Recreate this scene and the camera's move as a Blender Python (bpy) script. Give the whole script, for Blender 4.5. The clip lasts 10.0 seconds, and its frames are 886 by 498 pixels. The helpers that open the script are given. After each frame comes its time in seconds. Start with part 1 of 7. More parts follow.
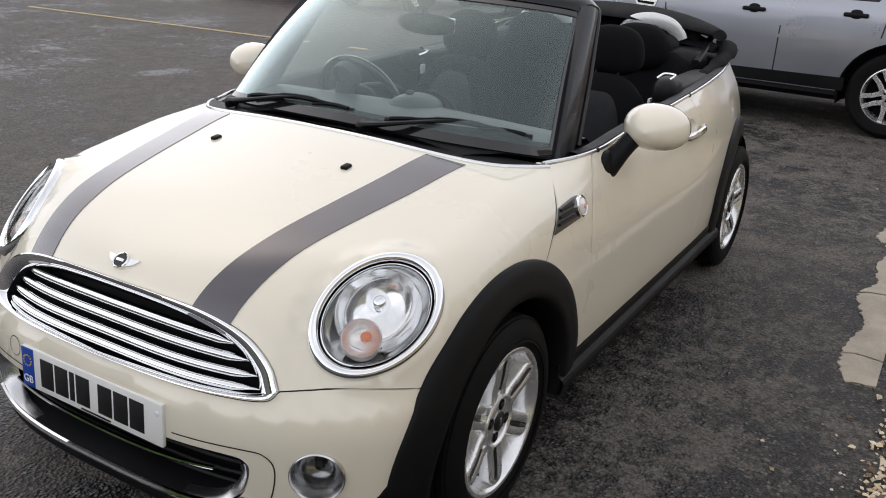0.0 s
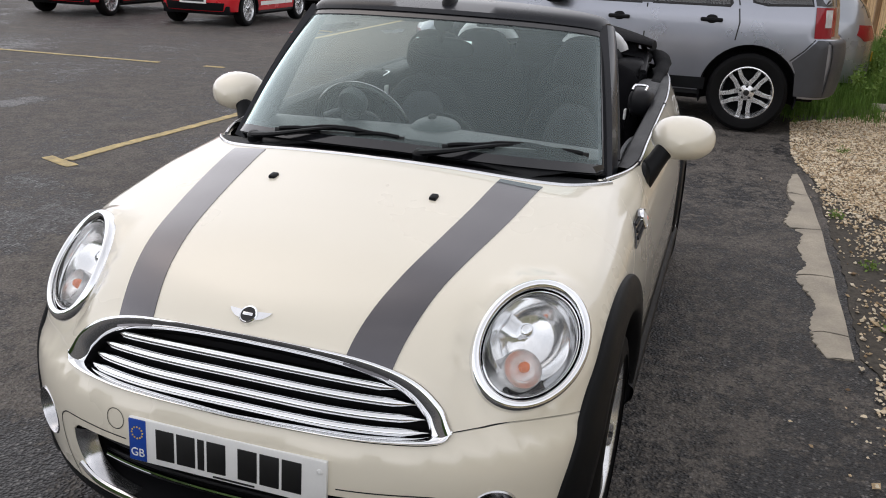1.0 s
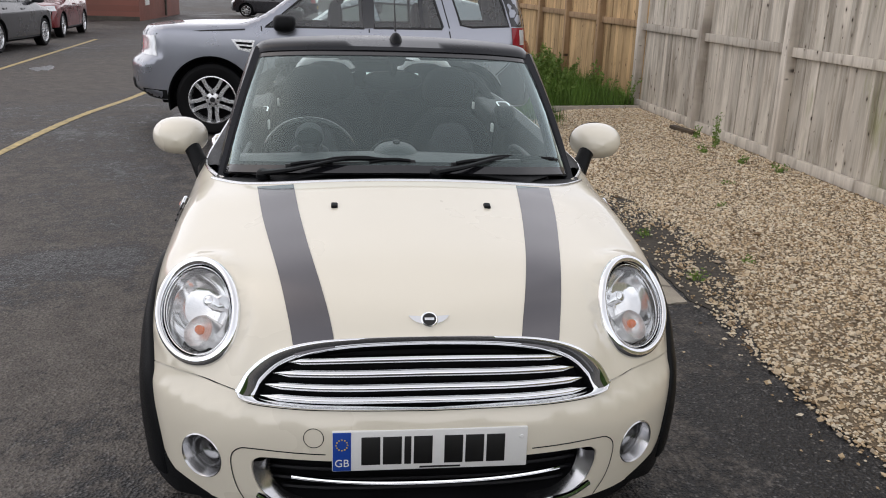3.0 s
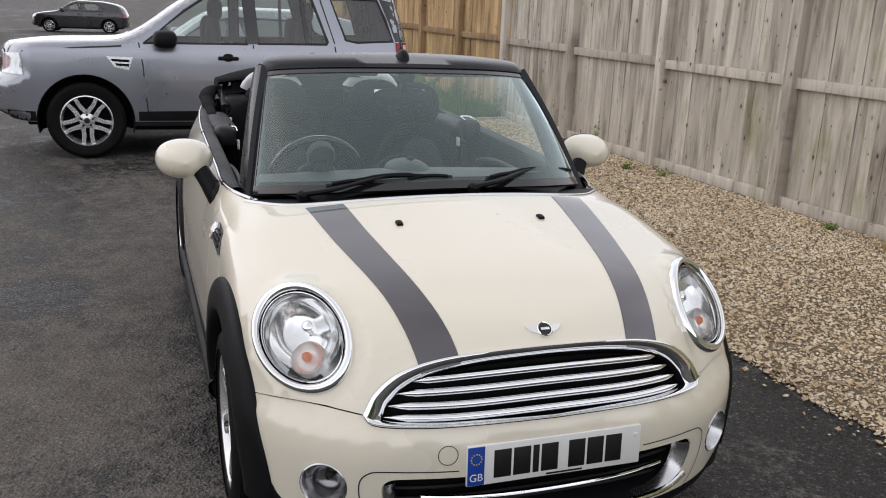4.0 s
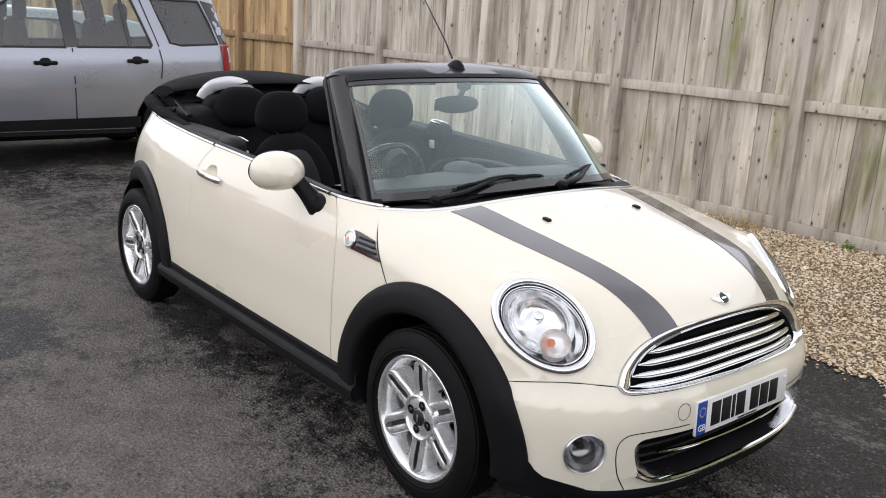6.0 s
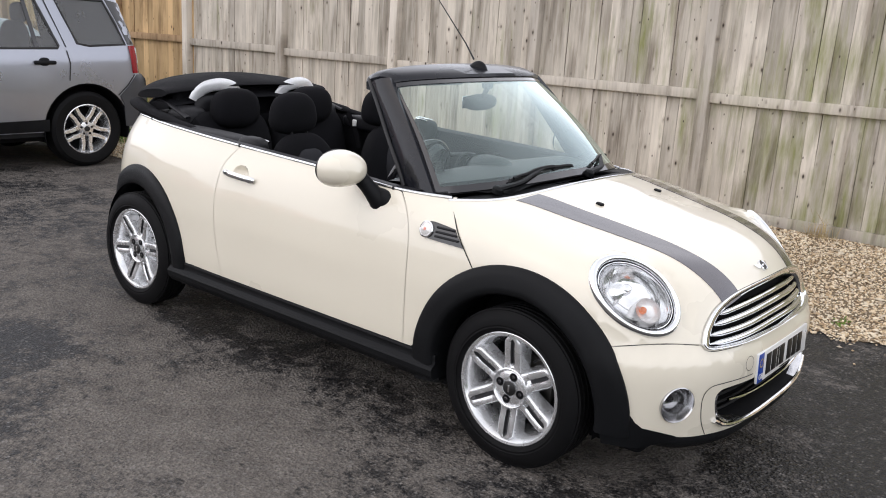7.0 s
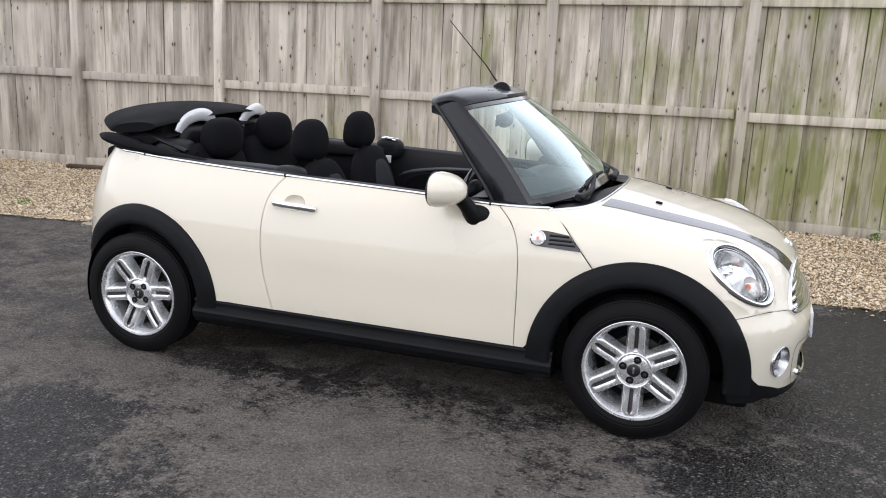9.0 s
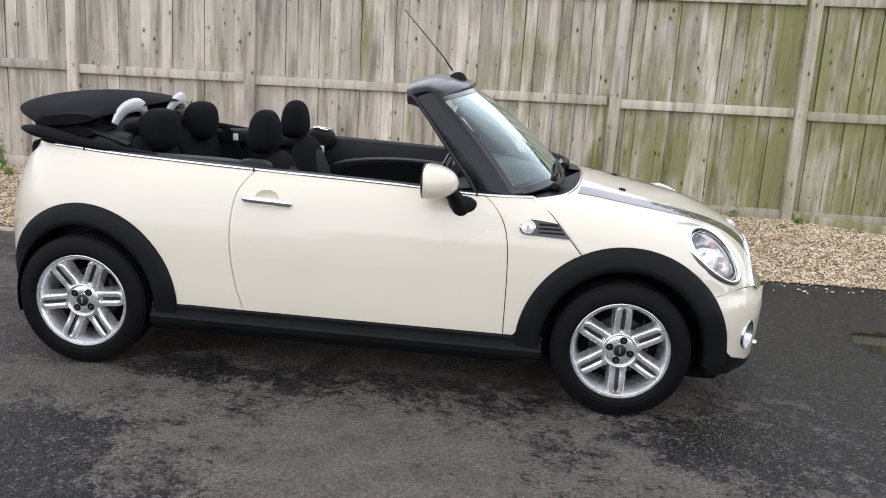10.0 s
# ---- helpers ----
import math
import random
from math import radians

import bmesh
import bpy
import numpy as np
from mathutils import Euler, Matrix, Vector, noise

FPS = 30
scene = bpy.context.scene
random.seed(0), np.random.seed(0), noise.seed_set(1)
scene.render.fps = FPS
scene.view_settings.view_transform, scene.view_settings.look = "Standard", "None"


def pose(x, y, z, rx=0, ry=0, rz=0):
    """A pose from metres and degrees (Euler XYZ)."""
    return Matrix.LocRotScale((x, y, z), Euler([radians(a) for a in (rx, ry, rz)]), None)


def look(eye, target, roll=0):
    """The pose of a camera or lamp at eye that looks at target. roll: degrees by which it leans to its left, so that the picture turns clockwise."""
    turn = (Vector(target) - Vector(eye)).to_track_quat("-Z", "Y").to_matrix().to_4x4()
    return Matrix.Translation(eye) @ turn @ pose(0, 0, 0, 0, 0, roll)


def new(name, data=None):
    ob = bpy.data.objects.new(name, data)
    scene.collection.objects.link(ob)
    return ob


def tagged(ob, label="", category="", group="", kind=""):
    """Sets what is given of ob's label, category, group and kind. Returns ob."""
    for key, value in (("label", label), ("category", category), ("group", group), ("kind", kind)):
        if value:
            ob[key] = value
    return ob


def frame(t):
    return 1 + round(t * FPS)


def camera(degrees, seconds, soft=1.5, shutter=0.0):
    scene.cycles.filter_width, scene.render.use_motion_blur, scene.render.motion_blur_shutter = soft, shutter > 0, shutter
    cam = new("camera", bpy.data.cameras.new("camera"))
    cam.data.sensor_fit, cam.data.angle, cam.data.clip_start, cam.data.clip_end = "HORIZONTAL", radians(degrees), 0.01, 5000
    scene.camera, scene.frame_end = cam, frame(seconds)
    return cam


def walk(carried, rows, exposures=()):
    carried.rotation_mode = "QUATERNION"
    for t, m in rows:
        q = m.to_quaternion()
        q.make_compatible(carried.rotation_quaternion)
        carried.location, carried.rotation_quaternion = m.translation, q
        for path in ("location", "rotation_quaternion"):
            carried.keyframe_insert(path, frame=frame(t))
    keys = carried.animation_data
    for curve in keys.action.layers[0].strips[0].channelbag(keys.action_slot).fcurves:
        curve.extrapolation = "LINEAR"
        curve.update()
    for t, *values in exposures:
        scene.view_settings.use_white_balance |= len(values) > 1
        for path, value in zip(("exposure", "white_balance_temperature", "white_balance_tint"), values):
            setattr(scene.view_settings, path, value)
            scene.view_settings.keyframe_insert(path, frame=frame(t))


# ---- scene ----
cam = camera(53.0, 10.0, soft=1.0)
PATH = [
    (0, (3.173, 1.719, 1.623), (1.559, 0.777, 0.911), 3.0),
    (0.5, (3.319, 1.323, 1.61), (1.607, 0.577, 0.894), 3.4),
    (1, (3.49, 0.999, 1.639), (1.695, 0.433, 0.962), 2.6),
    (1.5, (3.749, 0.686, 1.664), (1.872, 0.428, 1.024), 1.6),
    (2, (3.873, 0.346, 1.656), (1.982, 0.18, 1.024), 1.1),
    (2.5, (4.004, 0.041, 1.667), (2.102, 0.054, 1.047), 1.5),
    (3, (4.027, -0.266, 1.67), (2.135, -0.013, 1.072), 2.1),
    (3.2, (3.971, -0.407, 1.643), (2.081, -0.083, 1.076), 1.8),
    (4.3, (3.852, -1.287, 1.653), (2.088, -0.537, 1.085), 2.9),
    (4.5, (3.809, -1.432, 1.64), (2.069, -0.63, 1.067), 2.9),
    (5, (3.683, -1.803, 1.648), (2.014, -0.845, 1.101), 2.5),
    (6.3, (3.245, -2.775, 1.628), (1.853, -1.437, 1.107), 4.0),
    (6.5, (3.172, -2.953, 1.622), (1.842, -1.553, 1.103), 4.1),
    (7, (2.932, -3.343, 1.622), (1.717, -1.838, 1.113), 3.7),
    (7.5, (2.624, -3.674, 1.636), (1.517, -2.08, 1.151), 3.3),
    (8, (2.31, -4.025, 1.631), (1.369, -2.322, 1.167), 3.1),
    (8.5, (1.951, -4.232, 1.614), (1.168, -2.45, 1.156), 2.5),
    (9, (1.565, -4.393, 1.6), (0.95, -2.544, 1.15), 2.7),
    (9.5, (1.161, -4.543, 1.609), (0.74, -2.637, 1.173), 3.2),
    (10, (0.787, -4.553, 1.592), (0.602, -2.616, 1.129), 3.6),
]
EXPOSURES = [(0.0, -0.13, 6500, 13.5), (2.0, -0.19, 6520, 14), (4.3, -0.22, 6520, 14), (5.0, -0.08, 6500, 14.5), (6.4, 0.18, 6440, 14.5), (7.5, 0.24, 6420, 14.5), (8.5, 0.25, 6330, 14), (10.0, 0.22, 6220, 13.5)]
walk(cam, [(t, look(eye, target, roll)) for t, eye, target, roll in PATH], EXPOSURES)

# ---------------------------------------------------------------- sky and light: a bright overcast day
world = bpy.data.worlds.new("sky")
scene.world = world
world.use_nodes = True
wn, wl = world.node_tree.nodes, world.node_tree.links
sky = wn.new("ShaderNodeTexSky")
sky.sky_type, sky.sun_disc = "NISHITA", False
sky.sun_elevation, sky.sun_rotation, sky.altitude = radians(52), radians(205), 50
sky.air_density, sky.dust_density, sky.ozone_density = 1.0, 6.0, 1.0
cloud = wn.new("ShaderNodeMix")
cloud.data_type, cloud.inputs["Factor"].default_value = "RGBA", 0.82
coord, cnoise, cramp = wn.new("ShaderNodeTexCoord"), wn.new("ShaderNodeTexNoise"), wn.new("ShaderNodeValToRGB")
cnoise.inputs["Scale"].default_value, cnoise.inputs["Detail"].default_value = 2.2, 5
cramp.color_ramp.elements[0].position, cramp.color_ramp.elements[1].position = 0.3, 0.75
cramp.color_ramp.elements[0].color, cramp.color_ramp.elements[1].color = (7.0, 7.4, 8.0, 1), (11.5, 11.6, 11.8, 1)
wl.new(coord.outputs["Generated"], cnoise.inputs["Vector"])
wl.new(cnoise.outputs["Fac"], cramp.inputs["Fac"])
wl.new(sky.outputs["Color"], cloud.inputs["A"])
# thin cloud: milky and brighter towards the horizon
up, haze, milky = wn.new("ShaderNodeSeparateXYZ"), wn.new("ShaderNodeMapRange"), wn.new("ShaderNodeMix")
haze.inputs["From Min"].default_value, haze.inputs["From Max"].default_value = 0.0, 1.0
haze.inputs["To Min"].default_value, haze.inputs["To Max"].default_value = 2.0, 0.76
milky.data_type, milky.blend_type, milky.inputs["Factor"].default_value = "RGBA", "MULTIPLY", 1.0
wl.new(coord.outputs["Generated"], up.inputs[0])
wl.new(up.outputs["Z"], haze.inputs["Value"])
wl.new(cramp.outputs["Color"], milky.inputs["A"])
wl.new(haze.outputs["Result"], milky.inputs["B"])
wl.new(milky.outputs["Result"], cloud.inputs["B"])
wl.new(cloud.outputs["Result"], wn["Background"].inputs["Color"])
wn["Background"].inputs["Strength"].default_value = 0.10
sun = new("sun", bpy.data.lights.new("sun", "SUN"))
sun.data.energy, sun.data.angle, sun.data.color = 0.70, radians(170), (1.0, 0.995, 0.98)
sun.matrix_world = look((0, 0, 30), (-6, 16, 0))


# ---------------------------------------------------------------- materials
def material(name):
    m = bpy.data.materials.new(name)
    m.use_nodes = True
    return m, m.node_tree.nodes, m.node_tree.links, m.node_tree.nodes["Principled BSDF"]


def noise_at(m, scale, detail=4.0, rough=0.55, stretch=None, mapping="Object"):
    n, l = m.node_tree.nodes, m.node_tree.links
    tc, mp, tx = n.new("ShaderNodeTexCoord"), n.new("ShaderNodeMapping"), n.new("ShaderNodeTexNoise")
    tx.inputs["Scale"].default_value, tx.inputs["Detail"].default_value, tx.inputs["Roughness"].default_value = scale, detail, rough
    if stretch:
        mp.inputs["Scale"].default_value = stretch
    l.new(tc.outputs[mapping], mp.inputs["Vector"])
    l.new(mp.outputs["Vector"], tx.inputs["Vector"])
    return tx.outputs["Fac"]


def ramp(m, fac, *stops):
    r = m.node_tree.nodes.new("ShaderNodeValToRGB")
    e = r.color_ramp.elements
    for i, (p, c) in enumerate(stops):
        q = e[i] if i < 2 else e.new(p)
        q.position = p
        q.color = (*c, 1) if isinstance(c, tuple) else (c, c, c, 1)
    m.node_tree.links.new(fac, r.inputs["Fac"])
    return r.outputs["Color"]


def mix(m, fac, a, b, how="MIX"):
    x = m.node_tree.nodes.new("ShaderNodeMix")
    x.data_type, x.blend_type = "RGBA", how
    for key, v in (("Factor", fac), ("A", a), ("B", b)):
        if isinstance(v, (int, float)):
            x.inputs[key].default_value = v
        elif isinstance(v, tuple):
            x.inputs[key].default_value = (*v, 1)
        else:
            m.node_tree.links.new(v, x.inputs[key])
    return x.outputs["Result"]


def bump(m, fac, strength, distance):
    b = m.node_tree.nodes.new("ShaderNodeBump")
    b.inputs["Strength"].default_value, b.inputs["Distance"].default_value = strength, distance
    m.node_tree.links.new(fac, b.inputs["Height"])
    old = m.node_tree.nodes["Principled BSDF"].inputs["Normal"]
    if old.is_linked:
        m.node_tree.links.new(old.links[0].from_socket, b.inputs["Normal"])
    m.node_tree.links.new(b.outputs["Normal"], old)


def simple(name, colour, rough=0.5, metal=0.0, coat=0.0, vary=0.12, scale=6.0, fine=120.0, relief=0.0, specular=0.5):
    """A surface with its colour and gloss varied at two scales, and a fine relief."""
    m, n, l, b = material(name)
    big, small = noise_at(m, scale), noise_at(m, fine, 2)
    dark, light = tuple(c * (1 - vary) for c in colour), tuple(min(1, c * (1 + vary)) for c in colour)
    c = ramp(m, big, (0.3, dark), (0.7, light))
    c = mix(m, ramp(m, small, (0.35, 0.0), (0.65, 1.0)), c, mix(m, 1.0, c, (1 - vary * .5,) * 3, "MULTIPLY"))
    l.new(c, b.inputs["Base Color"])
    l.new(ramp(m, big, (0.3, max(0.02, rough * .85)), (0.7, min(1.0, rough * 1.15))), b.inputs["Roughness"])
    b.inputs["Metallic"].default_value, b.inputs["Specular IOR Level"].default_value = metal, specular
    b.inputs["Coat Weight"].default_value, b.inputs["Coat Roughness"].default_value = coat, 0.03
    if relief:
        bump(m, small, 0.6, relief)
    return m


def glass(name, tint, rough=0.0, ior=1.5, sheen=(1.0, 1.0, 1.0), gain=1.0, haze=0.0):
    m, n, l, b = material(name)
    g, t, f, x = n.new("ShaderNodeBsdfGlossy"), n.new("ShaderNodeBsdfTransparent"), n.new("ShaderNodeFresnel"), n.new("ShaderNodeMixShader")
    t.inputs["Color"].default_value, f.inputs["IOR"].default_value, g.inputs["Roughness"].default_value = (*tint, 1), ior, rough
    g.inputs["Color"].default_value = (*sheen, 1)
    k = n.new("ShaderNodeMath")
    k.operation, k.use_clamp, k.inputs[1].default_value = "MULTIPLY", True, gain
    l.new(f.outputs["Fac"], k.inputs[0])
    l.new(k.outputs[0], x.inputs["Fac"])
    # haze: a diffuse share that stands in for soft sky reflection in the pane
    d, y = n.new("ShaderNodeBsdfDiffuse"), n.new("ShaderNodeMixShader")
    d.inputs["Color"].default_value, y.inputs["Fac"].default_value = (*(0.85 * c for c in sheen), 1), haze
    l.new(t.outputs["BSDF"], y.inputs[1])
    l.new(d.outputs["BSDF"], y.inputs[2])
    l.new((y if haze else t).outputs[0], x.inputs[1])
    l.new(g.outputs["BSDF"], x.inputs[2])
    l.new(x.outputs["Shader"], n["Material Output"].inputs["Surface"])
    n.remove(b)
    return m


CREAM = simple("cream_paint", (0.80, 0.745, 0.615), 0.30, coat=1.0, vary=0.015, scale=2.0, fine=900)
STRIPE = simple("grey_stripe_film", (0.112, 0.106, 0.114), 0.20, 0.90, coat=1.0, vary=0.08, scale=3, fine=700)
CHROME = simple("chrome", (0.86, 0.87, 0.88), 0.045, 1.0, vary=0.03, scale=4)
BRIGHT = simple("satin_aluminium", (0.72, 0.73, 0.74), 0.22, 1.0, vary=0.05, scale=9)
ALLOY = simple("silver_alloy_paint", (0.80, 0.81, 0.82), 0.26, 0.78, coat=0.6, vary=0.06, scale=14, fine=500)
CLAD = simple("black_grained_plastic", (0.007, 0.0075, 0.0085), 0.46, specular=0.15, vary=0.25, scale=5, fine=900, relief=0.0006)
GLOSSBLACK = simple("gloss_black_plastic", (0.010, 0.010, 0.012), 0.14, coat=0.6, vary=0.1)
PILLAR = simple("dark_metallic_pillar_paint", (0.008, 0.009, 0.013), 0.28, 0.0, coat=0.3, vary=0.1, scale=3, specular=0.25)
DARK = simple("dark_void_plastic", (0.005, 0.005, 0.006), 0.7, vary=0.2, specular=0.12)
RUBBER = simple("tyre_rubber", (0.006, 0.006, 0.0065), 0.62, specular=0.13, vary=0.25, scale=9, fine=300, relief=0.0008)
SEAL = simple("black_rubber_seal", (0.010, 0.010, 0.011), 0.5, vary=0.2)
CLOTH = simple("black_seat_cloth", (0.008, 0.008, 0.0095), 0.9, vary=0.3, scale=8, fine=260, relief=0.0004, specular=0.10)
CLOTH_GREY = simple("charcoal_seat_centre_cloth", (0.030, 0.030, 0.034), 0.9, vary=0.3, scale=8, fine=260, relief=0.0004, specular=0.2)
CANVAS = simple("black_hood_canvas", (0.007, 0.007, 0.0085), 0.85, vary=0.3, scale=5, fine=900, relief=0.001, specular=0.14)
TRIM = simple("black_interior_plastic", (0.010, 0.010, 0.012), 0.50, specular=0.25, vary=0.2, fine=800, relief=0.0005)
DASH = simple("dark_dashboard_plastic", (0.085, 0.090, 0.095), 0.50, vary=0.15, fine=700, relief=0.0006)
WHITE = simple("white_plate_face", (0.80, 0.80, 0.78), 0.35, vary=0.03, scale=8)
YELLOW_PLATE = simple("yellow_plate_face", (0.75, 0.50, 0.03), 0.35, vary=0.05, scale=8)
BLUE = simple("blue_plate_band", (0.010, 0.060, 0.35), 0.35, vary=0.05, scale=8)
INK = simple("black_characters", (0.008, 0.008, 0.008), 0.45, vary=0.05)
ORANGE = simple("orange_bulb", (0.85, 0.24, 0.09), 0.25, vary=0.1)
REFLECTOR = simple("lamp_reflector", (0.90, 0.905, 0.91), 0.12, 0.90, vary=0.03, scale=40)
CUP = simple("ribbed_clear_indicator_cup", (0.90, 0.89, 0.88), 0.16, 0.6, vary=0.12, scale=60, fine=260, relief=0.001)
LENS = glass("clear_lamp_lens", (0.98, 0.985, 0.985), ior=1.36)
SCREEN = glass("green_tinted_windscreen", (0.80, 0.90, 0.87), ior=1.15, sheen=(0.82, 0.97, 0.97), gain=6.8, haze=0.085)
TINT = glass("tinted_side_glass", (0.80, 0.87, 0.85), ior=1.5, gain=0.9, haze=0.09)
LAMP_CLEAR = simple("pale_reversing_lens", (0.72, 0.70, 0.68), 0.12, coat=1.0, vary=0.08)
REDLENS = simple("red_lamp_lens", (0.27, 0.004, 0.012), 0.16, coat=0.25, vary=0.05)


# ---------------------------------------------------------------- building helpers
def link_mesh(name, verts, faces, mat, parent=None, label="", smooth=True, sharp=38.0):
    me = bpy.data.meshes.new(name)
    me.from_pydata([tuple(v) for v in verts], [], [tuple(int(i) for i in f) for f in faces])
    me.validate()
    for m in (mat if isinstance(mat, (list, tuple)) else [mat]):
        me.materials.append(m)
    if smooth:
        me.polygons.foreach_set("use_smooth", [True] * len(me.polygons))
        me.set_sharp_from_angle(angle=radians(sharp))
    ob = new(name, me)
    if parent:
        ob.parent = parent
    return tagged(ob, label)


def part(name, bm, mat, parent=None, label="", smooth=True, sharp=38.0):
    """Links a bmesh as one mesh object under a thing or a part."""
    bmesh.ops.recalc_face_normals(bm, faces=bm.faces[:])
    me = bpy.data.meshes.new(name)
    bm.to_mesh(me)
    bm.free()
    for m in (mat if isinstance(mat, (list, tuple)) else [mat]):
        me.materials.append(m)
    if smooth:
        me.polygons.foreach_set("use_smooth", [True] * len(me.polygons))
        me.set_sharp_from_angle(angle=radians(sharp))
    ob = new(name, me)
    if parent:
        ob.parent = parent
    return tagged(ob, label)


def thing(name, label, category, group="", m=None):
    ob = new(name)
    ob.empty_display_size = 0.2
    if m is not None:
        ob.matrix_basis = m
    return tagged(ob, label, category, group)


def box(bm, lo, hi, bevel=0.0, m=None, segments=2):
    c = [(a + b) / 2 for a, b in zip(lo, hi)]
    s = [b - a for a, b in zip(lo, hi)]
    t = (m or Matrix()) @ Matrix.Translation(c) @ Matrix.Diagonal((*s, 1))
    made = bmesh.ops.create_cube(bm, size=1, matrix=t)
    if bevel:
        edges = {e for v in made["verts"] for e in v.link_edges}
        bmesh.ops.bevel(bm, geom=list(edges), offset=bevel, segments=segments, affect="EDGES", profile=0.5)
    return bm


def revolve(bm, profile, m, n=48, close=False, start=0.0, sweep=360.0):
    """Turns a profile of (radius, height) about the z axis of m."""
    full = abs(sweep - 360) < 1e-6
    rows = []
    for i in range(n if full else n + 1):
        a = radians(start + sweep * i / n)
        rows.append([bm.verts.new(m @ Vector((r * math.cos(a), r * math.sin(a), h))) for r, h in profile])
    for i in range(n):
        a, b = rows[i], rows[(i + 1) % len(rows)]
        for j in range(len(profile) - (0 if close else 1)):
            k = (j + 1) % len(profile)
            if (a[j].co - a[k].co).length > 1e-7:
                try:
                    bm.faces.new((a[j], b[j], b[k], a[k]))
                except ValueError:
                    pass
    bmesh.ops.remove_doubles(bm, verts=[v for r in rows for v in r], dist=1e-6)
    return bm


def tube(bm, path, radius, n=10, caps=True, closed=False, flat=1.0, up=(0, 0, 1)):
    """A tube along a path; flat squeezes it along up."""
    pts = [Vector(p) for p in path]
    rings = []
    for i, p in enumerate(pts):
        a = pts[i - 1] if i or closed else pts[i]
        b = pts[(i + 1) % len(pts)] if i < len(pts) - 1 or closed else pts[i]
        d = (b - a).normalized()
        side = d.cross(Vector(up))
        side = side.normalized() if side.length > 1e-4 else Vector((1, 0, 0))
        top = side.cross(d).normalized()
        r = radius[i] if isinstance(radius, (list, tuple)) else radius
        rings.append([bm.verts.new(p + r * (side * math.cos(2 * math.pi * j / n) + flat * top * math.sin(2 * math.pi * j / n))) for j in range(n)])
    for i in range(len(pts) - (0 if closed else 1)):
        a, b = rings[i], rings[(i + 1) % len(pts)]
        for j in range(n):
            bm.faces.new((a[j], a[(j + 1) % n], b[(j + 1) % n], b[j]))
    if caps and not closed:
        bm.faces.new(rings[0])
        bm.faces.new(rings[-1][::-1])
    return bm


def curve(points, n=8, closed=False):
    """A smooth line through the points."""
    p = [np.array(q, float) for q in points]
    out, count = [], len(p)
    for i in range(count if closed else count - 1):
        a, b = p[i], p[(i + 1) % count]
        p0 = p[i - 1] if i or closed else 2 * a - b
        p3 = p[(i + 2) % count] if i + 2 < count or closed else 2 * b - a
        for k in range(n):
            t = k / n
            out.append(0.5 * (2 * a + (b - p0) * t + (2 * p0 - 5 * a + 4 * b - p3) * t * t + (3 * a - p0 - 3 * b + p3) * t ** 3))
    if not closed:
        out.append(p[-1])
    return out


def arc(cx, cz, r, a0, a1, n):
    return [np.array((cx + r * math.cos(radians(a0 + (a1 - a0) * i / n)), cz + r * math.sin(radians(a0 + (a1 - a0) * i / n)))) for i in range(n + 1)]


def grid(rows, close_u=False, close_v=False):
    """Vertices and faces of a sheet given as rows of points."""
    nu, nv = len(rows), len(rows[0])
    verts = [p for r in rows for p in r]
    faces = [(i * nv + j, i * nv + (j + 1) % nv, ((i + 1) % nu) * nv + (j + 1) % nv, ((i + 1) % nu) * nv + j)
             for i in range(nu - (0 if close_u else 1)) for j in range(nv - (0 if close_v else 1))]
    return verts, faces


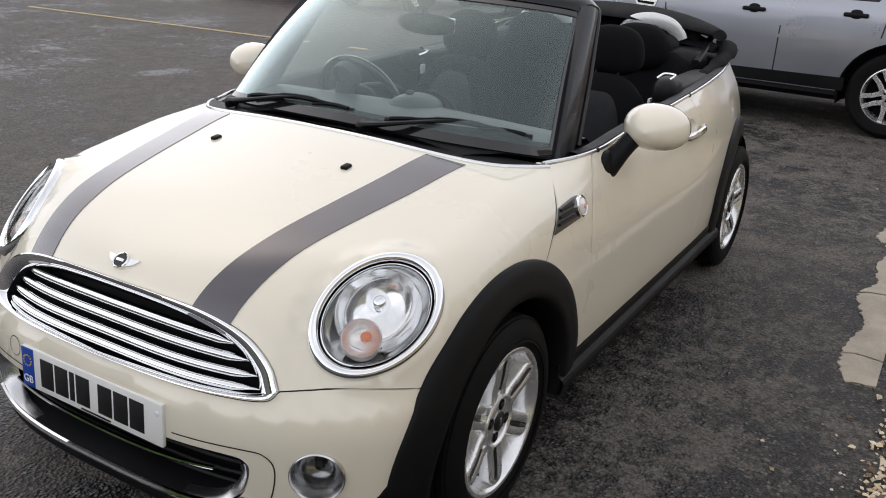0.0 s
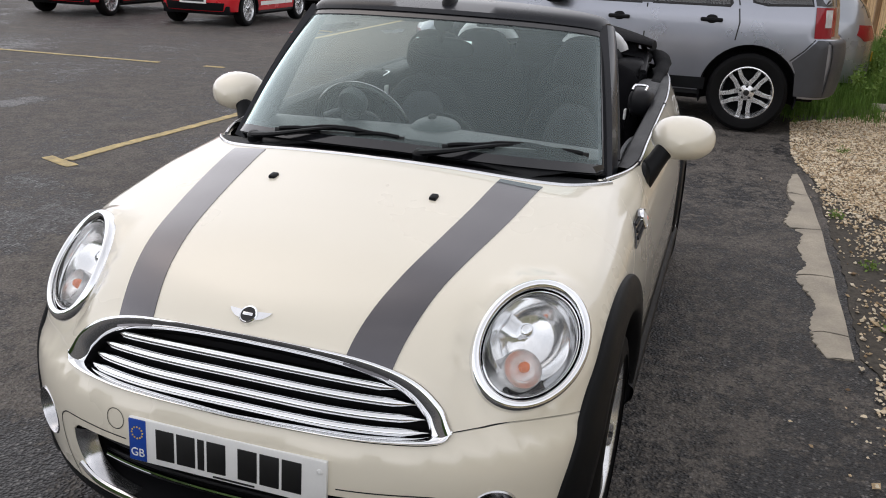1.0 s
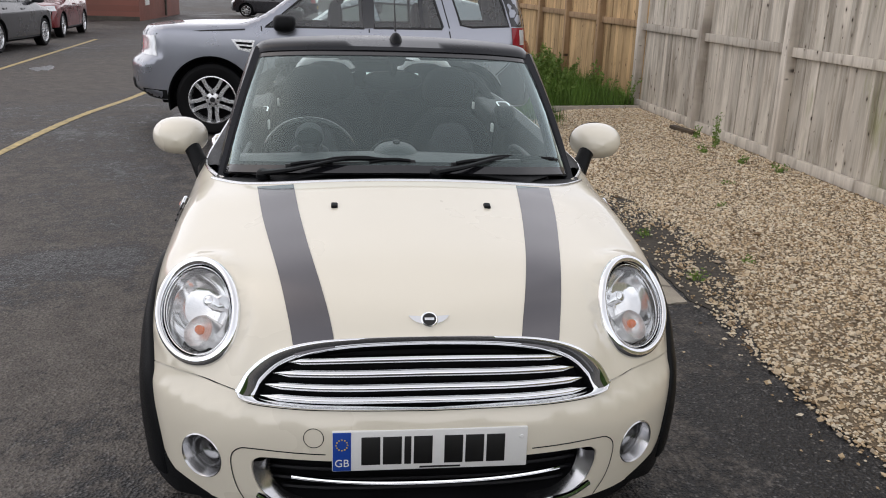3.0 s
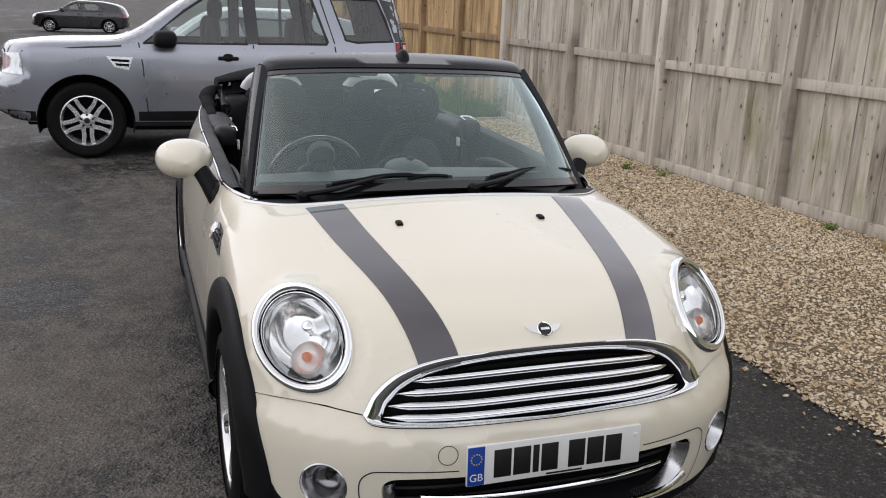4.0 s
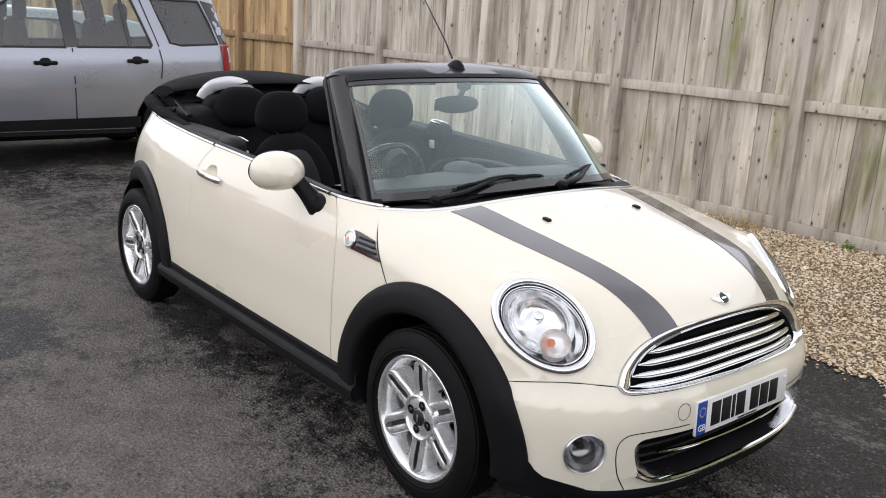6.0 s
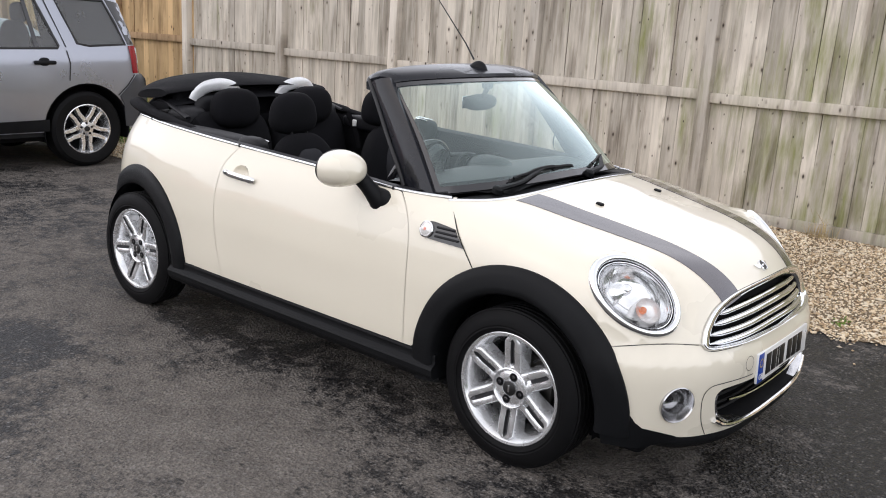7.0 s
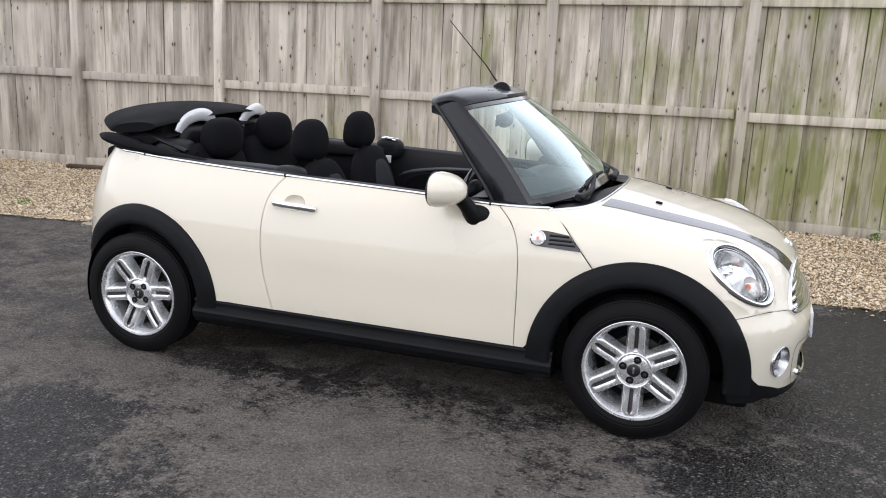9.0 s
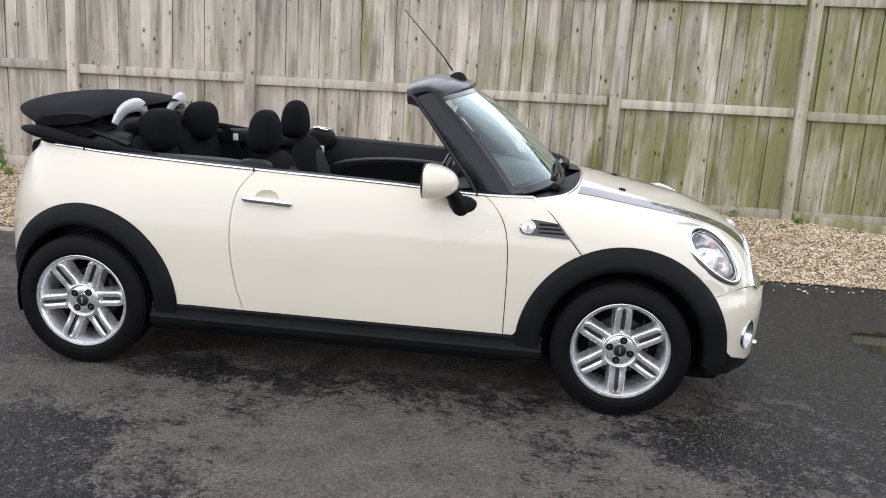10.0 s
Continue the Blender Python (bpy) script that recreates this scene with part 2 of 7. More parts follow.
def fill(loops, step, offset=0.0):
    """Triangles that fill the first loop less the others: 2D points and faces."""
    from mathutils.geometry import delaunay_2d_cdt
    pts, edges, dense = [], [], []
    for k, loop in enumerate(loops):
        q = []
        for a, b in zip(loop, list(loop[1:]) + [loop[0]]):
            a, b = np.array(a, float), np.array(b, float)
            n = max(1, int(np.ceil(np.linalg.norm(b - a) / (step * .6))))
            q += [a + (b - a) * i / n for i in range(n)]
        q = [p for i, p in enumerate(q) if np.linalg.norm(p - q[i - 1]) > step * .02]
        q = np.array(q)
        if offset:
            prev, nxt = np.roll(q, 1, 0), np.roll(q, -1, 0)
            d1, d2 = q - prev, nxt - q
            n1 = np.stack([-d1[:, 1], d1[:, 0]], 1) / np.linalg.norm(d1, axis=1)[:, None]
            n2 = np.stack([-d2[:, 1], d2[:, 0]], 1) / np.linalg.norm(d2, axis=1)[:, None]
            nn = n1 + n2
            nn /= np.maximum(np.linalg.norm(nn, axis=1)[:, None], .3)
            area = np.sum(q[:, 0] * nxt[:, 1] - nxt[:, 0] * q[:, 1])
            q = q + nn * offset * (1 if area > 0 else -1) * (1 if k == 0 else -1)
        base = len(pts)
        pts += list(q)
        edges += [(base + i, base + (i + 1) % len(q)) for i in range(len(q))]
        dense.append(q)
    lo, hi = dense[0].min(0), dense[0].max(0)
    h = step * .866
    ys = np.arange(lo[1], hi[1], h)
    cand = np.array([(x + (step / 2 if j % 2 else 0), y) for j, y in enumerate(ys) for x in np.arange(lo[0], hi[0], step)])
    keep = np.zeros(len(cand), bool)
    near = np.full(len(cand), 1e9)
    for q in dense:
        r = np.roll(q, -1, 0)
        for (x1, y1), (x2, y2) in zip(q, r):
            cross = (y1 > cand[:, 1]) != (y2 > cand[:, 1])
            xi = x1 + (cand[:, 1] - y1) * (x2 - x1) / ((y2 - y1) or 1e-12)
            keep ^= cross & (cand[:, 0] < xi)
            near = np.minimum(near, (cand[:, 0] - x1) ** 2 + (cand[:, 1] - y1) ** 2)
    cand = cand[keep & (near > (step * .5) ** 2)]
    pts += list(cand)
    res = delaunay_2d_cdt([Vector((float(p[0]), float(p[1]))) for p in pts], edges, [], 4, 1e-7)
    out = np.array([(v.x, v.y) for v in res[0]])
    faces = np.array([tuple(f) for f in res[2]])
    mid = out[faces].mean(1)
    keep = np.zeros(len(mid), bool)
    for q in dense:
        for (x1, y1), (x2, y2) in zip(q, np.roll(q, -1, 0)):
            cross = (y1 > mid[:, 1]) != (y2 > mid[:, 1])
            keep ^= cross & (mid[:, 0] < x1 + (mid[:, 1] - y1) * (x2 - x1) / ((y2 - y1) or 1e-12))
    return out, [tuple(int(i) for i in f) for f in faces[keep]]


def sheet(name, pts, nrm, faces, mat, parent, depth=0.015, lift=0.0, label="", roll=0.004):
    """A panel: a skin with its edges rolled over and turned in by depth."""
    pts = np.asarray(pts) + np.asarray(nrm) * lift
    verts = [tuple(p) for p in pts]
    faces = list(faces)
    count = {}
    for f in faces:
        for a, b in zip(f, f[1:] + f[:1]):
            count[(a, b)] = count.get((a, b), 0) + 1
    rim = [(a, b) for (a, b) in count if (b, a) not in count]
    inner = {}
    for a, b in rim:
        for v in (a, b):
            if v not in inner:
                inner[v] = len(verts)
                verts.append(tuple(pts[v] - np.asarray(nrm[v]) * depth))
    faces += [(b, a, inner[a], inner[b]) for a, b in rim]
    ob = link_mesh(name, verts, faces, mat, parent, label, sharp=80)
    if len(ob.data.vertices) == len(verts):
        back = np.asarray(nrm)[list(inner)]
        ob.data.normals_split_custom_set_from_vertices([tuple(v) for v in np.concatenate([np.asarray(nrm), back])])
    return ob


def pch(xs, ys):
    """A smooth curve through the points (xs, ys) that does not overshoot; straight beyond them."""
    xs, ys = np.array(xs, float), np.array(ys, float)
    h, d = np.diff(xs), np.diff(ys) / np.diff(xs)
    m = np.empty_like(ys)
    m[0], m[-1] = d[0], d[-1]
    a, b = d[:-1], d[1:]
    w1, w2 = 2 * h[1:] + h[:-1], h[1:] + 2 * h[:-1]
    safe = np.where(a * b > 0, a * b, 1.0)
    m[1:-1] = np.where(a * b > 0, (w1 + w2) * safe / (w1 * b + w2 * a + (w1 * b + w2 * a == 0)), 0.0)

    def run(x):
        x = np.asarray(x, float)
        i = np.clip(np.searchsorted(xs, x) - 1, 0, len(xs) - 2)
        t = np.clip((x - xs[i]) / h[i], 0, 1)
        y = ((1 + 2 * t) * (1 - t) ** 2 * ys[i] + t * (1 - t) ** 2 * h[i] * m[i]
             + t * t * (3 - 2 * t) * ys[i + 1] + t * t * (t - 1) * h[i] * m[i + 1])
        return y + np.where(x < xs[0], (x - xs[0]) * m[0], 0) + np.where(x > xs[-1], (x - xs[-1]) * m[-1], 0)
    return run


def blob(bm, c, size, e=2.6, m=None, nu=24, nv=14, shape=None):
    """A rounded block: a superellipsoid, shaped further by shape(x, y, z in -1 to 1)."""
    rows = []
    for i in range(nv + 1):
        v = -math.pi / 2 + math.pi * i / nv
        row = []
        for j in range(nu):
            u = 2 * math.pi * j / nu
            f = lambda w: math.copysign(abs(w) ** (2 / e), w)
            p = [f(math.cos(v)) * f(math.cos(u)), f(math.cos(v)) * f(math.sin(u)), f(math.sin(v))]
            if shape:
                p = shape(*p)
            q = Vector([c[k] + size[k] * p[k] for k in range(3)])
            row.append(bm.verts.new(m @ q if m else q))
        rows.append(row)
    for a, b in zip(rows, rows[1:]):
        for j in range(nu):
            bm.faces.new((a[j], a[(j + 1) % nu], b[(j + 1) % nu], b[j]))
    bmesh.ops.remove_doubles(bm, verts=rows[0] + rows[-1], dist=1e-5)
    return bm


# ---------------------------------------------------------------- the setting
# stains on the tarmac: x, y, half widths, and how dry (+) or damp (-); the sill strips also paint in shade
DAMP_AND_SHADE = [(.15, -1.45, .95, .50, .20), (-1.35, -1.05, .75, .34, .17), (-2.6, -.9, 1.0, .7, .10), (-3.4, -4.6, 3.0, 1.1, .08), (.3, 1.10, 1.9, .40, .04),
        # (.2, -.72) and (-.75, -.75) also darken the ground as the car's shade
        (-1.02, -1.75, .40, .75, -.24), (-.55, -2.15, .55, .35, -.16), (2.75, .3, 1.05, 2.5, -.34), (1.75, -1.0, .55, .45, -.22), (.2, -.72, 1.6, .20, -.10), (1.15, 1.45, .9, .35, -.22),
        # (-10, -4.6) and (-16, -2.5): paler far tarmac, its wet reflections painted in
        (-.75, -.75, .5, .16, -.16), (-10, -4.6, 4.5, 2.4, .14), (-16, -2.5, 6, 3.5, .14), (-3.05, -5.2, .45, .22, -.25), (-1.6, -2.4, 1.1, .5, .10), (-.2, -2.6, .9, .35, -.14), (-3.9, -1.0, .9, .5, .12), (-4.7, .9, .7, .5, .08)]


def asphalt_material():
    """Old tarmac: dark stone chips, a worn grey film of dust where it has dried, ragged damp stains, the car's shade
    painted in by its sill.
    """
    m, n, l, b = material("worn_damp_asphalt")
    tc = n.new("ShaderNodeTexCoord")
    vor = n.new("ShaderNodeTexVoronoi")
    vor.inputs["Scale"].default_value = 88
    l.new(tc.outputs["Object"], vor.inputs["Vector"])
    sep = n.new("ShaderNodeSeparateColor")
    l.new(vor.outputs["Color"], sep.inputs[0])

    def add(a, b_, k=1.0, c=0.0):
        """a + k * b_ + c"""
        q = n.new("ShaderNodeMath")
        q.operation, q.inputs[1].default_value = "MULTIPLY_ADD", k
        l.new(b_, q.inputs[0])
        w = n.new("ShaderNodeMath")
        w.inputs[1].default_value = c
        l.new(a, w.inputs[0])
        l.new(w.outputs[0], q.inputs[2])
        return q.outputs[0]
    mid, big, huge = noise_at(m, 5, 8, .74), noise_at(m, .9, 9, .68), noise_at(m, .16, 4, .6)
    ragged, crumb, grit = noise_at(m, 2.6, 9, .74), noise_at(m, 17, 8, .78), noise_at(m, 60, 4, .8)
    patchy = mix(m, .4, big, huge)
    for x, y, rx, ry, amount in DAMP_AND_SHADE:
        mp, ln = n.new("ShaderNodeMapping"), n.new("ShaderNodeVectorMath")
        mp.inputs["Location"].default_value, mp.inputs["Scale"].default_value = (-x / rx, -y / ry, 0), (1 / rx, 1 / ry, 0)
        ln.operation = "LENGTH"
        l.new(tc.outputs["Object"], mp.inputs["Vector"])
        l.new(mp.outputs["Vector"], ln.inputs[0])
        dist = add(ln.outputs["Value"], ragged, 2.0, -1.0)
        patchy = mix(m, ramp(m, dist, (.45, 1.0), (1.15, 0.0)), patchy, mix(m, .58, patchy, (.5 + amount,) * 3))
    # the edge of every stain breaks up into crumbs
    worn = add(add(patchy, crumb, .85, -.425), grit, .35, -.175)
    worn = add(add(worn, ragged, .30, -.15), mid, .42, -.21)
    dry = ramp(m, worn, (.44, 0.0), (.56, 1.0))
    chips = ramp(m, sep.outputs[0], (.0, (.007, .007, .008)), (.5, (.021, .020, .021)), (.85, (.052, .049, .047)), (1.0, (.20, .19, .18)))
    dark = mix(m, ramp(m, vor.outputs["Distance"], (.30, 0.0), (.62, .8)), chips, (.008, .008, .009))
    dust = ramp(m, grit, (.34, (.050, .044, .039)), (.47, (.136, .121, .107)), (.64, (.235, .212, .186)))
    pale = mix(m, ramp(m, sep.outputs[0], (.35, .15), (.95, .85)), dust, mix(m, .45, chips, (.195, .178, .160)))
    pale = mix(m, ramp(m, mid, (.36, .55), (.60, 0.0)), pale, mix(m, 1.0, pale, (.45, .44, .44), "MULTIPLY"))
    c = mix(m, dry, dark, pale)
    c = mix(m, ramp(m, huge, (.35, .30), (.65, 0.0)), c, mix(m, 1.0, c, (.62, .60, .60), "MULTIPLY"))
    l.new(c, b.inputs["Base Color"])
    l.new(ramp(m, worn, (.38, .36), (.56, .88)), b.inputs["Roughness"])
    b.inputs["Specular IOR Level"].default_value = .30
    bump(m, mid, .35, .010)
    bump(m, grit, .35, .004)
    bump(m, vor.outputs["Distance"], .9, .007)
    return m


def soil_material(name, a, b_, scale=30):
    m, n, l, b = material(name)
    f, g = noise_at(m, scale, 5, .65), noise_at(m, 2.5, 4)
    c = mix(m, ramp(m, g, (.35, 0.0), (.65, 1.0)), ramp(m, f, (.3, a), (.7, b_)), mix(m, 1.0, ramp(m, f, (.3, a), (.7, b_)), (.6, .58, .55), "MULTIPLY"))
    l.new(c, b.inputs["Base Color"])
    b.inputs["Roughness"].default_value = .9
    bump(m, f, .9, .015)
    return m


def wood_material(name, light, dark, algae):
    """Weathered sawn softwood: grain along z, knots, and green algae in streaks."""
    m, n, l, b = material(name)
    info = n.new("ShaderNodeObjectInfo")
    tc, mp, sh = n.new("ShaderNodeTexCoord"), n.new("ShaderNodeMapping"), n.new("ShaderNodeVectorMath")
    l.new(tc.outputs["Object"], sh.inputs[0])
    cx = n.new("ShaderNodeCombineXYZ")
    mul = n.new("ShaderNodeMath")
    mul.operation, mul.inputs[1].default_value = "MULTIPLY", 37.0
    l.new(info.outputs["Random"], mul.inputs[0])
    for k in "XYZ":
        l.new(mul.outputs[0], cx.inputs[k])
    l.new(cx.outputs[0], sh.inputs[1])

    def tex(kind, scale, stretch, **kw):
        mp = n.new("ShaderNodeMapping")
        mp.inputs["Scale"].default_value = stretch
        l.new(sh.outputs[0], mp.inputs["Vector"])
        t = n.new(kind)
        t.inputs["Scale"].default_value = scale
        for k, v in kw.items():
            t.inputs[k].default_value = v
        l.new(mp.outputs["Vector"], t.inputs["Vector"])
        return t
    grain = tex("ShaderNodeTexNoise", 26, (1, 1, .07), Detail=6.0, Roughness=.6).outputs["Fac"]
    blot = tex("ShaderNodeTexNoise", 3.0, (1, 1, .35), Detail=4.0).outputs["Fac"]
    knot = tex("ShaderNodeTexVoronoi", 8.6, (1.25, .2, .62), Randomness=1.0).outputs["Distance"]
    speck = tex("ShaderNodeTexVoronoi", 15.0, (1.0, .2, .5), Randomness=1.0).outputs["Distance"]
    place = n.new("ShaderNodeNewGeometry").outputs["Position"]

    def spread(scale, stretch, detail):
        mp, t = n.new("ShaderNodeMapping"), n.new("ShaderNodeTexNoise")
        mp.inputs["Scale"].default_value = stretch
        t.inputs["Scale"].default_value, t.inputs["Detail"].default_value, t.inputs["Roughness"].default_value = scale, detail, .62
        l.new(place, mp.inputs["Vector"])
        l.new(mp.outputs["Vector"], t.inputs["Vector"])
        return t.outputs["Fac"]
    green = mix(m, .62, spread(1.1, (1, 0, .8), 3), mix(m, .5, spread(6.0, (1, 0, .16), 6), spread(19.0, (1, 0, .12), 6)))
    along = n.new("ShaderNodeSeparateXYZ")
    l.new(place, along.inputs[0])
    reach = n.new("ShaderNodeMapRange")
    reach.inputs["From Min"].default_value, reach.inputs["From Max"].default_value = -4.0, 4.5
    reach.inputs["To Min"].default_value, reach.inputs["To Max"].default_value = -.045, .165
    l.new(along.outputs["X"], reach.inputs["Value"])
    grown = n.new("ShaderNodeMath")
    l.new(green, grown.inputs[0])
    l.new(reach.outputs["Result"], grown.inputs[1])
    green = grown.outputs[0]
    c = ramp(m, grain, (.28, dark), (.52, tuple((p + q) / 2 for p, q in zip(light, dark))), (.72, light))
    c = mix(m, ramp(m, blot, (.35, 0.0), (.7, .65)), c, tuple(v * 1.18 for v in light))
    tone = n.new("ShaderNodeMapRange")
    tone.inputs["To Min"].default_value, tone.inputs["To Max"].default_value = .78, 1.12
    l.new(info.outputs["Random"], tone.inputs["Value"])
    c = mix(m, 1.0, c, tone.outputs["Result"], "MULTIPLY")
    if algae:
        c = mix(m, ramp(m, green, (.53, 0.0), (.66, algae)), c, mix(m, grain, (.29, .31, .07), (.12, .14, .04)))
    c = mix(m, ramp(m, spread(9.0, (1, 0, .10), 5), (.50, 0.0), (.66, .8)), c, mix(m, 1.0, c, (.48, .45, .42), "MULTIPLY"))
    some = ramp(m, tex("ShaderNodeTexNoise", 5.0, (1, 1, .5), Detail=2.0).outputs["Fac"], (.42, 0.0), (.52, 1.0))
    stain = tex("ShaderNodeTexVoronoi", 2.4, (1.2, .2, .55), Randomness=1.0).outputs["Distance"]
    c = mix(m, ramp(m, stain, (.08, .5), (.34, 0.0)), c, mix(m, 1.0, c, (.55, .52, .50), "MULTIPLY"))
    c = mix(m, mix(m, 1.0, ramp(m, knot, (.10, .5), (.24, 0.0)), some, "MULTIPLY"), c, mix(m, 1.0, c, (.50, .45, .40), "MULTIPLY"))
    c = mix(m, mix(m, 1.0, ramp(m, knot, (.05, 1.0), (.13, 0.0)), some, "MULTIPLY"), c, (.045, .034, .026))
    c = mix(m, mix(m, 1.0, ramp(m, speck, (.05, .9), (.11, 0.0)), some, "MULTIPLY"), c, (.070, .054, .040))
    l.new(c, b.inputs["Base Color"])
    b.inputs["Roughness"].default_value = .85
    b.inputs["Specular IOR Level"].default_value = .3
    bump(m, grain, .5, .004)
    return m


ASPHALT = asphalt_material()
DIRT = soil_material("dark_gritty_soil", (.035, .031, .026), (.11, .095, .075))
GRAVEL_BED = soil_material("gravel_bed", (.12, .085, .05), (.40, .31, .20), 60)
CONCRETE = simple("weathered_concrete", (.40, .355, .285), .85, vary=.22, scale=5, fine=90, relief=.004)
LINE = simple("worn_yellow_line_paint", (.50, .385, .175), .7, vary=.35, scale=14, fine=160, relief=.002)
WOOD = wood_material("grey_weathered_board", (.67, .615, .53), (.34, .305, .25), .80)
WOOD_GAP_SHADE = wood_material("gap_shade_board", (.24, .215, .165), (.13, .115, .085), .5)
WOOD_FRESH = wood_material("newer_tan_board", (.62, .43, .23), (.38, .25, .12), .25)
POST = wood_material("grey_fence_post", (.67, .615, .535), (.44, .395, .335), .35)
POST_FRESH = wood_material("brown_fence_post", (.40, .27, .155), (.24, .155, .085), .15)


def bank(x, y):
    """The height of the ground: flat tarmac, then a gravel bank that rises towards the fence."""
    x, y = np.asarray(x, float), np.asarray(y, float)
    t, u = np.clip((y - 1.85) / 2.2, 0, 1), np.clip((y - 1.0) / 2.0, 0, 1)
    return .070 * t * t * (3 - 2 * t) + (.055 * np.exp(-((x + 6.1) / 1.9) ** 2) - .022 * np.clip(-2 - x, 0, 60)) * (1 - u * u * (3 - 2 * u))


def ground_sheet():
    xs = np.concatenate([[-400, -120, -50, -30], np.arange(-20, 8.01, .5), [15, 40, 120, 400]])
    ys = np.concatenate([[-400, -120, -40, -20, -10, -5, -2, 0, 1.2], np.arange(1.6, 4.6, .2), [6, 12, 40, 120, 400]])
    rows = [[(x, y, float(bank(x, y))) for y in ys] for x in xs]
    v, f = grid(rows)
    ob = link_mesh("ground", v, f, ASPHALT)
    return tagged(ob, "dark worn asphalt car park with damp stains", "ground", kind="structure")


ground_sheet()


def fence_y(x):
    return 4.075 + .050 * x


def patch(name, outline, mat, label, category, lift=.006, step=.12):
    """A thin bed of loose ground that follows the ground's height."""
    p, f = fill([outline], step)
    z = bank(p[:, 0], p[:, 1])
    pts = np.column_stack([p, z + lift])
    ob = sheet(name, pts, np.tile((0, 0, 1.0), (len(pts), 1)), f, mat, None, depth=.03)
    return tagged(ob, label, category, kind="structure")


def wavy(points, amp, seed, step=.06):
    rnd = random.Random(seed)
    out = []
    for a, b in zip(points, points[1:]):
        a, b = np.array(a, float), np.array(b, float)
        n = max(1, int(np.linalg.norm(b - a) / step))
        d = (b - a) / np.linalg.norm(b - a)
        for i in range(n):
            out.append(a + (b - a) * i / n + np.array((-d[1], d[0])) * rnd.uniform(-amp, amp))
    out.append(np.array(points[-1], float))
    return out


GRAVEL_EDGE = [(-5.9, 1.60), (-4.4, 1.56), (-3.4, 1.72), (-2.4, 2.10), (-1.4, 2.22), (-.55, 2.10), (-.05, 1.86), (.4, 1.74), (1.1, 1.74), (1.7, 1.82), (2.5, 1.94), (3.5, 2.0), (7.5, 2.2)]
gravel_loop = wavy(GRAVEL_EDGE, .025, 3) + [np.array((7.5, fence_y(7.5) - .02)), np.array((-7.0, fence_y(-7) - .02)), np.array((-7.0, 2.72)), np.array((-6.2, 2.2))]
patch("gravel_bed", gravel_loop, GRAVEL_BED, "pale buff gravel bed between the tarmac and the fence", "gravel bed")
soil_loop = wavy([(-3.6, 1.66), (-2.4, 1.69), (-1.3, 1.70), (-.30, 1.68), (.0, 1.80)], .01, 5) + wavy([(-.5, 2.16), (-1.4, 2.28), (-2.4, 2.16), (-3.4, 1.78)], .02, 6)
patch("soil_strip", soil_loop, DIRT, "dark gritty soil strip with sparse stones behind the kerb", "soil", .004, .08)


def kerb():
    """A half-buried concrete edging, broken along the tarmac."""
    k = thing("kerb", "half-buried broken pale concrete kerb edging", "kerb")
    tagged(k, kind="structure")
    edge = pch([-3.62, -3.3, -2.95, -2.79, -2.5, -2.24, -2.01, -1.7, -1.46, -1.27, -1.05, -.88, -.6, -.39, -.23], [1.535, 1.49, 1.47, 1.505, 1.47, 1.43, 1.52, 1.49, 1.515, 1.46, 1.49, 1.53, 1.49, 1.50, 1.55])
    cuts = [-.23, -.50, -1.26, -2.12, -2.96, -3.60]
    rnd = random.Random(8)
    for x1, x0 in zip(cuts, cuts[1:]):
        left = [np.array((x, float(edge(x)) + rnd.uniform(-.011, .011))) for x in np.arange(x0 + .005, x1 - .004, .022)]
        back = pch([-3.6, -2.96, -2.1, -.2], [1.555, 1.60, 1.635, 1.65])
        right = [np.array((x, float(back(x)))) for x in np.linspace(x1 - .005 + (.03 if x1 > -.3 else 0) * -1, x0 + .005, 8)]
        p, f = fill([left + right], .04)
        h = .014 + .005 * np.sin(p[:, 0] * 9 + p[:, 1] * 20) - .010 * np.clip(1 - (p[:, 1] - edge(p[:, 0])) / .03, 0, 1)
        sheet("kerb_stone", np.column_stack([p, h]), np.tile((0, 0, 1.0), (len(p), 1)), f, CONCRETE, k, depth=.05)
    return k


kerb()


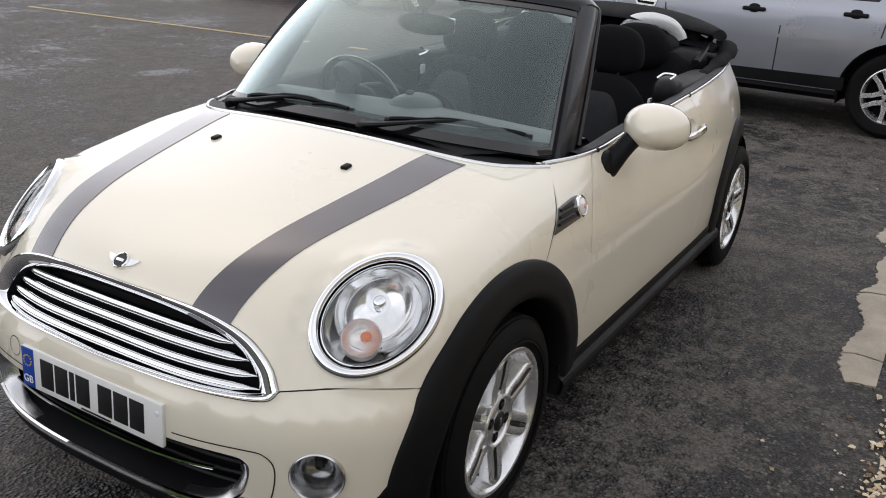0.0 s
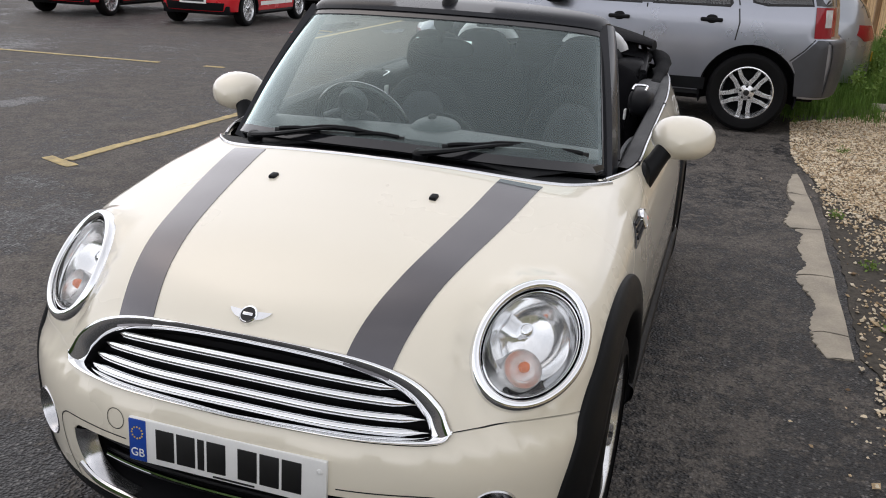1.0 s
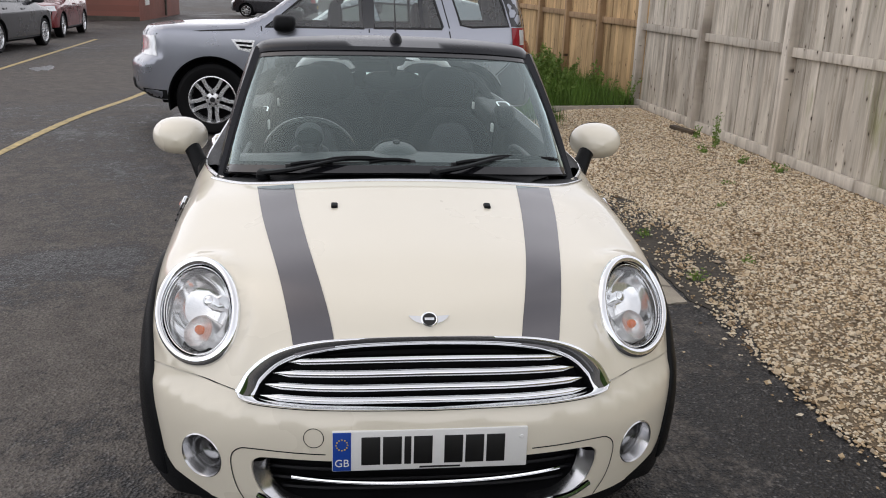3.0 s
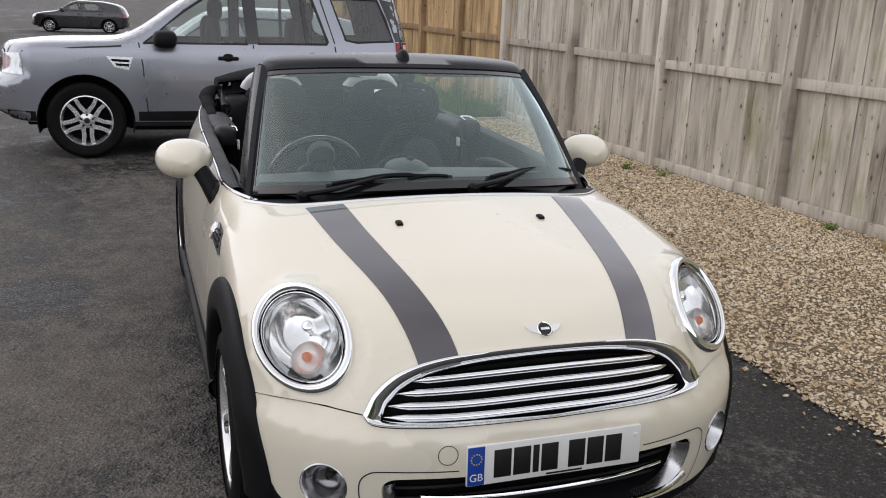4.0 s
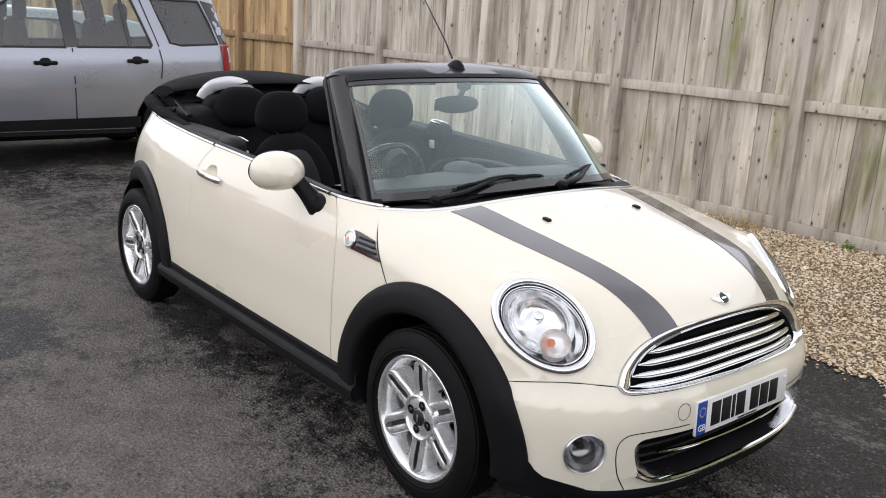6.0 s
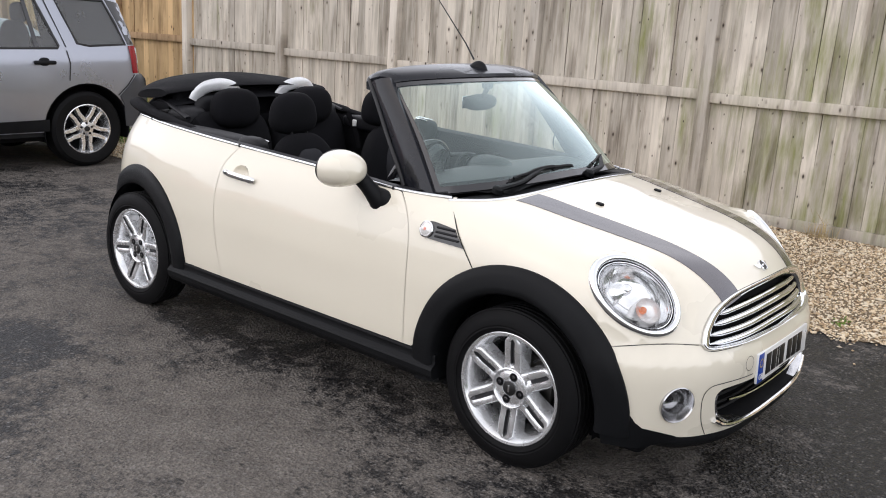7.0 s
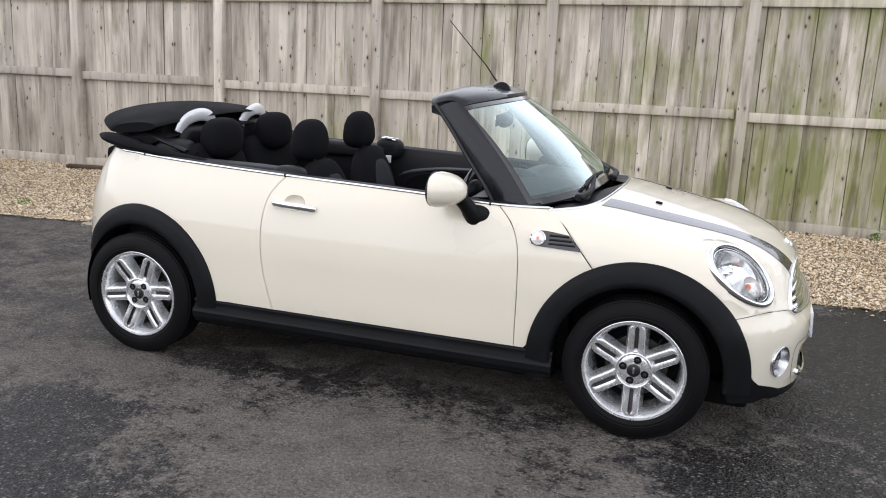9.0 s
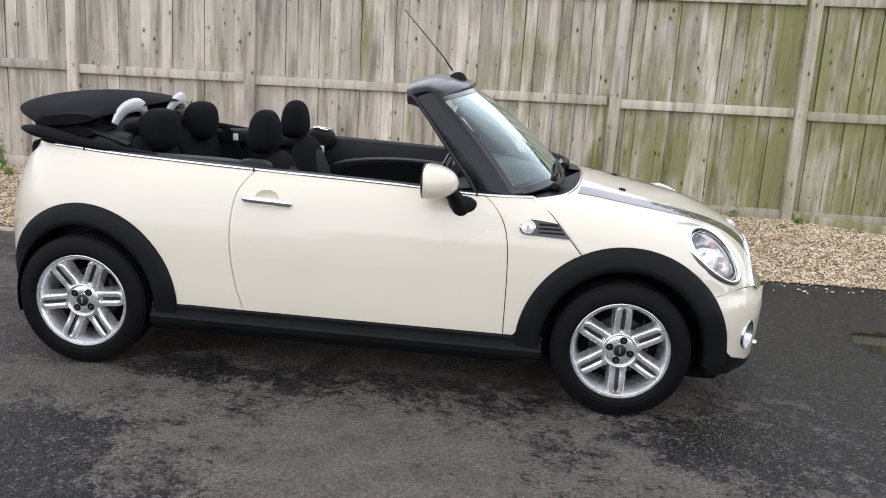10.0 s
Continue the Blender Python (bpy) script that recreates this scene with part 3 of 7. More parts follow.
def stones(name, n, inside, size, mats, label, category, seed, sink=.35):
    """Loose stones, each a small uneven pebble, joined into one mesh."""
    rnd = np.random.default_rng(seed)
    base = np.array([(1, 0, 0), (-1, 0, 0), (0, 1, 0), (0, -1, 0), (0, 0, 1), (0, 0, -1)], float)
    tri = np.array([(0, 2, 4), (2, 1, 4), (1, 3, 4), (3, 0, 4), (2, 0, 5), (1, 2, 5), (3, 1, 5), (0, 3, 5)])
    pts = inside(n, rnd)
    n = len(pts)
    s = size * np.exp(rnd.normal(0, .33, n))
    sc = np.stack([s * rnd.uniform(.8, 1.4, n), s * rnd.uniform(.7, 1.1, n), s * rnd.uniform(.45, .8, n)], 1)
    v = base[None] * rnd.uniform(.72, 1.2, (n, 6, 1)) * sc[:, None, :]
    a, t = rnd.uniform(0, 2 * np.pi, n), rnd.uniform(-.5, .5, n)
    ca, sa, ct, st = np.cos(a), np.sin(a), np.cos(t), np.sin(t)
    x, z = v[..., 0] * ct[:, None] - v[..., 2] * st[:, None], v[..., 0] * st[:, None] + v[..., 2] * ct[:, None]
    y = v[..., 1]
    v = np.stack([x * ca[:, None] - y * sa[:, None], x * sa[:, None] + y * ca[:, None], z], -1)
    ground = bank(pts[:, 0], pts[:, 1]) + .006
    v += np.column_stack([pts, ground + sc[:, 2] * (1 - sink)])[:, None, :]
    f = (tri[None] + 6 * np.arange(n)[:, None, None]).reshape(-1, 3)
    me = bpy.data.meshes.new(name)
    me.from_pydata(v.reshape(-1, 3), [], f)
    for m in mats:
        me.materials.append(m)
    return tagged(new(name, me), label, category, kind="stuff")


def pebble_material():
    m, n, l, b = material("buff_pebbles")
    g = n.new("ShaderNodeNewGeometry")
    c = ramp(m, g.outputs["Random Per Island"], (0.0, (.17, .11, .06)), (.20, (.54, .40, .24)), (.48, (.76, .62, .43)), (.78, (.88, .79, .62)), (1.0, (.42, .34, .25)))
    c = mix(m, ramp(m, noise_at(m, 1.3, 4), (.35, .0), (.7, .45)), c, mix(m, 1.0, c, (.66, .60, .52), "MULTIPLY"))
    l.new(c, b.inputs["Base Color"])
    b.inputs["Roughness"].default_value = .8
    return m


PEBBLE = pebble_material()
EDGE = pch([p[0] for p in GRAVEL_EDGE], [p[1] for p in GRAVEL_EDGE])


def in_gravel(n, rnd):
    x = rnd.uniform(-7.0, 7.0, n)
    lo, hi = EDGE(x) - .015, fence_y(x) - .05
    lo = np.where(x < -5.9, 1.60 + (-5.9 - x) * 1.02, lo)
    y = lo + (hi - lo) * rnd.uniform(0, 1, n)
    return np.column_stack([x, y])


def strays(n, rnd):
    x = rnd.uniform(-3.4, 4.5, n)
    y = EDGE(x) - np.abs(rnd.normal(0, .16, n))
    return np.column_stack([x, y])


stones("gravel", 135000, in_gravel, .0080, [PEBBLE], "loose pale buff gravel with mixed brown stones", "gravel", 11)


def thin_gravel(n, rnd):
    x = rnd.uniform(-4.2, 1.8, n)
    y = EDGE(x) - np.abs(rnd.normal(0, .24, n))
    ok = (y > 1.69) & (rnd.uniform(0, 1, n) < .25 + .75 * (np.sin(x * 5.3) * np.sin(y * 9.1 + x * 2) > -.2))
    return np.column_stack([x, y])[ok]


stones("thin_gravel", 5200, thin_gravel, .0085, [PEBBLE], "thin gravel trodden into dark soil beside the kerb", "gravel", 13, .5)
stones("stray_stones", 360, strays, .008, [PEBBLE], "stray gravel stones scattered along the tarmac edge", "gravel", 12, .2)


def road_line(name, a, b, w, label):
    a, b = np.array(a, float), np.array(b, float)
    d = (b - a) / np.linalg.norm(b - a)
    nrm = np.array((-d[1], d[0])) * w / 2
    left, right = wavy([a - nrm, b - nrm], .006, name + "l", .05), wavy([b + nrm, a + nrm], .006, name + "r", .05)
    p, f = fill([left + right], .09)
    ob = sheet("line_marking", np.column_stack([p, bank(p[:, 0], p[:, 1]) + .005]), np.tile((0, 0, 1.0), (len(p), 1)), f, LINE, None, depth=.004)
    return tagged(ob, label, "line marking", "parking bay lines", "structure")


road_line("a", (-1.48, -3.355), (-10.0, -2.85), .085, "long worn yellow painted bay line on the tarmac")
road_line("b", (-1.36, -3.22), (-1.48, -3.54), .085, "short yellow end bar of a bay line")
road_line("c", (-5.35, -10.6), (-5.80, -5.65), .075, "thin faded yellow line across the tarmac")
road_line("d", (-5.86, -5.05), (-5.89, -4.80), .075, "short faded yellow dash on the tarmac")
road_line("e", (-9.7, -5.75), (-21.5, -6.5), .085, "far worn yellow bay line beside parked cars")


# ---------------------------------------------------------------- the close-boarded fence
def board_mesh(w, h, t, seed):
    rnd = random.Random(seed)
    bm = bmesh.new()
    n = 5
    rows = []
    for i in range(n + 1):
        z = h * i / n
        o = rnd.uniform(-.0025, .0025)
        rows.append([bm.verts.new(q) for q in ((-w / 2 + o, 0, z), (w / 2 + o, .004, z), (w / 2 + o, t, z), (-w / 2 + o, t, z))])
    for a, b in zip(rows, rows[1:]):
        for j in range(4):
            bm.faces.new((a[j], a[(j + 1) % 4], b[(j + 1) % 4], b[j]))
    bm.faces.new(rows[0][::-1])
    bm.faces.new(rows[-1])
    bmesh.ops.recalc_face_normals(bm, faces=bm.faces[:])
    me = bpy.data.meshes.new("board")
    bm.to_mesh(me)
    bm.free()
    return me


def plank_bm(lo, hi, bevel=.006):
    return box(bmesh.new(), lo, hi, bevel)


BAY = 1.755
POST_X = [1.50 + BAY * k for k in range(-5, 4)]
FAR_X = [POST_X[0] - 1.55 * k for k in range(1, 8)]
slope = math.atan(.050)
fence = thing("fence_panelled", "weathered grey close-boarded timber fence with green algae streaks", "fence")
tagged(fence, kind="structure")
boards = [board_mesh(.097 + .004 * (k % 4), 2.02, .018, k) for k in range(8)]
rnd = random.Random(21)


def fence_bay(x0, x1, board_mat, post_mat, top, rise=0.0):
    base = .135
    rz = Matrix.Rotation(slope, 4, "Z")
    L = (x1 - x0) / math.cos(slope)
    m = Matrix.Translation((x0, fence_y(x0), 0)) @ rz
    ob = part("post", plank_bm((-.05, -.055, -.35), (.05, .05, top + .01)), post_mat, fence)
    ob.matrix_basis = m @ pose(0, 0, 0, 0, rnd.uniform(-.5, .5), 0)
    for name, z, h, y0, y1 in (("mid_rail", 1.035, .085, -.012, .026), ("top_rail", top - .095, .10, -.012, .026), ("gravel_board", .045, .115, -.014, .028)):
        ob = part(name, plank_bm((.05, y0, z), (L - .05, y1, z + h), .004), post_mat, fence)
        ob.matrix_basis = m @ pose(0, 0, 0, 0, (-math.degrees(rise) if name == "top_rail" and rise else rnd.uniform(-.25, .25) + (-.75 if name != "gravel_board" else -.3)), 0)
    x = .02
    # added backing, its wood coloured dark to put shade into the board gaps
    ob = part("backing_boards", plank_bm((.0, .058, base - .02), (L, .072, top - .03), .002), WOOD_GAP_SHADE, fence)
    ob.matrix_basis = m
    while x < L - .02:
        w = rnd.choice((0, 1, 2, 3))
        b = new("board", boards[w + 4 * rnd.randint(0, 1)])
        if not b.data.materials:
            b.data.materials.append(WOOD)
        b.parent = fence
        b.material_slots[0].link = "OBJECT"
        b.material_slots[0].material = rnd.choice(board_mat)
        bw = .097 + .004 * w
        b.matrix_basis = m @ pose(x + bw / 2, .028 + rnd.uniform(0, .014), base + rnd.uniform(-.02, .02), rnd.uniform(-.2, .2), rnd.uniform(-.25, .25), rnd.uniform(-.6, .6))
        b.scale = (1, 1, (top + rise * x - base - .008) / 2.02)
        x += bw + rnd.uniform(.000, .005)


for k, (x0, x1) in enumerate(zip(POST_X, POST_X[1:] + [POST_X[-1] + BAY])):
    fence_bay(x0, x1, [WOOD], POST, 2.105 + .022 * x0, .022)
for x0, x1 in zip(FAR_X, POST_X[:1] + FAR_X):
    fence_bay(x0, x1, [WOOD_FRESH], POST_FRESH, 2.0)
# ---------------------------------------------------------------- the convertible's outer skin
SIDE = pch([.15, .30, .42, .58, .70, .80, .88, .95, 1.05], [.80, .817, .825, .825, .816, .799, .774, .738, .685])
TAPER = pch([-1.8, -1.4, -1.0, -.5, .7, 1.1, 1.45, 1.65, 1.95], [.16, .075, .02, 0, .005, .010, .018, .024, .05])
CROWN = pch([.3, .6, .78, .95, 1.03, 1.23, 1.40, 1.566, 1.70, 1.80, 1.9], [1.2, 1.06, 1.000, .981, .973, .938, .906, .870, .824, .778, .712])
NOSE = pch([.15, .25, .35, .45, .52, .555, .60, .683, .75, .85, 1.0], [1.905, 1.925, 1.937, 1.942, 1.935, 1.912, 1.896, 1.880, 1.862, 1.83, 1.76])
TAIL = pch([.15, .3, .5, .7, .9, 1.0, 1.1], [-1.70, -1.75, -1.78, -1.765, -1.70, -1.64, -1.56])

# headlamp rings: centre, facing, half height and half width of their ellipse
HN = Vector((.628, .456, .632)).normalized()
HL = np.array((1.6114, .6368, .7282)) - np.array(HN) * .003
HY = Vector((-.750, .384, .538))
HY = (HY - HN * HY.dot(HN)).normalized()
HX = HY.cross(HN)
HA, HB = .1775, .129
LAMP_BEND = -.008


def smax(a, b, k):
    h = np.maximum(k - np.abs(a - b), 0) / k
    return np.maximum(a, b) + h * h * k / 4


def skin(p):
    """Below 0 inside the body, 0 on its skin. p: an array of points."""
    x, y, z = p[..., 0], np.abs(p[..., 1]), p[..., 2]
    side = y - SIDE(z) + TAPER(x)
    top = z - CROWN(x) + .145 * y * y
    front = x - NOSE(z) + .64 * y ** 3.3
    rear = TAIL(z) - x + .45 * y ** 3.0
    fore = smax(top, front, .09 + .20 * np.clip(y / .6, 0, 1) ** 1.5)
    body = smax(smax(fore, side, .10), rear, .16)
    # the wings flatten towards the headlamp rings
    d = np.stack([x, y, z], -1) - HL
    h = d @ np.array(HN) + LAMP_BEND * (d @ np.array(HX) / HB) ** 2
    r = np.sqrt((d @ np.array(HX) / HB) ** 2 + (d @ np.array(HY) / HA) ** 2)
    h = h + .09 * np.maximum(r - 1.02, 0)
    w = np.clip((1.36 - r) / .34, 0, 1) * (np.abs(h) < .15)
    w = w * w * (3 - 2 * w)
    return body * (1 - w) + h * w


def cast(origin, ways, far=2.6, fn=None):
    """The skin's points along rays from inside to outside."""
    o, w = np.asarray(origin, float), np.asarray(ways, float)
    w = w / np.linalg.norm(w, axis=-1, keepdims=True)
    lo, hi = np.zeros(w.shape[:-1]), np.full(w.shape[:-1], far)
    for _ in range(36):
        mid = (lo + hi) / 2
        out = (fn or skin)(o + w * mid[..., None]) > 0
        lo, hi = np.where(out, lo, mid), np.where(out, mid, hi)
    return o + w * lo[..., None]


def normal(p, fn=None):
    e, h = 2e-3, fn or skin
    g = np.stack([h(p + np.eye(3)[i] * e) - h(p - np.eye(3)[i] * e) for i in range(3)], -1)
    return g / np.linalg.norm(g, axis=-1, keepdims=True)


HEART = np.array((1.05, 0, .38))
AHEAD = np.array((.75, 0, .66)) / np.linalg.norm((.75, 0, .66))
UPWARD = np.cross(AHEAD, (0, 1, 0))


def to_flat(points, heart=HEART, axis=AHEAD, up=UPWARD):
    """Flattens directions from a point inside the body, keeping angles from the axis."""
    d = np.asarray(points, float) - heart
    d /= np.linalg.norm(d, axis=-1, keepdims=True)
    ang = np.arccos(np.clip(d @ axis, -1, 1))
    q = np.stack([d[..., 1], d @ up], -1)
    return q * (ang / np.maximum(np.linalg.norm(q, axis=-1), 1e-9))[..., None]


def from_flat(q, heart=HEART, axis=AHEAD, up=UPWARD):
    ang = np.linalg.norm(q, axis=-1)
    u = q / np.maximum(ang, 1e-9)[..., None]
    return np.cos(ang)[..., None] * axis + np.sin(ang)[..., None] * (u[..., :1] * np.array((0, 1, 0)) + u[..., 1:] * up)


def nose_panel(name, loops, mat, parent, step=.034, gap=.0022, **kw):
    """A panel of the front: loops of rough 3D points, laid on the skin."""
    p, f = fill([to_flat(np.array(l)) for l in loops], step, gap)
    pts = cast(HEART, from_flat(p))
    return oriented(name, pts, f, mat, parent, **kw)


def side_panel(name, loops, mat, parent, side, step=.04, gap=.0022, **kw):
    """A panel of the flank: loops of (x, z)."""
    p, f = fill([[tuple(q) for q in l] for l in loops], step, gap)
    o = np.column_stack([p[:, 0], np.zeros(len(p)), p[:, 1]])
    pts = cast(o, np.tile((0, float(side), 0), (len(p), 1)))
    return oriented(name, pts, f, mat, parent, **kw)


def oriented(name, pts, f, mat, parent, **kw):
    n = normal(pts)
    a, b, c = (pts[[t[i] for t in f]] for i in range(3))
    flip = np.mean(np.sum(np.cross(b - a, c - a) * n[[t[0] for t in f]], 1)) < 0
    return sheet(name, pts, n, [t[::-1] for t in f] if flip else f, mat, parent, **kw)


def on_flank(x, z, side):
    """Points on the skin at (x, z), seen from the side."""
    x, z = np.broadcast_arrays(np.asarray(x, float), np.asarray(z, float))
    o = np.stack([x, np.zeros_like(x), z], -1)
    return cast(o, np.broadcast_to(np.array((0.0, side, 0.0)), o.shape))


def on_nose(p):
    return cast(HEART, np.asarray(p, float) - HEART)


def on_front(y, z):
    """Points on the skin at (y, z), seen from the front."""
    y, z = np.broadcast_arrays(np.asarray(y, float), np.asarray(z, float))
    o = np.stack([np.full(y.shape, 1.0), y, z], -1)
    return cast(o, np.broadcast_to(np.array((1.0, 0, 0)), o.shape))


def ribbon(name, pts, width, lift, mat, parent, label=""):
    """A strip laid along a line of skin points."""
    p = np.asarray(pts)
    n = normal(p)
    d = np.gradient(p, axis=0)
    s = np.cross(n, d)
    s /= np.linalg.norm(s, axis=1, keepdims=True)
    v, f = grid([list(p + n * lift + s * width / 2), list(p + n * lift - s * width / 2)])
    return link_mesh(name, v, f, mat, parent, label)


car = thing("convertible_car", "cream two-door convertible with grey bonnet stripes and folded black hood", "car")
FX, RX, AZ, AR = 1.2335, -1.2335, .305, .462
WAIST = pch([-1.5, -1.395, -1.18, -.46, .27, .57, .80, 1.0], [1.000, 1.000, .992, .972, .953, .940, .935, .942])


def mirror_loop(half):
    """A loop symmetric about the car's middle from its half, which starts and ends at y = 0."""
    h = [np.array(p, float) for p in half]
    m = np.array((1, -1, 1))
    return h + [p * m for p in h[::-1] if abs(p[1]) > 1e-6]


COWL = curve([(1.035, 0, .975), (1.025, .2, .97), (.995, .42, .955), (.94, .57, .945), (.86, .655, .937), (.795, .70, .935)], 6)
WINGCUT = curve([(.795, .70, .935), (.878, .745, .883), (.965, .77, .79), (1.03, .79, .715)], 6)


def arch_points(cx, r, a0, a1, n, side=1):
    q = arc(cx, AZ, r, a0, a1, n)
    return on_flank([p[0] for p in q], [p[1] for p in q], side)


ang0 = math.degrees(math.atan2(.715 - AZ, 1.03 - FX))
ang1 = 35.5
ARCH_TOP = [tuple(p) for p in arch_points(FX, AR, ang0, ang1, 22)]
SPLIT = curve([ARCH_TOP[-1], (1.69, .70, .585), (1.745, .60, .582), (1.815, .512, .575)], 6)
GRILLE_UP = curve([(1.815, .512, .575), (1.82, .487, .635), (1.835, .425, .693), (1.845, .31, .725), (1.85, .14, .735), (1.85, 0, .736)], 6)
GRILLE_LOW = curve([(1.815, .512, .575), (1.84, .485, .553), (1.885, .36, .552), (1.90, .2, .552), (1.905, 0, .550)], 6)

def lamp_ellipse(s, n=48, side=1):
    out = []
    for i in range(n):
        a = 2 * math.pi * i / n
        p = HL + np.array(HX) * HB * s * math.cos(a) + np.array(HY) * HA * s * math.sin(a)
        out.append(p * np.array((1, side, 1)))
    return out


def unjoin(l):
    return [l[0]] + [b for a, b in zip(l, l[1:]) if np.linalg.norm(np.array(a) - np.array(b)) > 1e-4]


half = unjoin([tuple(p) for p in COWL + WINGCUT + ARCH_TOP + SPLIT + GRILLE_UP])
bonnet = nose_panel("bonnet", [mirror_loop(half), lamp_ellipse(.93), lamp_ellipse(.93, side=-1)], CREAM, car)

# front bumper with the openings for the lower intake and the fog lamps
CHEEK = [tuple(p) for p in arch_points(FX, AR, ang1, 4, 10)]
BOTTOM = curve([CHEEK[-1], (1.745, .72, .285), (1.81, .60, .250), (1.87, .45, .240), (1.90, .2, .236), (1.905, 0, .236)], 6)
half = unjoin([tuple(p) for p in GRILLE_LOW[::-1] + SPLIT[::-1] + CHEEK + BOTTOM])
INTAKE = curve([(1.93, .0, .415), (1.92, .2, .416), (1.88, .40, .416), (1.865, .452, .405), (1.86, .46, .37), (1.87, .435, .30), (1.885, .38, .272), (1.90, .2, .262), (1.905, .0, .260)], 6)
FOG = np.array((1.795, .605, .378))
FOGN = Vector((.86, .50, -.03)).normalized()


def fog_ring(r, side=1, n=32):
    u = Vector((0, 0, 1)).cross(FOGN).normalized()
    w = FOGN.cross(u)
    return [tuple(np.array(Vector(FOG) + u * r * math.cos(2 * math.pi * i / n) + w * r * math.sin(2 * math.pi * i / n)) * np.array((1, side, 1))) for i in range(n)]


bumper = nose_panel("front_bumper", [mirror_loop(half), mirror_loop(unjoin([tuple(p) for p in INTAKE])), fog_ring(.064), fog_ring(.064, -1)], CREAM, car)

DOORF = curve([(.585, .942), (.66, .87), (.70, .775), (.714, .62), (.716, .336)], 6)
DOORR = curve([(-.430, .972), (-.475, .92), (-.512, .85), (-.528, .70), (-.508, .51), (-.458, .336)], 6)


def waist_line(x0, x1, n=14):
    return [np.array((x, float(WAIST(x)) - .006)) for x in np.linspace(x0, x1, n)]


def flat2(p):
    return [(float(q[0]), float(q[2])) for q in p]


for side, hand in ((1, "near"), (-1, "off")):
    wing = waist_line(.592, .79, 6) + [np.array(q) for q in flat2(WINGCUT)[1:]] + arc(FX, AZ, AR, ang0, 174, 14)[1:] + [np.array((.76, .336))] + DOORF[::-1][:-1]
    side_panel("front_wing", [wing], CREAM, car, side, .035)
    door = waist_line(-.42, .578, 24) + DOORF[1:] + [np.array((.3, .336)), np.array((-.2, .336))] + DOORR[::-1][:-1]
    d = side_panel("door", [door, [(-.368 + .052 * math.cos(a), .853 + .034 * math.sin(a)) for a in np.linspace(0, 2 * math.pi, 28, endpoint=False)]], CREAM, car, side)
    tailcut = curve([(-1.44, 1.0), (-1.50, .93), (-1.535, .84), (-1.55, .70), (-1.56, .60)], 5)
    quarter = waist_line(-1.435, -.442, 22) + DOORR[1:] + [np.array((-.72, .336))] + [np.array((RX + (q[0] - RX) * (.92 if q[0] < RX else 1), AZ + (q[1] - AZ) * .975)) for q in arc(RX, AZ, AR, 3, 143, 24)] + tailcut[::-1]
    side_panel("rear_quarter", [quarter], CREAM, car, side)

    # arch claddings: proud of the skin, with a rounded lip
    for cx, a0, a1, nm in ((FX, -6, 192, "front"), (RX, -11, 173, "rear")):
        rows = []
        for i in range(49):
            a = radians(a0 + (a1 - a0) * i / 48)
            row = []
            for r, lift in ((AR + .002, -.012), (AR + .001, .006), (AR - .004, .012), (.425, .018), (.385, .022), (.366, .021), (.358, .012), (.355, -.03), (.355, -.10)):
                x, z = cx + r * math.cos(a) * (.92 if nm == "rear" and math.cos(a) < 0 else 1), AZ + r * math.sin(a) * (.975 if nm == "rear" else 1)
                p = on_flank(x, z, side)
                row.append(p + normal(p) * lift if lift > -.02 else p + np.array((0, side * lift, 0)))
            rows.append(row)
        v, f = grid(rows)
        link_mesh("arch_cladding", v, f if side > 0 else [t[::-1] for t in f], CLAD, car, "black grained plastic wheel arch trim", sharp=60)
        # the dark wheel house behind it
        rows = []
        for i in range(33):
            a = radians(-14 + 208 * i / 32)
            rows.append([np.array((cx + r * math.cos(a) * (.92 if nm == "rear" and math.cos(a) < 0 else 1), side * y, AZ + r * math.sin(a))) for r, y in ((.358, .78), (.365, .55), (.05, .55))])
        v, f = grid(rows)
        link_mesh("wheel_house", v, f, DARK, car)

    # sill trim
    rows = []
    for x in np.linspace(-.89, .89, 30):
        rows.append([(x, side * y, z) for y, z in ((.790, .338), (.817, .336), (.820, .326), (.817, .310), (.820, .298), (.835, .287), (.840, .276), (.836, .250), (.815, .222), (.765, .208), (.68, .204))])
    v, f = grid(rows)
    link_mesh("sill_trim", v, f if side < 0 else [t[::-1] for t in f], CLAD, car, "black plastic sill trim", sharp=25)

    # dark seals behind the shut lines
    for line in (DOORF, DOORR, [np.array(q) for q in flat2(WINGCUT)]):
        ribbon("shut_line_seal", on_flank([q[0] for q in line], [q[1] for q in line], side), .03, -.013, SEAL, car)
    line = [np.array(q) for q in flat2(WINGCUT)]
    pts = on_flank([q[0] for q in line], [q[1] for q in line], side)
    ribbon("shut_line_flange", pts, .034, -.0045, CREAM, car)
    ribbon("shut_line_gap", pts, .0045, -.0028, SEAL, car)
    m = np.array((1, side, 1))
    ribbon("shut_line_seal", on_nose([np.array(q) * m for q in SPLIT]), .03, -.013, SEAL, car)

    # bright strip along the waist
    xs = np.linspace(-1.43, .80, 70)
    p = on_flank(xs, WAIST(xs) - .004, side)
    tube_pts = [tuple(q) for q in p]
    bm = tube(bmesh.new(), tube_pts, .0066, 8)
    part("waist_strip", bm, BRIGHT, car, "bright metal waist strip")
    for x in (-.445, -1.27, .555):
        q = on_flank([x - .004, x + .004], WAIST(np.array([x - .004, x + .004])) - .004, side)
        part("strip_joint", tube(bmesh.new(), [tuple(p) for p in q], .0092, 8), SEAL, car)

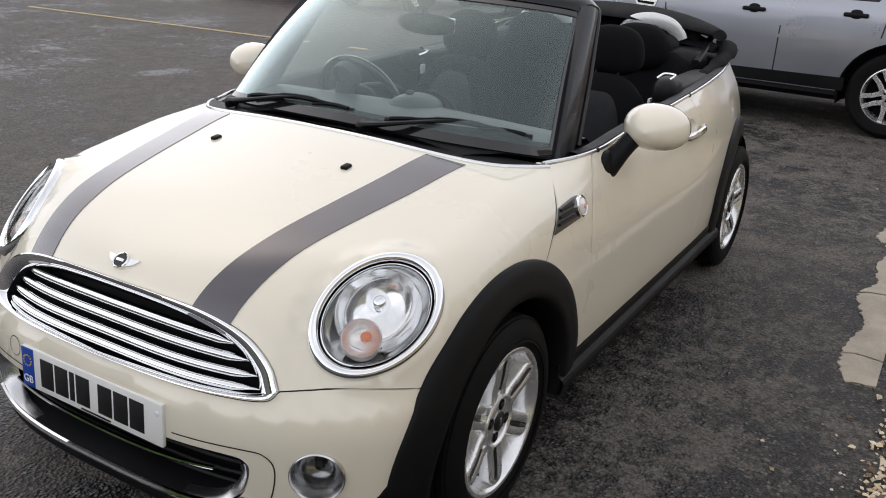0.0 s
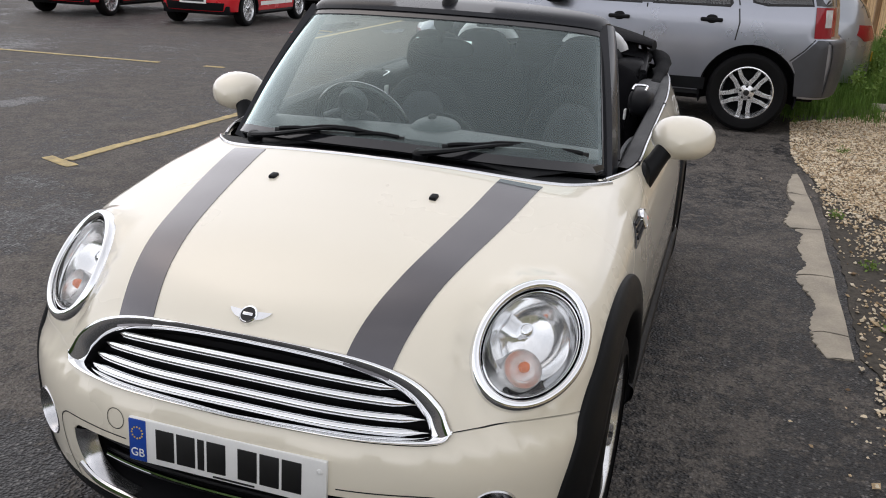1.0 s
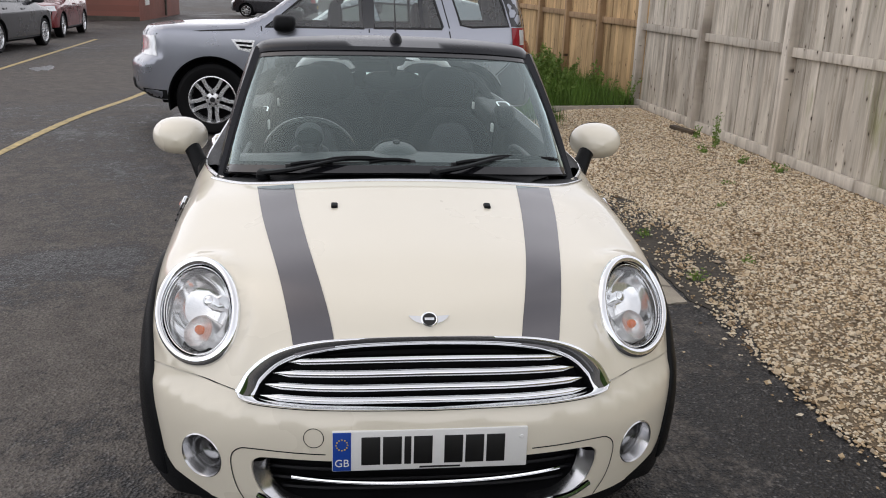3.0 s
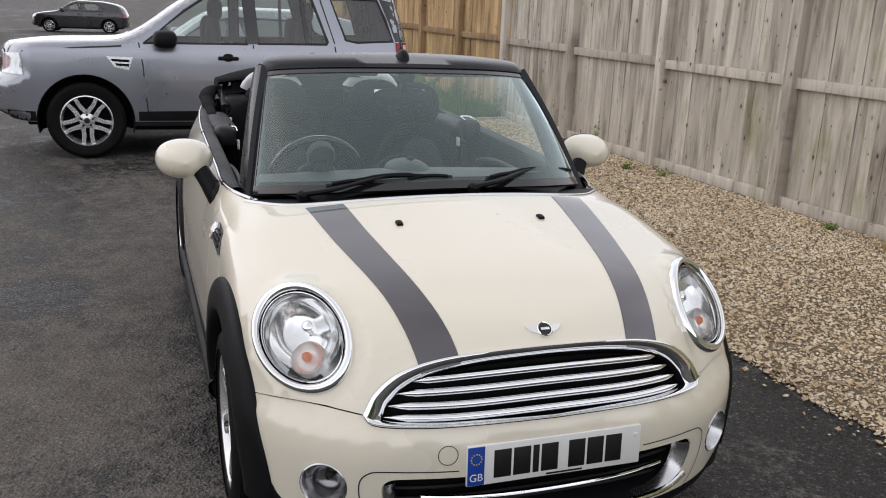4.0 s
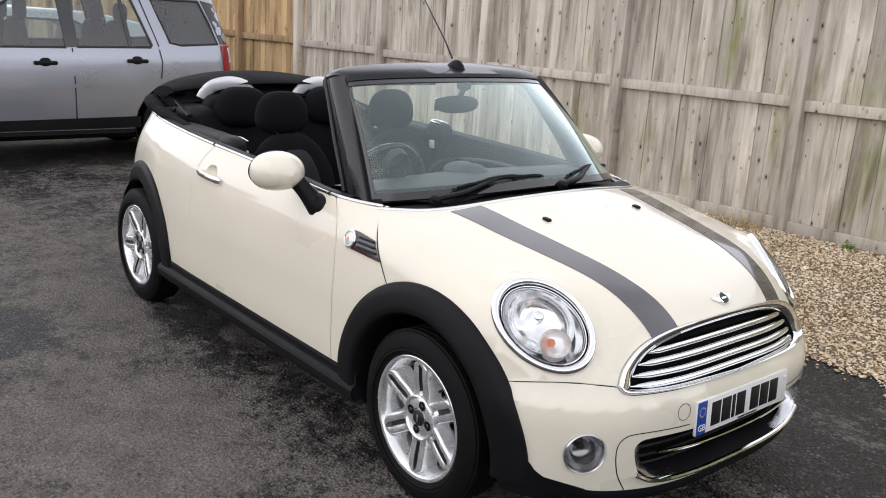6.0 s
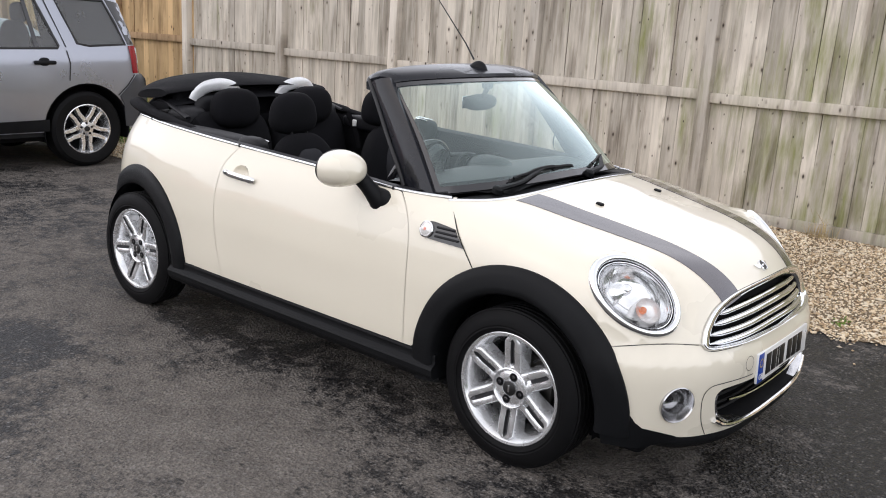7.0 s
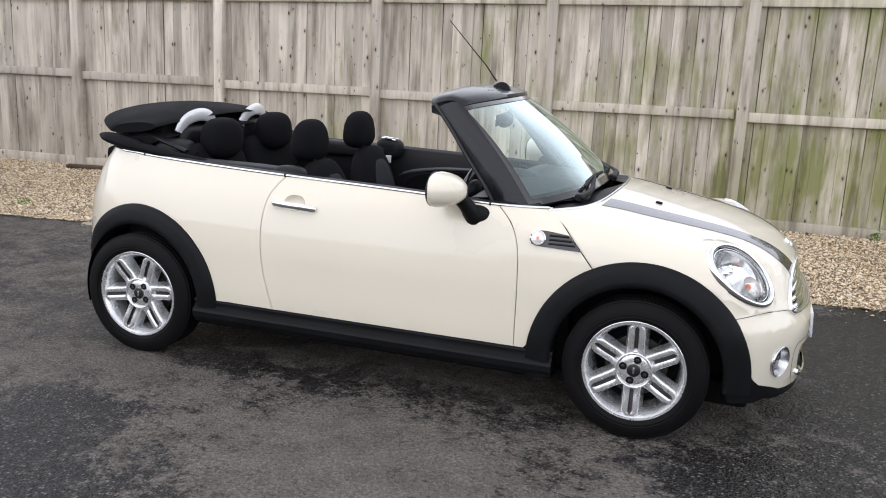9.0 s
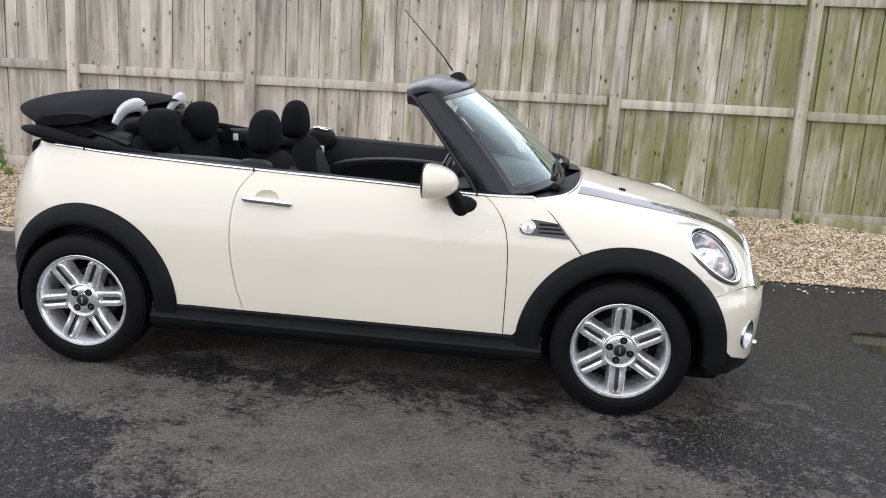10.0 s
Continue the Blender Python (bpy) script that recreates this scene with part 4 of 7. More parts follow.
# stripes on the bonnet
for side in (1, -1):
    outer = curve([(1.0, .512), (1.25, .478), (1.5, .432), (1.68, .395), (1.79, .369), (1.828, .360)], 6)
    inner = curve([(1.838, .253), (1.80, .261), (1.68, .290), (1.5, .325), (1.25, .362), (1.02, .388)], 6)
    q = np.array([(float(x), side * float(y), .45) for x, y in outer + inner])
    loop = [tuple(v) for v in cast(q, np.tile((0, 0, 1.0), (len(q), 1)))]
    nose_panel("bonnet_stripe", [loop], STRIPE, bonnet, .03, 0.0, depth=.0022, lift=.0022, label="dark metallic grey stripe film")

cowl_strip = on_nose(mirror_loop([tuple(p) for p in COWL]))
k = len(COWL)
order = [tuple(p) for p in list(cowl_strip[:k])[::-1]] + [tuple(p * np.array((1, -1, 1))) for p in list(cowl_strip[:k])[1:]]
part("cowl_strip", tube(bmesh.new(), order, .0065, 8), BRIGHT, car, "bright strip round the windscreen base")


# ---------------------------------------------------------------- lamps, grille, intake, plate
def lamp_frame(side):
    hx, hy, hn = (Vector((v.x, v.y * side, v.z)) for v in (HX, HY, HN))
    hx = hx * side
    m = Matrix((hx, hy, hn)).transposed().to_4x4()
    m.translation = HL * np.array((1, side, 1))
    return m


def headlamp(side):
    lamp = new("headlamp")
    lamp.parent = car
    lamp.empty_display_size = .1
    m = lamp_frame(side)
    n = 64
    def shell(name, prof, mat, label="", n=64, ax=HB, ay=HA, c=None, sharp=50, turn=0.0):
        rows = []
        uy = Vector((-.69, -.085, .75))
        uy = (uy - HN * uy.dot(HN)).normalized()
        ux = uy.cross(HN)
        cc = (ux * c[0] * side + uy * c[1]) if c else Vector((0, 0, 0))
        c = (cc.dot(HX) * side, cc.dot(HY))
        for r, h in prof:
            ring = [(c[0] + ax * r * math.cos(2 * math.pi * (i + turn) / n), c[1] + ay * r * math.sin(2 * math.pi * (i + turn) / n)) for i in range(n)]
            rows.append([m @ Vector((x, y, h - LAMP_BEND * (x / HB) ** 2)) for x, y in ring])
        v, f = grid(rows, close_v=True)
        return link_mesh(name, v, f, mat, lamp, label, sharp=sharp)
    s = side
    shell("headlamp_ring", [(1.03, -.016), (1.03, -.004), (1.02, .004), (1.0, .0105), (.965, .0155), (.925, .0165), (.885, .0145), (.862, .009), (.852, .0), (.848, -.03)], CHROME, "chrome headlamp ring", sharp=80)
    shell("lamp_gap", [(.856, -.016), (.846, -.024), (.836, -.026), (.828, -.012)], SEAL)
    shell("lamp_bezel", [(.836, -.016), (.832, .0), (.822, .005), (.797, .0045), (.782, -.004), (.77, -.016)], CHROME, "slim chrome lens bezel", sharp=80)
    shell("lamp_bowl", [(.775, -.012), (.75, -.022), (.66, -.046), (.45, -.064), (.001, -.072)], REFLECTOR, "bright lamp reflector", n=64)
    shell("main_reflector", [(1.0, -.040), (1.0, -.012), (.985, -.009), (.955, -.013), (.86, -.030), (.62, -.048), (.30, -.058), (.001, -.060)], REFLECTOR, "round main reflector", n=64, ax=.097, ay=.110, c=(0.0, .014))
    shell("main_bulb_cap", [(1.0, -.060), (1.0, -.030), (.85, -.024), (.45, -.021), (.001, -.020)], CHROME, ax=.019, ay=.020, c=(-.006 * s, .040), n=24)
    shell("lower_blind", [(1.0, -.062), (1.0, -.024), (.97, -.022), (.6, -.030), (.001, -.034)], GLOSSBLACK, ax=.060, ay=.040, c=(.0 * s, -.088), n=32)
    shell("indicator_cup", [(1.06, -.06), (1.06, .002), (1.0, .006), (.94, .003), (.80, -.006), (.5, -.014), (.001, -.017)], CUP, "bright indicator cup", ax=.046, ay=.046, c=(-.014 * s, -.066), n=32)
    shell("indicator_bulb", [(1.0, -.020), (1.0, -.008), (.8, -.001), (.45, .003), (.001, .004)], ORANGE, "orange indicator bulb", ax=.013, ay=.013, c=(-.006 * s, -.056), n=20)
    shell("indicator_dome", [(1.0, .005), (.8, .010), (.4, .013), (.001, .014)], LENS, "clear indicator dome", ax=.044, ay=.044, c=(-.014 * s, -.066), n=28).visible_shadow = False
    lens = shell("lens", [(.825, -.002), (.80, .007), (.70, .017), (.55, .024), (.36, .029), (.15, .031), (.001, .0315)], LENS, "clear domed lens")
    lens.visible_shadow = False


FOG_CUP = simple("satin_grey_metal", (.62, .62, .63), .24, 1.0, vary=.06, scale=9)
FOG_BOWL = simple("smoked_fog_reflector", (.30, .30, .31), .20, .9, vary=.08, scale=30)


def fog_lamp(side):
    lamp = new("fog_lamp")
    lamp.parent = car
    nn = Vector((FOGN.x, FOGN.y * side, FOGN.z))
    m = nn.to_track_quat("Z", "Y").to_matrix().to_4x4()
    m.translation = cast(HEART, (FOG * np.array((1, side, 1)) - HEART)[None])[0]
    part("fog_surround", revolve(bmesh.new(), [(.068, -.012), (.067, .001), (.064, .004), (.060, -.002), (.056, -.038), (.053, -.042)], m, 40), FOG_CUP, lamp, "satin grey fog lamp cup")
    part("fog_reflector", revolve(bmesh.new(), [(.054, -.040), (.046, -.054), (.02, -.066), (.0005, -.068)], m, 32), FOG_BOWL, lamp)
    part("fog_bulb_cap", revolve(bmesh.new(), [(.014, -.062), (.012, -.045), (.0005, -.042)], m, 16), GLOSSBLACK, lamp)
    o = part("fog_lens", revolve(bmesh.new(), [(.055, -.038), (.050, -.030), (.028, -.023), (.0005, -.021)], m, 32), LENS, lamp)
    o.visible_shadow = False


for side in (1, -1):
    headlamp(side)
    fog_lamp(side)


def grille():
    g = new("radiator_grille")
    g.parent = car
    up = [np.array(p) for p in GRILLE_UP]
    low = [np.array(p) for p in GRILLE_LOW]
    m = np.array((1, -1, 1))
    upper = up + [p * m for p in up[::-1][1:]]
    lower = low + [p * m for p in low[::-1][1:]]
    centre = np.array((1.85, 0, .60))

    def surround(line, widths, name, label):
        p = on_nose(line)
        n = normal(p)
        d = np.gradient(p, axis=0)
        s = np.cross(n, d)
        s /= np.linalg.norm(s, axis=1, keepdims=True)
        if np.mean(np.sum(s * (centre - p), 1)) < 0:
            s = -s
        w = np.interp(np.linspace(0, 1, len(p)), np.linspace(0, 1, len(widths)), widths)[:, None]
        rows = [list(p - n * .015), list(p + n * .006), list(p + n * .0125 + s * w * .05), list(p + n * .0145 + s * w * .16), list(p + n * .012 + s * w * .36), list(p + n * .005 + s * w * .62), list(p - n * .005 + s * w * .88), list(p - n * .014 + s * w)]
        v, f = grid(rows)
        link_mesh(name, v, f, CHROME, g, label, sharp=70)
        v, f = grid([list(p - n * .0135 + s * w * .99), list(p - n * .05 + s * w)])
        link_mesh("grille_inner_wall", v, f, DARK, g)
    surround(upper, (.046, .041, .030, .021, .019, .021, .030, .041, .046), "grille_surround", "chrome grille surround")
    surround(lower, (.026, .018, .014, .012, .014, .018, .026), "grille_lower_trim", "chrome lower grille trim")
    # dark back
    p, f = fill([to_flat(np.array(upper + lower[::-1][1:-1]))], .035)
    pts = cast(HEART, from_flat(p))
    pts = pts - normal(pts) * .050
    oriented("grille_back", pts, f, DARK, g, depth=.01)
    # bright bars, each a half-round strip
    for z, hw, mat, sag in ((.678, .405, CHROME, .022), (.641, .445, CHROME, .016), (.603, .470, CHROME, .008), (.571, .478, CHROME, .003)):
        ys = np.linspace(-hw, hw, 41)
        base = on_front(ys, z - sag * (ys / hw) ** 2)
        n = normal(base)
        n[:, 2] *= .4
        n /= np.linalg.norm(n, axis=1, keepdims=True)
        taper = np.clip((hw - np.abs(ys)) / .06, 0.15, 1)[:, None]
        zz = np.array((0, 0, 1.0))
        rows = []
        for a in np.linspace(-100, 100, 9):
            rows.append(list(base - n * .030 + n * .020 * math.cos(radians(a)) * taper + zz * .0125 * math.sin(radians(a)) * taper))
        v, f = grid(rows)
        link_mesh("grille_bar", v, f, mat, g, "chrome grille bar", sharp=80)
    return g


grille()


def lower_intake():
    g = new("lower_intake")
    g.parent = car
    m = np.array((1, -1, 1))
    half = [np.array(p) for p in INTAKE]
    loop = on_nose(half + [p * m for p in half[::-1][1:-1]])
    n = normal(loop)
    c = np.array((1.8, 0, .34))
    inw = c - loop
    inw[:, 0] = 0
    inw /= np.linalg.norm(inw, axis=1, keepdims=True)
    v, f = grid([list(loop - n * .004), list(loop - n * .012 + inw * .006), list(loop - n * .09 + inw * .012)], close_v=True)
    link_mesh("intake_throat", v, f, DARK, g)
    p, f = fill([to_flat(loop)], .04)
    pts = cast(HEART, from_flat(p))
    oriented("intake_mesh_back", pts - normal(pts) * .085, f, DARK, g, depth=.005)
    # black slats
    for z in (.385, .352, .318, .288):
        ys = np.linspace(-.43, .43, 25)
        b = on_front(ys, np.full(25, z))
        bm = tube(bmesh.new(), [tuple(q - np.array((.07, 0, 0))) for q in b], .006, 6)
        part("slat", bm, TRIM, g)
    # slim bright bar
    ys = np.linspace(-.37, .37, 33)
    b = on_front(ys, .353 - .018 * (1 - (ys / .37) ** 2))
    part("intake_bar", tube(bmesh.new(), [tuple(q - np.array((.022, 0, 0))) for q in b], .0060, 8), CHROME, g, "slim chrome intake bar")
    # bright lower corner trims and the lip along the bottom edge
    for side in (1, -1):
        ms = np.array((1, side, 1))
        line = on_nose([q * ms for q in curve([(1.86, .462, .40), (1.86, .462, .36), (1.868, .44, .31), (1.885, .385, .275), (1.895, .28, .265)], 6)])
        w = np.interp(np.linspace(0, 1, len(line)), [0, .35, .75, 1], [.038, .034, .022, .006])[:, None]
        nn = normal(line)
        into = (np.array((1.9, 0, .345)) - line)
        into[:, 0] = 0
        into /= np.linalg.norm(into, axis=1, keepdims=True)
        v, f = grid([list(line - nn * .004), list(line + nn * .004 + into * w * .2), list(line - nn * .004 + into * w * .8), list(line - nn * .03 + into * w)])
        link_mesh("intake_corner_trim", v, f, FOG_CUP, g, "bright metal intake corner trim", sharp=70)
    low = [np.array(p) for p in curve([(1.865, .452, .30), (1.885, .38, .268), (1.90, .2, .258), (1.905, 0, .256)], 8)]
    line = on_nose(low + [q * m for q in low[::-1][1:]])
    part("intake_lip", tube(bmesh.new(), [tuple(q) for q in line + normal(line) * .004], .009, 8), CHROME, g, "chrome strip along the intake's lower edge")
    # thin shut line of the insert
    cut = [np.array(p) for p in curve([(1.905, .27, .437), (1.87, .45, .438), (1.85, .50, .428), (1.84, .52, .39), (1.845, .51, .31), (1.86, .48, .245)], 8)]
    for side in (1, -1):
        ribbon("insert_shut_line", on_nose([q * np.array((1, side, 1)) for q in cut]), .0035, .0006, SEAL, g)


lower_intake()


def chin():
    """The black lower lip of the bumper."""
    rows = []
    half = [np.array(p) for p in BOTTOM]
    m = np.array((1, -1, 1))
    line = on_nose(half + [p * m for p in half[::-1][1:]])
    n = normal(line)
    n[:, 2] = 0
    n /= np.linalg.norm(n, axis=1, keepdims=True)
    for out, dz in ((-.02, .014), (-.006, .004), (-.002, -.006), (-.006, -.030), (-.022, -.050), (-.09, -.060), (-.5, -.055)):
        rows.append(list(line + n * out + np.array((0, 0, dz))))
    v, f = grid(rows)
    link_mesh("bumper_lip", v, f, CLAD, car, "black plastic lower bumper lip", sharp=50)


chin()
for side in (1, -1):
    foot = [(1.69, .775, .345), (1.745, .72, .290), (1.81, .60, .255), (1.795, .62, .240), (1.73, .71, .212), (1.63, .79, .215), (1.61, .80, .30), (1.62, .80, .345)]
    nose_panel("arch_foot", [[np.array(q) * np.array((1, side, 1)) for q in foot]], CLAD, car, .03, 0.0, depth=.03, lift=.004, label="black plastic behind the bumper corner")


def plate():
    p = new("number_plate")
    p.parent = car
    x = 1.944
    m = pose(x, 0, .452, 0, -3, 0)
    part("plate_face", box(bmesh.new(), (-.012, -.262, -.0575), (0, .262, .0575), .004, m), WHITE, p, "white number plate with blank character bars")
    part("country_band", box(bmesh.new(), (-.004, -.260, -.055), (.0015, -.212, .055), .0015, m), BLUE, p, "blue band on the plate")
    for y0, w in ((-.185, .050), (-.128, .050), (-.071, .018), (-.046, .050), (.036, .050), (.093, .050), (.150, .050)):
        part("character_bar", box(bmesh.new(), (-.002, y0, -.040), (.0015, y0 + w, .040), .001, m), INK, p, "plain dark bar")
    part("small_print_bar", box(bmesh.new(), (-.002, -.03, -.0525), (.0012, .08, -.0475), .0005, m), INK, p)
    word = bpy.data.curves.new("country_code", "FONT")
    word.body, word.size, word.align_x, word.extrude = "GB", .030, "CENTER", .0006
    ob = new("country_code", word)
    me = bpy.data.meshes.new_from_object(ob)
    bpy.data.objects.remove(ob)
    me.materials.append(WHITE)
    code = tagged(new("country_code", me), "white letters on the blue band")
    code.parent, code.matrix_basis = p, m @ pose(.0022, -.236, -.042, 0, 90, 0) @ pose(0, 0, 0, 0, 0, 90)
    for i in range(12):
        a = 2 * math.pi * i / 12
        part("star_dot", box(bmesh.new(), (-.002, -.236 + .015 * math.sin(a) - .0018, .02 + .015 * math.cos(a) - .0018), (.0028, -.236 + .015 * math.sin(a) + .0018, .02 + .015 * math.cos(a) + .0018), .0005, m), YELLOW_PLATE, p)
    for y in (.245,):
        part("plate_screw", revolve(bmesh.new(), [(.007, 0), (.006, .003), (.0004, .004)], m @ pose(0.0, y, .03, 0, 90, 0), 14), WHITE, p)
    part("plate_backing", box(bmesh.new(), (-.05, -.24, -.05), (-.012, .24, .05), .004, m), DARK, p)


plate()


def badge():
    b = new("bonnet_badge")
    b.parent = car
    p = cast(HEART, (np.array((1.812, 0, .768)) - HEART)[None])
    n = normal(p)[0]
    m = Vector(n).to_track_quat("Z", "Y").to_matrix().to_4x4()
    y = Vector((0, 1, 0))
    z = Vector(n)
    m = Matrix((y, z.cross(y), z)).transposed().to_4x4()
    m.translation = p[0]
    part("badge_disc", revolve(bmesh.new(), [(.021, -.002), (.021, .006), (.019, .008), (.0005, .0085)], m, 32), INK, b, "round black badge disc")
    part("badge_ring", revolve(bmesh.new(), [(.023, -.002), (.023, .008), (.021, .010), (.0185, .0085)], m, 32), CHROME, b, "chrome badge ring")
    part("badge_bar", box(bmesh.new(), (-.013, -.004, .0085), (.013, .004, .0105), .001, m), CHROME, b)
    for s in (1, -1):
        out = [(.020 * s, .012), (.056 * s, .016), (.052 * s, .009), (.046 * s, .002), (.036 * s, -.006), (.020 * s, -.012)]
        bm = bmesh.new()
        lo = [bm.verts.new(m @ Vector((a, c, -.004 - abs(a) * .10))) for a, c in out]
        hi = [bm.verts.new(m @ Vector((a * .985, c * .92, .006 - abs(a) * .06))) for a, c in out]
        bm.faces.new(hi)
        for i in range(6):
            bm.faces.new((lo[i], lo[(i + 1) % 6], hi[(i + 1) % 6], hi[i]))
        part("badge_wing", bm, CHROME, b, "chrome badge wing", smooth=False)


badge()
for side in (1, -1):
    p = cast(HEART, (np.array((1.228, side * .255, .94)) - HEART)[None])[0]
    m = pose(p[0], p[1], p[2], 0, 8, 0)
    bm = box(bmesh.new(), (-.018, -.011, -.004), (.014, .011, .009), .005, m)
    part("washer_nozzle", bm, CLAD, car, "small black washer nozzle")
p = cast(HEART, (np.array((1.93, -.311, .486)) - HEART)[None])[0]
n = Vector(normal(p[None])[0])
m = n.to_track_quat("Z", "Y").to_matrix().to_4x4()
m.translation = Vector(p)
part("towing_eye_cover", revolve(bmesh.new(), [(.0275, .0006), (.0255, .0008)], m, 40), SEAL, car)


MADE = {}


def simple_once(name, *a, **k):
    if name not in MADE:
        MADE[name] = simple(name, *a, **k)
    return MADE[name]


# ---------------------------------------------------------------- wheels
def tyre_bm(m, R=.3045, w=.175, rim=.212):
    prof = [(rim - .012, -w * .36), (rim + .006, -w * .43), (rim + .03, -w * .485), (R - .055, -w * .495), (R - .026, -w * .455), (R - .008, -w * .38)]
    for k in range(-2, 3):
        prof += [(R, k * w * .15 - w * .055), (R, k * w * .15 + w * .045), (R - .007, k * w * .15 + w * .055), (R - .007, k * w * .15 + w * .085)]
    prof += [(R - .008, w * .38), (R - .026, w * .455), (R - .048, w * .49), (R - .06, w * .496), (R - .062, w * .488), (R - .068, w * .488), (R - .07, w * .496), (rim + .03, w * .485), (rim + .006, w * .43), (rim - .012, w * .36)]
    return revolve(bmesh.new(), prof, m, 72)


def extrude_outline(bm, pts, z0, z1, m, inset=.0):
    """A solid from a 2D outline between heights z0 and z1, its top edge pulled in."""
    c = np.mean(np.array(pts), 0)
    lo = [bm.verts.new(m @ Vector((x, y, z0(x, y) if callable(z0) else z0))) for x, y in pts]
    top = []
    n = len(pts)
    area = sum(pts[i][0] * pts[(i + 1) % n][1] - pts[(i + 1) % n][0] * pts[i][1] for i in range(n))
    s = 1 if area > 0 else -1
    for i, (x, y) in enumerate(pts):
        a, b = np.array(pts[i - 1]), np.array(pts[(i + 1) % n])
        d = (b - a) / (np.linalg.norm(b - a) + 1e-9)
        x2, y2 = x - d[1] * inset * s, y + d[0] * inset * s
        top.append((x2, y2))
    mid = [bm.verts.new(m @ Vector((x, y, (z1(x, y) if callable(z1) else z1) - inset))) for x, y in pts]
    hi = [bm.verts.new(m @ Vector((x, y, z1(x, y) if callable(z1) else z1))) for x, y in top]
    bm.faces.new(hi)
    for i in range(n):
        j = (i + 1) % n
        bm.faces.new((lo[i], lo[j], mid[j], mid[i]))
        bm.faces.new((mid[i], mid[j], hi[j], hi[i]))
    return bm


def alloy_wheel(parent, x, side, turn):
    """A wheel with six twin spokes; z of its frame points outward."""
    w = new("wheel")
    w.parent = parent
    m0 = pose(x, side * .735, AZ, -90 * side, 0, 0)
    part("tyre", tyre_bm(m0), RUBBER, w, "black rubber tyre")
    part("rim", revolve(bmesh.new(), [(.192, -.07), (.192, .02), (.198, .050), (.213, .066), (.2185, .070), (.219, .074), (.215, .0765), (.206, .075), (.200, .068), (.189, .040), (.182, .0), (.176, -.06)], m0, 72), ALLOY, w, "silver alloy rim")

    # a darker grey than the alloy puts the shade of the spoke grooves into colour
    slot = simple_once("slot_shade_grey", (.085, .085, .09), .45, .6)
    radii = [.068, .072, .077, .084, .092, .10, .115, .135, .155, .172, .182, .189, .194, .198, .2005, .202]
    for k in range(6):
        m = m0 @ pose(0, 0, 0, 0, 0, turn + 60 * k)
        spoke = new("spoke")
        spoke.parent = w
        tagged(spoke, "silver twin spoke with a dark slot along its middle")
        rows = []
        for r in radii:
            end = math.sqrt(max(0.02, 1 - max(0.0, (r - .176) / .0265) ** 2))
            foot = max(0.0, (.092 - r) / .04)
            hw = (.0365 + .0045 * foot) * end
            open_ = min(1.0, max(0.0, (r - .078) / .014)) * min(1.0, max(0.0, (.193 - r) / .008))
            sw = .0085 * min(1.0, max(.15, (.196 - r) / .012))
            crest = .060 + .010 * min(1.0, (r - .05) / .14) - .004 * math.exp(-((r - .098) / .028) ** 2)
            floor = crest - .001 - .015 * open_
            half_ = [(hw + .010 * end, .006), (hw + .004 * end, .030), (hw, crest - .010), (hw * .93, crest - .003), (hw * .78, crest), (max(sw + .004, hw * .46) * min(1, end * 1.2), crest - .0005), (sw, crest - .004 * open_), (sw * .75, floor)]
            rows.append([m @ Vector((r, y, z)) for y, z in half_] + [m @ Vector((r, -y, z)) for y, z in half_[::-1]])
        v, f = grid(rows)
        link_mesh("spoke_arm", v, f, ALLOY, spoke, sharp=48)
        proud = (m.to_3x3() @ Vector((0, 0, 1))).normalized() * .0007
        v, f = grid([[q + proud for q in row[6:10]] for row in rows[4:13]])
        link_mesh("spoke_slot", v, f, slot, spoke, "slot of the spoke with its shade painted in", sharp=30)
    part("hub", revolve(bmesh.new(), [(.080, .015), (.080, .056), (.078, .062), (.074, .0645), (.070, .062), (.067, .055), (.063, .058), (.036, .058), (.034, .052), (.031, .052), (.030, .060), (.0005, .062)], m0, 48), ALLOY, w, "silver wheel hub")
    part("centre_cap", revolve(bmesh.new(), [(.0275, .055), (.0275, .064), (.025, .066), (.0005, .067)], m0, 32), INK, w, "black centre cap with a plain bright mark")
    part("cap_mark", box(bmesh.new(), (-.014, -.004, .0655), (.014, .004, .0682), .001, m0 @ pose(0, 0, 0, 0, 0, -90 * side)), BRIGHT, w)
    for k in range(4):
        a = radians(turn + 45 + 90 * k)
        q = m0 @ pose(.048 * math.cos(a), .048 * math.sin(a), 0)
        part("bolt_recess", revolve(bmesh.new(), [(.0165, .0596), (.0150, .0589), (.0005, .0588)], q, 20), DARK, w)
        part("wheel_bolt", revolve(bmesh.new(), [(.0082, .0585), (.0080, .061), (.0060, .0625), (.0004, .0615)], q, 6), GLOSSBLACK, w, smooth=False)
    part("brake_disc", revolve(bmesh.new(), [(.055, -.02), (.130, -.02), (.134, -.026), (.134, -.038), (.05, -.038)], m0, 48), simple_once("brake_iron", (.10, .095, .09), .4, 0.9), w, "grey iron brake disc")
    part("wheel_back", revolve(bmesh.new(), [(.185, -.07), (.05, -.065), (.0005, -.065)], m0, 32), DARK, w)
    part("valve", tube(bmesh.new(), [m0 @ Vector((.165 * math.cos(radians(turn + 25)), .165 * math.sin(radians(turn + 25)), .02)), m0 @ Vector((.155 * math.cos(radians(turn + 25)), .155 * math.sin(radians(turn + 25)), .055))], .004, 8), SEAL, w)
    return w


for x in (FX, RX):
    for side in (1, -1):
        alloy_wheel(car, x, side, 30.0 if x > 0 else 8.0)


